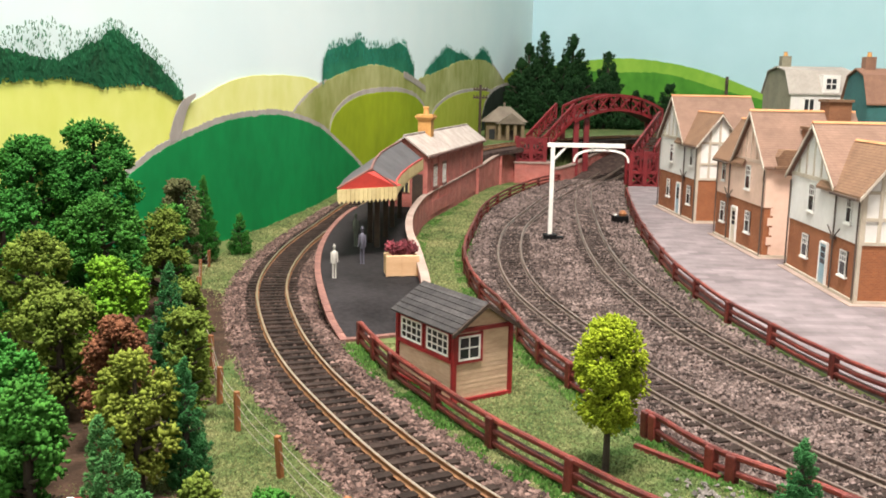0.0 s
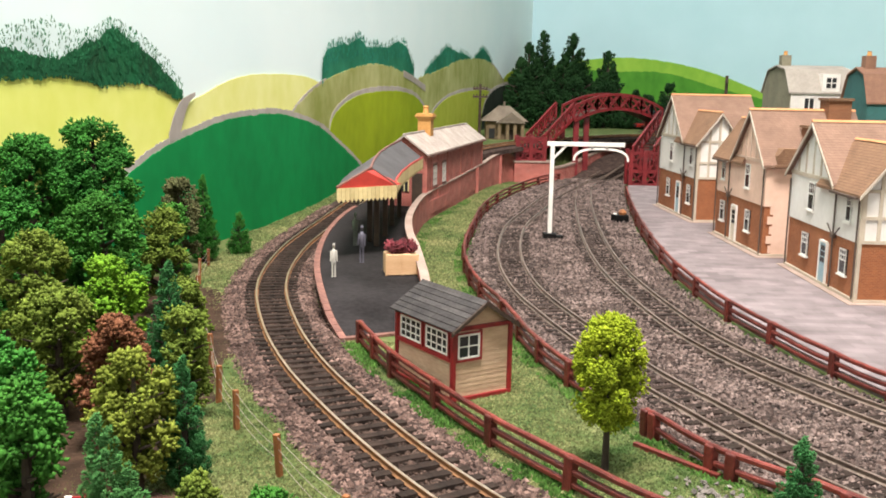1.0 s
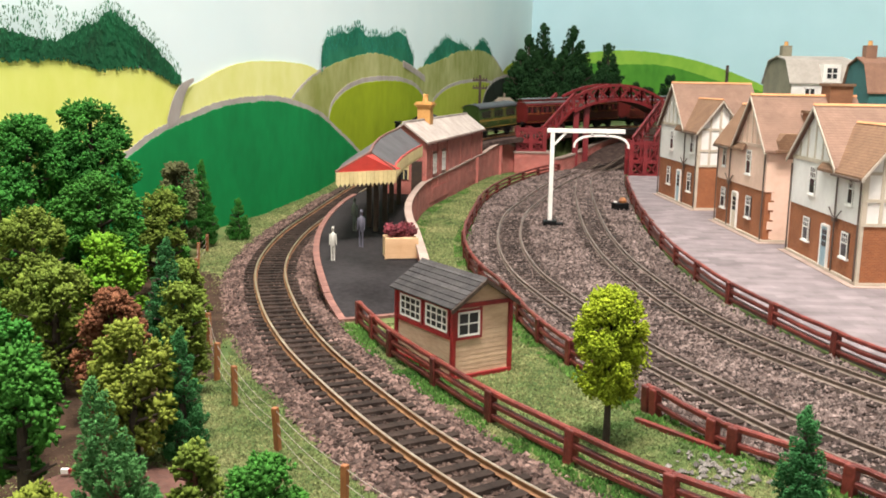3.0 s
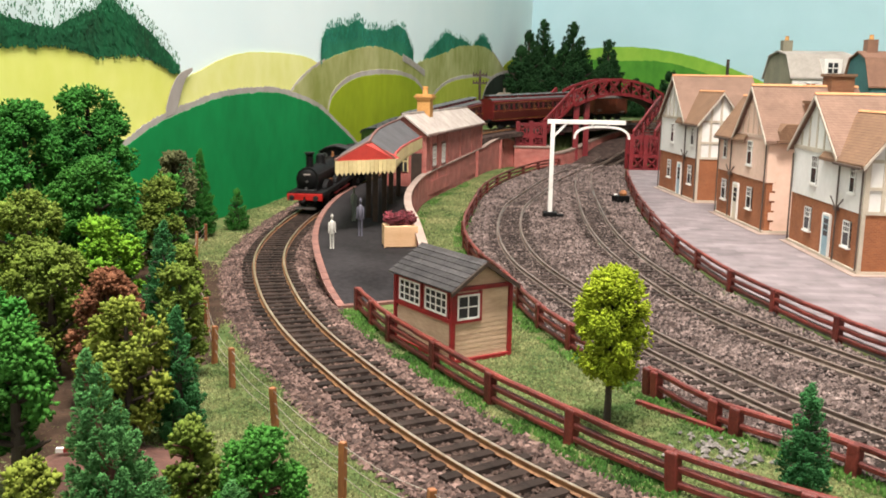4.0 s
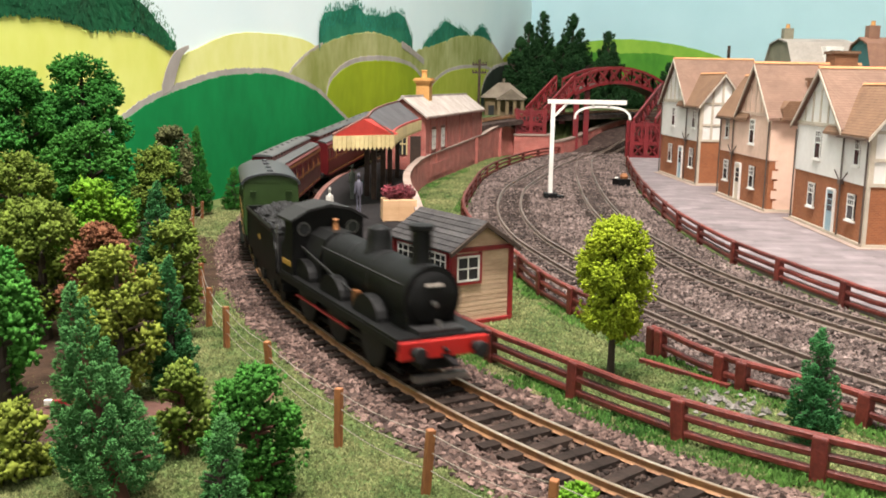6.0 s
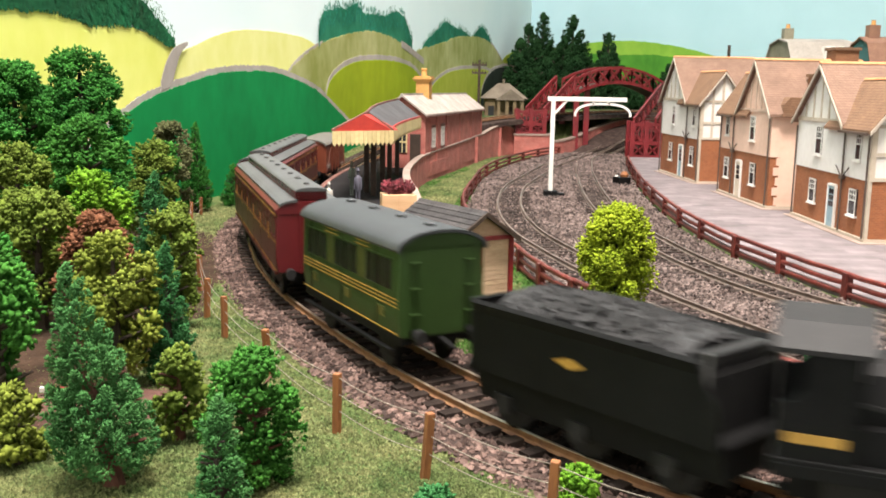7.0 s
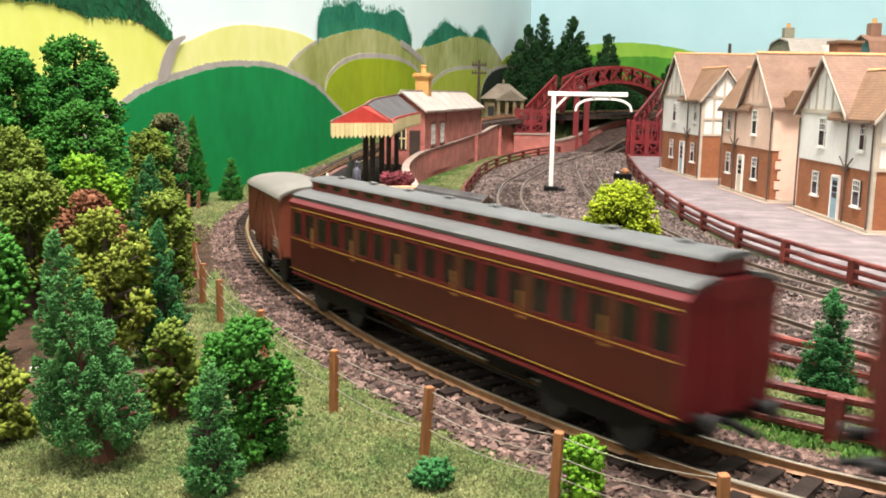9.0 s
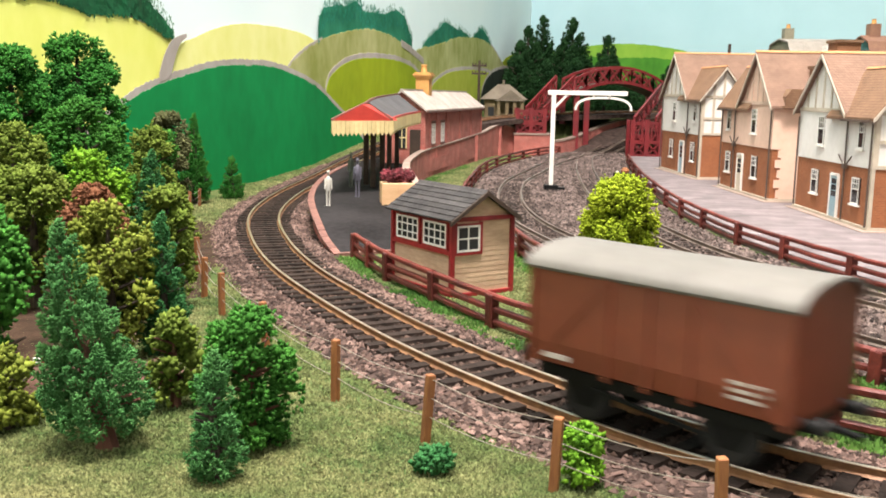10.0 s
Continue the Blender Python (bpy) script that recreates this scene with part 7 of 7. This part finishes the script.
def build_clerestory():
    length = 13.9
    c = coach_body("clerestory_coach", length, "cred", "crimson clerestory coach with gold lining and grey roof", "coach", 3.02, 1.04)
    h = length / 2
    for s in (-1, 1):
        lower = [(s * 1.2, 3.24), (s * 1.21, 3.32), (s * 1.02, 3.39), (s * 0.8, 3.44), (s * 0.55, 3.47), (s * 0.55, 3.38), (s * 0.8, 3.36), (s * 1.02, 3.31)]
        part("lower_roof", Geo().prism(lower, -h - 0.05, h + 0.05, "x"), M["roofgrey"], c, "dusty grey lower roof")
        part("clerestory_side", Geo().box(-h + 0.15, h - 0.15, s * 0.55 - 0.04, s * 0.55 + 0.04, 3.4, 3.72), M["cred"], c)
        for x in np.arange(-h + 0.8, h - 0.4, 0.85):
            part("clerestory_light", Geo().box(x - 0.2, x + 0.2, s * 0.595 - 0.015, s * 0.595 + 0.015, 3.57, 3.69), M["coachglaze"], c)
    part("roof_core", Geo().prism([(-1.33, 3.0), (1.33, 3.0), (1.35, 3.12), (1.16, 3.25), (0.85, 3.36), (0.5, 3.40), (-0.5, 3.40), (-0.85, 3.36), (-1.16, 3.25), (-1.35, 3.12)], -h - 0.02, h + 0.02, "x"), M["cred"], c)
    part("clerestory_end", Geo().box(-h + 0.1, h - 0.1, -0.52, 0.52, 3.45, 3.72), M["cred"], c)
    top = [(0.62 * math.cos(a), 3.72 + 0.13 * math.sin(a)) for a in np.linspace(0, math.pi, 12)]
    part("upper_roof", Geo().prism(top, -h + 0.02, h - 0.02, "x"), M["roofgrey"], c, "dusty grey upper roof", smooth=True)
    for x in np.arange(-h + 1, h, 1.7):
        part("roof_vent", Geo().turned((x, 0, 3.81), [(0.12, 0), (0.12, 0.09), (0.06, 0.12)], 8), M["roofgrey"], c)
    for y in (-1.345, 1.345):
        for z in (1.12, 2.05, 2.95):
            part("lining", Geo().box(-h + 0.05, h - 0.05, y - 0.012, y + 0.012, z, z + 0.018), M["gold"], c)
        for z0, z1 in ((1.18, 2.0),):
            part("lower_panel", Geo().box(-h + 0.12, h - 0.12, y - 0.008, y + 0.008, z0, z1), M["cdark"], c, "deep brownish crimson lower panels")
        for x in np.arange(-h + 0.55, h - 0.3, 0.72):
            side_window(c, float(x), 0.46, 2.18, 2.85, y * 0.99, frame="cred")
        for x in np.arange(-h + 1.3, h - 0.5, 2.16):
            part("door_edge", Geo().box(x - 0.015, x + 0.015, y - 0.015, y + 0.015, 1.02, 3.0), M["cdark"], c)
            part("panel", Geo().box(x + 0.22, x + 0.40, y * 0.985 - 0.02, y * 0.985 + 0.025, 2.1, 2.9), M["panelamber"], c)
            part("door_handle", Geo().box(x + 0.12, x + 0.24, y - 0.045, y + 0.045, 1.95, 2.0), M["brass"], c)
            part("grab_rail", Geo().box(x + 0.12, x + 0.15, y - 0.05, y + 0.05, 2.1, 2.5), M["brass"], c)
        part("footboard", Geo().box(-h + 0.2, h - 0.2, y * 0.97 - 0.06, y * 0.97 + 0.06, 0.97, 1.04), M["cred"], c)
        part("truss_rod", Geo().bar((-3.5, y * 0.8, 0.5), (3.5, y * 0.8, 0.5), 0.06, 0.06), M["black"], c)
    part("gas_cylinder", Geo().tube((-1.6, 0.3, 0.55), (1.2, 0.3, 0.55), 0.22, n=12), M["black"], c, smooth=True)
    part("battery_box", Geo().box(1.5, 2.8, -0.8, 0.8, 0.45, 0.8), M["black"], c)
    for xx, s in ((h, 1), (-h, -1)):
        part("end_rib", Geo().box(xx - 0.02, xx + s * 0.04, -0.45, -0.38, 1.0, 3.1), M["cred"], c)
        part("end_rib", Geo().box(xx - 0.02, xx + s * 0.04, 0.38, 0.45, 1.0, 3.1), M["cred"], c)
    bogie(c, -4.7)
    bogie(c, 4.7)
    return c


def build_van():
    length = 4.8
    c = coach_body("goods_van", length, "vanbrown", "plain bauxite brown goods van with pale grey roof", "van", 3.05, 1.06)
    h = length / 2
    part("end_wall", Geo().prism([(1.26 * math.cos(a), 3.0 + 0.32 * math.sin(a)) for a in np.linspace(0, math.pi, 14)], -h + 0.01, h - 0.01, "x"), M["vanbrown"], c)
    arc = [(1.42 * math.cos(a), 2.98 + 0.40 * math.sin(a)) for a in np.linspace(0, math.pi, 16)]
    part("roof", Geo().prism(arc + [(x * 0.95, z - 0.07) for x, z in arc[::-1]], -h - 0.08, h + 0.08, "x"), M["vanroof"], c, "pale grey arched roof", smooth=True)
    for y in (-1.35, 1.35):
        for a, b in (((-h + 0.15, 1.1), (-0.75, 2.9)), ((h - 0.15, 1.1), (0.75, 2.9))):
            part("brace", Geo().bar((a[0], y, a[1]), (b[0], y, b[1]), 0.03, 0.08), M["vanbrown"], c)
        for x in (-h + 0.06, -0.75, 0.0, 0.75, h - 0.06):
            part("upright", Geo().box(x - 0.05, x + 0.05, y - 0.03, y + 0.03, 1.0, 3.0), M["vanbrown"], c)
        for z in (1.32, 1.45, 1.58):
            part("lettering_bar", Geo().box(h - 0.95, h - 0.35, y - 0.012, y + 0.012, z, z + 0.06), M["stnroof"], c, "pale worn lettering bar")
        part("lettering_bar", Geo().box(-h + 0.25, -h + 0.9, y - 0.012, y + 0.012, 1.2, 1.3), M["stnroof"], c, "pale worn lettering bar")
        for x in (-1.35, 1.35):
            part("axle_guard", Geo().prism([(x - 0.45, 0.8), (x + 0.45, 0.8), (x + 0.2, 0.3), (x - 0.2, 0.3)], y * 0.7 - 0.04, y * 0.7 + 0.04, "y"), M["black"], c)
        part("brake_lever", Geo().bar((-1.2, y * 0.85, 0.75), (1.0, y * 0.85, 0.5), 0.04, 0.08), M["black"], c)
    wheels(c, (-1.35, 1.35), 0.5)
    return c


M["vanroof"] = mat("pale_van_roof", (0.15, 0.138, 0.122), (0.10, 0.092, 0.08), k=1.5, rough=0.6, bump=0.1)

build_track(MAIN, 30, float(MAIN_S[-1]) - 1, "main line track with brown rails on mauve ballast", True, True, lambda p: p.y < 75 and p.x < 11)
build_track(LOOP, 0.5, float(lengths(LOOP)[-1]) - 0.5, "goods loop track with dull rails", False, False, lambda p: 19 < p.y < 72)
build_track(SIDING, 0.5, float(lengths(SIDING)[-1]) - 0.5, "goods siding track with dull rails", False, False, lambda p: 22 < p.y < 75)
rail_fence(NEAR_FENCE, spots_at(NEAR_FENCE, (33.6, 31.6, 29.7, 26.6, 23.7, 21.0, 18.5, 16.6, 14.9, 13.6)), "low maroon three-rail fence beside the main line")
rail_fence(YARD_L, spots_at(YARD_L, (26.3, 29.0, 31.6, 34.5, 37.6, 41.5, 44.5, 47.5, 51, 55, 59, 63, 67.5, 72, 77, 82, 87, 92, 97)), "maroon three-rail fence along the goods loop")
rail_fence(YARD_L, spots_at(YARD_L, (24.95, 24.6, 22.35, 21.8, 19.6, 18.2, 16.6, 15)), "low worn maroon two-rail fence beside the yard", rails=2, height=0.78)
rail_fence(YARD_R, spots_at(YARD_R, (84, 78, 72, 66, 61, 56.5, 51.5, 47, 43, 38.3, 34.6, 30.6, 28, 25.6, 22.5)), "maroon three-rail fence along the pale paving", z0=0.05)
wire_fence()
plank = part("fallen_rail", Geo().bar((5.15, 24.0, 0.07), (6.85, 21.9, 0.07), 0.16, 0.13), M["fence"], label="fallen maroon fence rail lying in the grass")
tagged(plank, category="fence rail")
build_trees()


def build_oddments():
    scrap = thing("scrap_crate", 12.0, 67.6, 0.08, 20, label="black scrap crate with pale litter beside the siding", category="crate")
    part("crate", Geo().box(-0.5, 0.5, -0.45, 0.45, 0, 0.5), M["black"], scrap, bevel=0.06)
    part("lump", Geo().turned((0.2, 0.0, 0.5), [(0.26, 0), (0.3, 0.16), (0.18, 0.34), (0.08, 0.38)], 9), M["woodpost"], scrap)
    part("litter", Geo().box(-0.5, -0.3, -0.1, 0.1, 0.5, 0.62), M["white"], scrap, bevel=0.05)
    rnd = np.random.RandomState(8)
    v, f, n, m = [], [], 10, 20
    for i in range(n + 1):
        for k in range(m):
            a, r = 2 * math.pi * k / m, i / n
            x, y = -7.0 + 1.9 * r * math.cos(a) * (1 + 0.15 * math.sin(3 * a)), 18.9 + 1.8 * r * math.sin(a)
            v.append((x, y, 0.14 * (1 - r * r) - 0.03 + 0.03 * rnd.rand()))
    f = [(i * m + k, i * m + (k + 1) % m, (i + 1) * m + (k + 1) % m, (i + 1) * m + k) for i in range(n) for k in range(m)]
    tagged(new("soil_patch", raw_mesh("soil_patch", v, f, M["soil"])), "bare red brown soil patch under the trees", kind="structure")
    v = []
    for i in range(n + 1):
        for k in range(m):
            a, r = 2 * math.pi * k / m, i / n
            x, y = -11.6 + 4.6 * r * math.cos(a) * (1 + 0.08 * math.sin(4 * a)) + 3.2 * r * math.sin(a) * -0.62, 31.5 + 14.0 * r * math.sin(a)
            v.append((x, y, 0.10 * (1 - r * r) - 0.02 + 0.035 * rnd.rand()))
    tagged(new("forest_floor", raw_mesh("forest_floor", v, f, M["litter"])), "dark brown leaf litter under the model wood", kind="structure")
    post = thing("fallen_sign", -8.0, 19.6, 0.17, 4, label="fallen red stick with white ends on the soil", category="stick")
    part("stick", Geo().bar((-0.35, 0, 0), (0.35, 0, 0), 0.09, 0.09), M["redtrim"], post)
    for x in (-0.42, 0.42):
        part("end_cap", Geo().bar((x - 0.08, 0, 0), (x + 0.08, 0, 0), 0.1, 0.1), M["white"], post)
    part("foot", Geo().box(-0.3, 0.3, -0.1, 0.1, -0.2, -0.04), M["soil"], post)


build_oddments()


# ---- scatter: turf and ballast stones ----
def scatter(name, points, size, flatness, material, label, seed, sides=6):
    rnd = np.random.RandomState(seed)
    n = len(points)
    base = np.array([(1, 0, 0), (-1, 0, 0), (0, 1, 0), (0, -1, 0), (0, 0, 1), (0, 0, -1)] if sides == 6 else [(1, 0, -0.4), (-0.5, 0.87, -0.4), (-0.5, -0.87, -0.4), (0, 0, 1.1)], float)
    q = base[None] * rnd.uniform(0.6, 1.3, (n, sides, 1)) + rnd.normal(scale=0.22, size=(n, sides, 3))
    a = rnd.uniform(0, 2 * math.pi, n)
    ca, sa = np.cos(a)[:, None], np.sin(a)[:, None]
    q = np.stack([q[..., 0] * ca - q[..., 1] * sa, q[..., 0] * sa + q[..., 1] * ca, q[..., 2] * flatness], axis=-1)
    v = (q * (size * rnd.uniform(0.55, 1.35, n))[:, None, None] + points[:, None, :]).reshape(-1, 3)
    tri = np.array([(0, 2, 4), (2, 1, 4), (1, 3, 4), (3, 0, 4), (2, 0, 5), (1, 2, 5), (3, 1, 5), (0, 3, 5)] if sides == 6 else [(0, 1, 3), (1, 2, 3), (2, 0, 3)])
    f = (np.arange(n)[:, None, None] * sides + tri[None]).reshape(-1, 3)
    return tagged(new(name, raw_mesh(name, v, f, material)), label, kind="stuff")


def main_offset(p):
    """Distance of points from the main line's centre, near the camera."""
    c = MAIN[(MAIN[:, 1] < 80) & (MAIN[:, 0] < 25)][::3, :2]
    return np.concatenate([np.sqrt(((q[:, None, :2] - c[None]) ** 2).sum(-1)).min(1) for q in np.array_split(p, 24)])


def build_scatter():
    rnd = np.random.RandomState(11)
    # stones of the main line: shoulders and between the sleepers
    s = MAIN_0 + rnd.uniform(-16, 52, 30000)
    o = rnd.uniform(-2.15, 2.15, 30000)
    ln = lengths(MAIN)
    c = np.column_stack([np.interp(s, ln, MAIN[:, k]) for k in range(3)])
    t = np.column_stack([np.interp(s, ln, np.gradient(MAIN[:, k])) for k in range(2)])
    t /= np.linalg.norm(t, axis=1)[:, None]
    z = np.interp(np.abs(o), [0, 1.15, 1.3, 1.95, 2.15], [0.13, 0.13, 0.15, 0.04, 0.02])
    p = np.column_stack([c[:, 0] - t[:, 1] * o, c[:, 1] + t[:, 0] * o, c[:, 2] + z])
    clear = np.abs(np.abs(o) - 0.655) > 0.07
    centre = clear & (np.abs(o) < 0.95)
    scatter("track_stones", p[centre], 0.07, 0.7, M["oilstone"], "oil-stained dark ballast stones between the rails", 4)
    p = p[clear & ~centre]
    scatter("ballast_stones", p, 0.075, 0.7, M["mainstone"], "loose brown ballast stones of the main line", 1)
    y = 17 + (99 - 17) * rnd.rand(60000) ** 1.6
    xl = np.interp(y, YARD_L[:, 1], YARD_L[:, 0])
    xr = np.interp(y, YARD_R[:, 1], YARD_R[:, 0])
    x = xl + 0.15 + (xr - xl - 0.3) * rnd.rand(60000)
    pts = np.column_stack([x, y, np.full(60000, 0.085)])
    near = np.full(60000, 9.0)
    for line in (LOOP, SIDING):
        c = line[line[:, 1] < 102][::2, :2]
        near = np.minimum(near, np.sqrt(((pts[:, None, :2] - c[None]) ** 2).sum(-1)).min(1))
    pts = pts[(near > 1.2) | (rnd.rand(60000) < 0.7)]
    scatter("yard_stones", pts, np.interp(pts[:, 1], [30, 60, 99], [0.07, 0.08, 0.15]), 0.85, M["stone"], "loose mauve ballast stones of the goods yard", 2)
    q = np.column_stack([6.35 + 0.42 * rnd.normal(size=90), 20.6 + 0.5 * rnd.normal(size=90), np.full(90, 0.06)])
    scatter("pebbles", q, 0.085, 0.75, M["pebble"], "pale grey pebbles heaped on the grass by the fence", 6)
    rim = []
    for line, lo, hi, count in ((NEAR_FENCE, -0.75, 0.5, 9000), (YARD_L[YARD_L[:, 1] < 60], -0.2, 0.55, 6000), (PLAT_WALL[PLAT_WALL[:, 1] < 80], -0.9, -0.2, 3000)):
        ln = lengths(line)
        u, o = rnd.uniform(0, ln[-1], count), rnd.uniform(lo, hi, count)
        t = np.column_stack([np.interp(u, ln, np.gradient(line[:, k])) for k in range(2)])
        t /= np.linalg.norm(t, axis=1)[:, None]
        rim.append(np.column_stack([np.interp(u, ln, line[:, 0]) - t[:, 1] * o, np.interp(u, ln, line[:, 1]) + t[:, 0] * o, np.full(count, 0.05)]))
    rim = np.concatenate(rim)
    patch = np.array([noise.noise((a * 0.8, b * 0.8, 5.0)) for a, b in rim[:, :2]])
    rim = rim[(patch > -0.1) & (main_offset(rim) > 1.9)]
    scatter("verge_grass", rim, 0.055, 1.1, M["verge"], "dark green flock tufts along the fences", 7, 4)
    n = 420000
    y = 12.8 + 80 * rnd.rand(n) ** 2.5
    x = -13 + 23 * rnd.rand(n)
    p = np.column_stack([x, y, np.zeros(n)])
    d = main_offset(p)
    yard = x > np.interp(y, YARD_L[:, 1], YARD_L[:, 0])
    edge = np.interp(x, [-6, -1, 3, 6, 9], [13.0, 12.7, 12.0, 10.7, 9.3])
    on_plat = (y > 34) & (x > np.interp(y, PLAT_EDGE[:, 1], PLAT_EDGE[:, 0])) & (x < np.interp(y, PLAT_WALL[:, 1], PLAT_WALL[:, 0]))
    wood = ((x + 11.6 + 0.142 * (y - 31.5)) / 4.3) ** 2 + ((y - 31.5) / 13.4) ** 2 < 1
    keep = (d > 1.95) & ~yard & (y > edge) & ~on_plat & (~wood | (rnd.rand(n) < 0.25))
    p = p[keep]
    p[:, 2] = 0.02 + ground_height(p[:, 0], p[:, 1]) + 0.05 * np.array([noise.noise((a * 0.5, b * 0.5, 0)) for a, b in p[:, :2]])
    scatter("turf", p, np.interp(p[:, 1], [12, 22, 60], [0.024, 0.034, 0.06]), 0.9, M["crumb"], "loose green and yellow turf crumbs", 3, 4)


build_scatter()

# ---- motion of the train ----
def lowered(vehicle, k, wide=0.95):
    """Sets a vehicle's body lower on its wheels."""
    done = set()
    for ob in vehicle.children_recursive:
        if ob.name.split(".")[0] in ("driving_wheel", "wheel", "tyre", "axle") or ob.data.name in done:
            continue
        done.add(ob.data.name)
        ob.data.transform(Matrix.Diagonal((1, wide, k, 1)))
    return vehicle


LOCO, TENDER, GREEN = lowered(build_loco(), 0.91, 0.86), lowered(build_tender(), 0.92, 0.86), lowered(build_green_coach(), 0.95, 0.78)
RED_A = lowered(build_clerestory(), 0.88, 0.78)
RED_B = copy_thing(RED_A, Matrix.Identity(4))
VAN = lowered(build_van(), 0.875, 0.78)
# front of the green coach along the main line, by seconds
LEAD = [(0, -107), (0.5, -96), (1, -85), (1.5, -74), (2, -62.6), (2.5, -52), (2.7, -48), (4, -20.6), (4.5, -10.2), (5, -0.6), (5.5, 9.0), (5.7, 12.4), (6.8, 30.5), (7, 33.9), (7.5, 41.5), (8, 49), (9, 65.2), (10, 81.9)]


def train_pose(t, middle, pivot):
    """The pose of a vehicle whose middle lies so far behind the coach's front, on two pivots."""
    ts = np.array([a for a, _ in LEAD])
    ss = np.array([b for _, b in LEAD])
    s = MAIN_0 + float(np.interp(t, ts, ss)) + middle
    a, _ = along(MAIN, s + pivot, 0.355)
    b, _ = along(MAIN, s - pivot, 0.355)
    d = a - b
    m = (a + b) / 2
    return pose(m.x * U, m.y * U, m.z * U, 0, -math.degrees(math.atan2(d.z, d.xy.length)), math.degrees(math.atan2(d.y, d.x)))


def motions():
    for ob, middle, pivot in ((LOCO, 11.5, 2.4), (TENDER, 4.05, 1.35), (GREEN, -3.7, 1.9), (RED_A, -15.5, 4.7), (RED_B, -31.4, 4.7), (VAN, -42.25, 1.35)):
        walk(ob, [(k * 0.2, train_pose(k * 0.2, middle, pivot)) for k in range(51)])


motions()
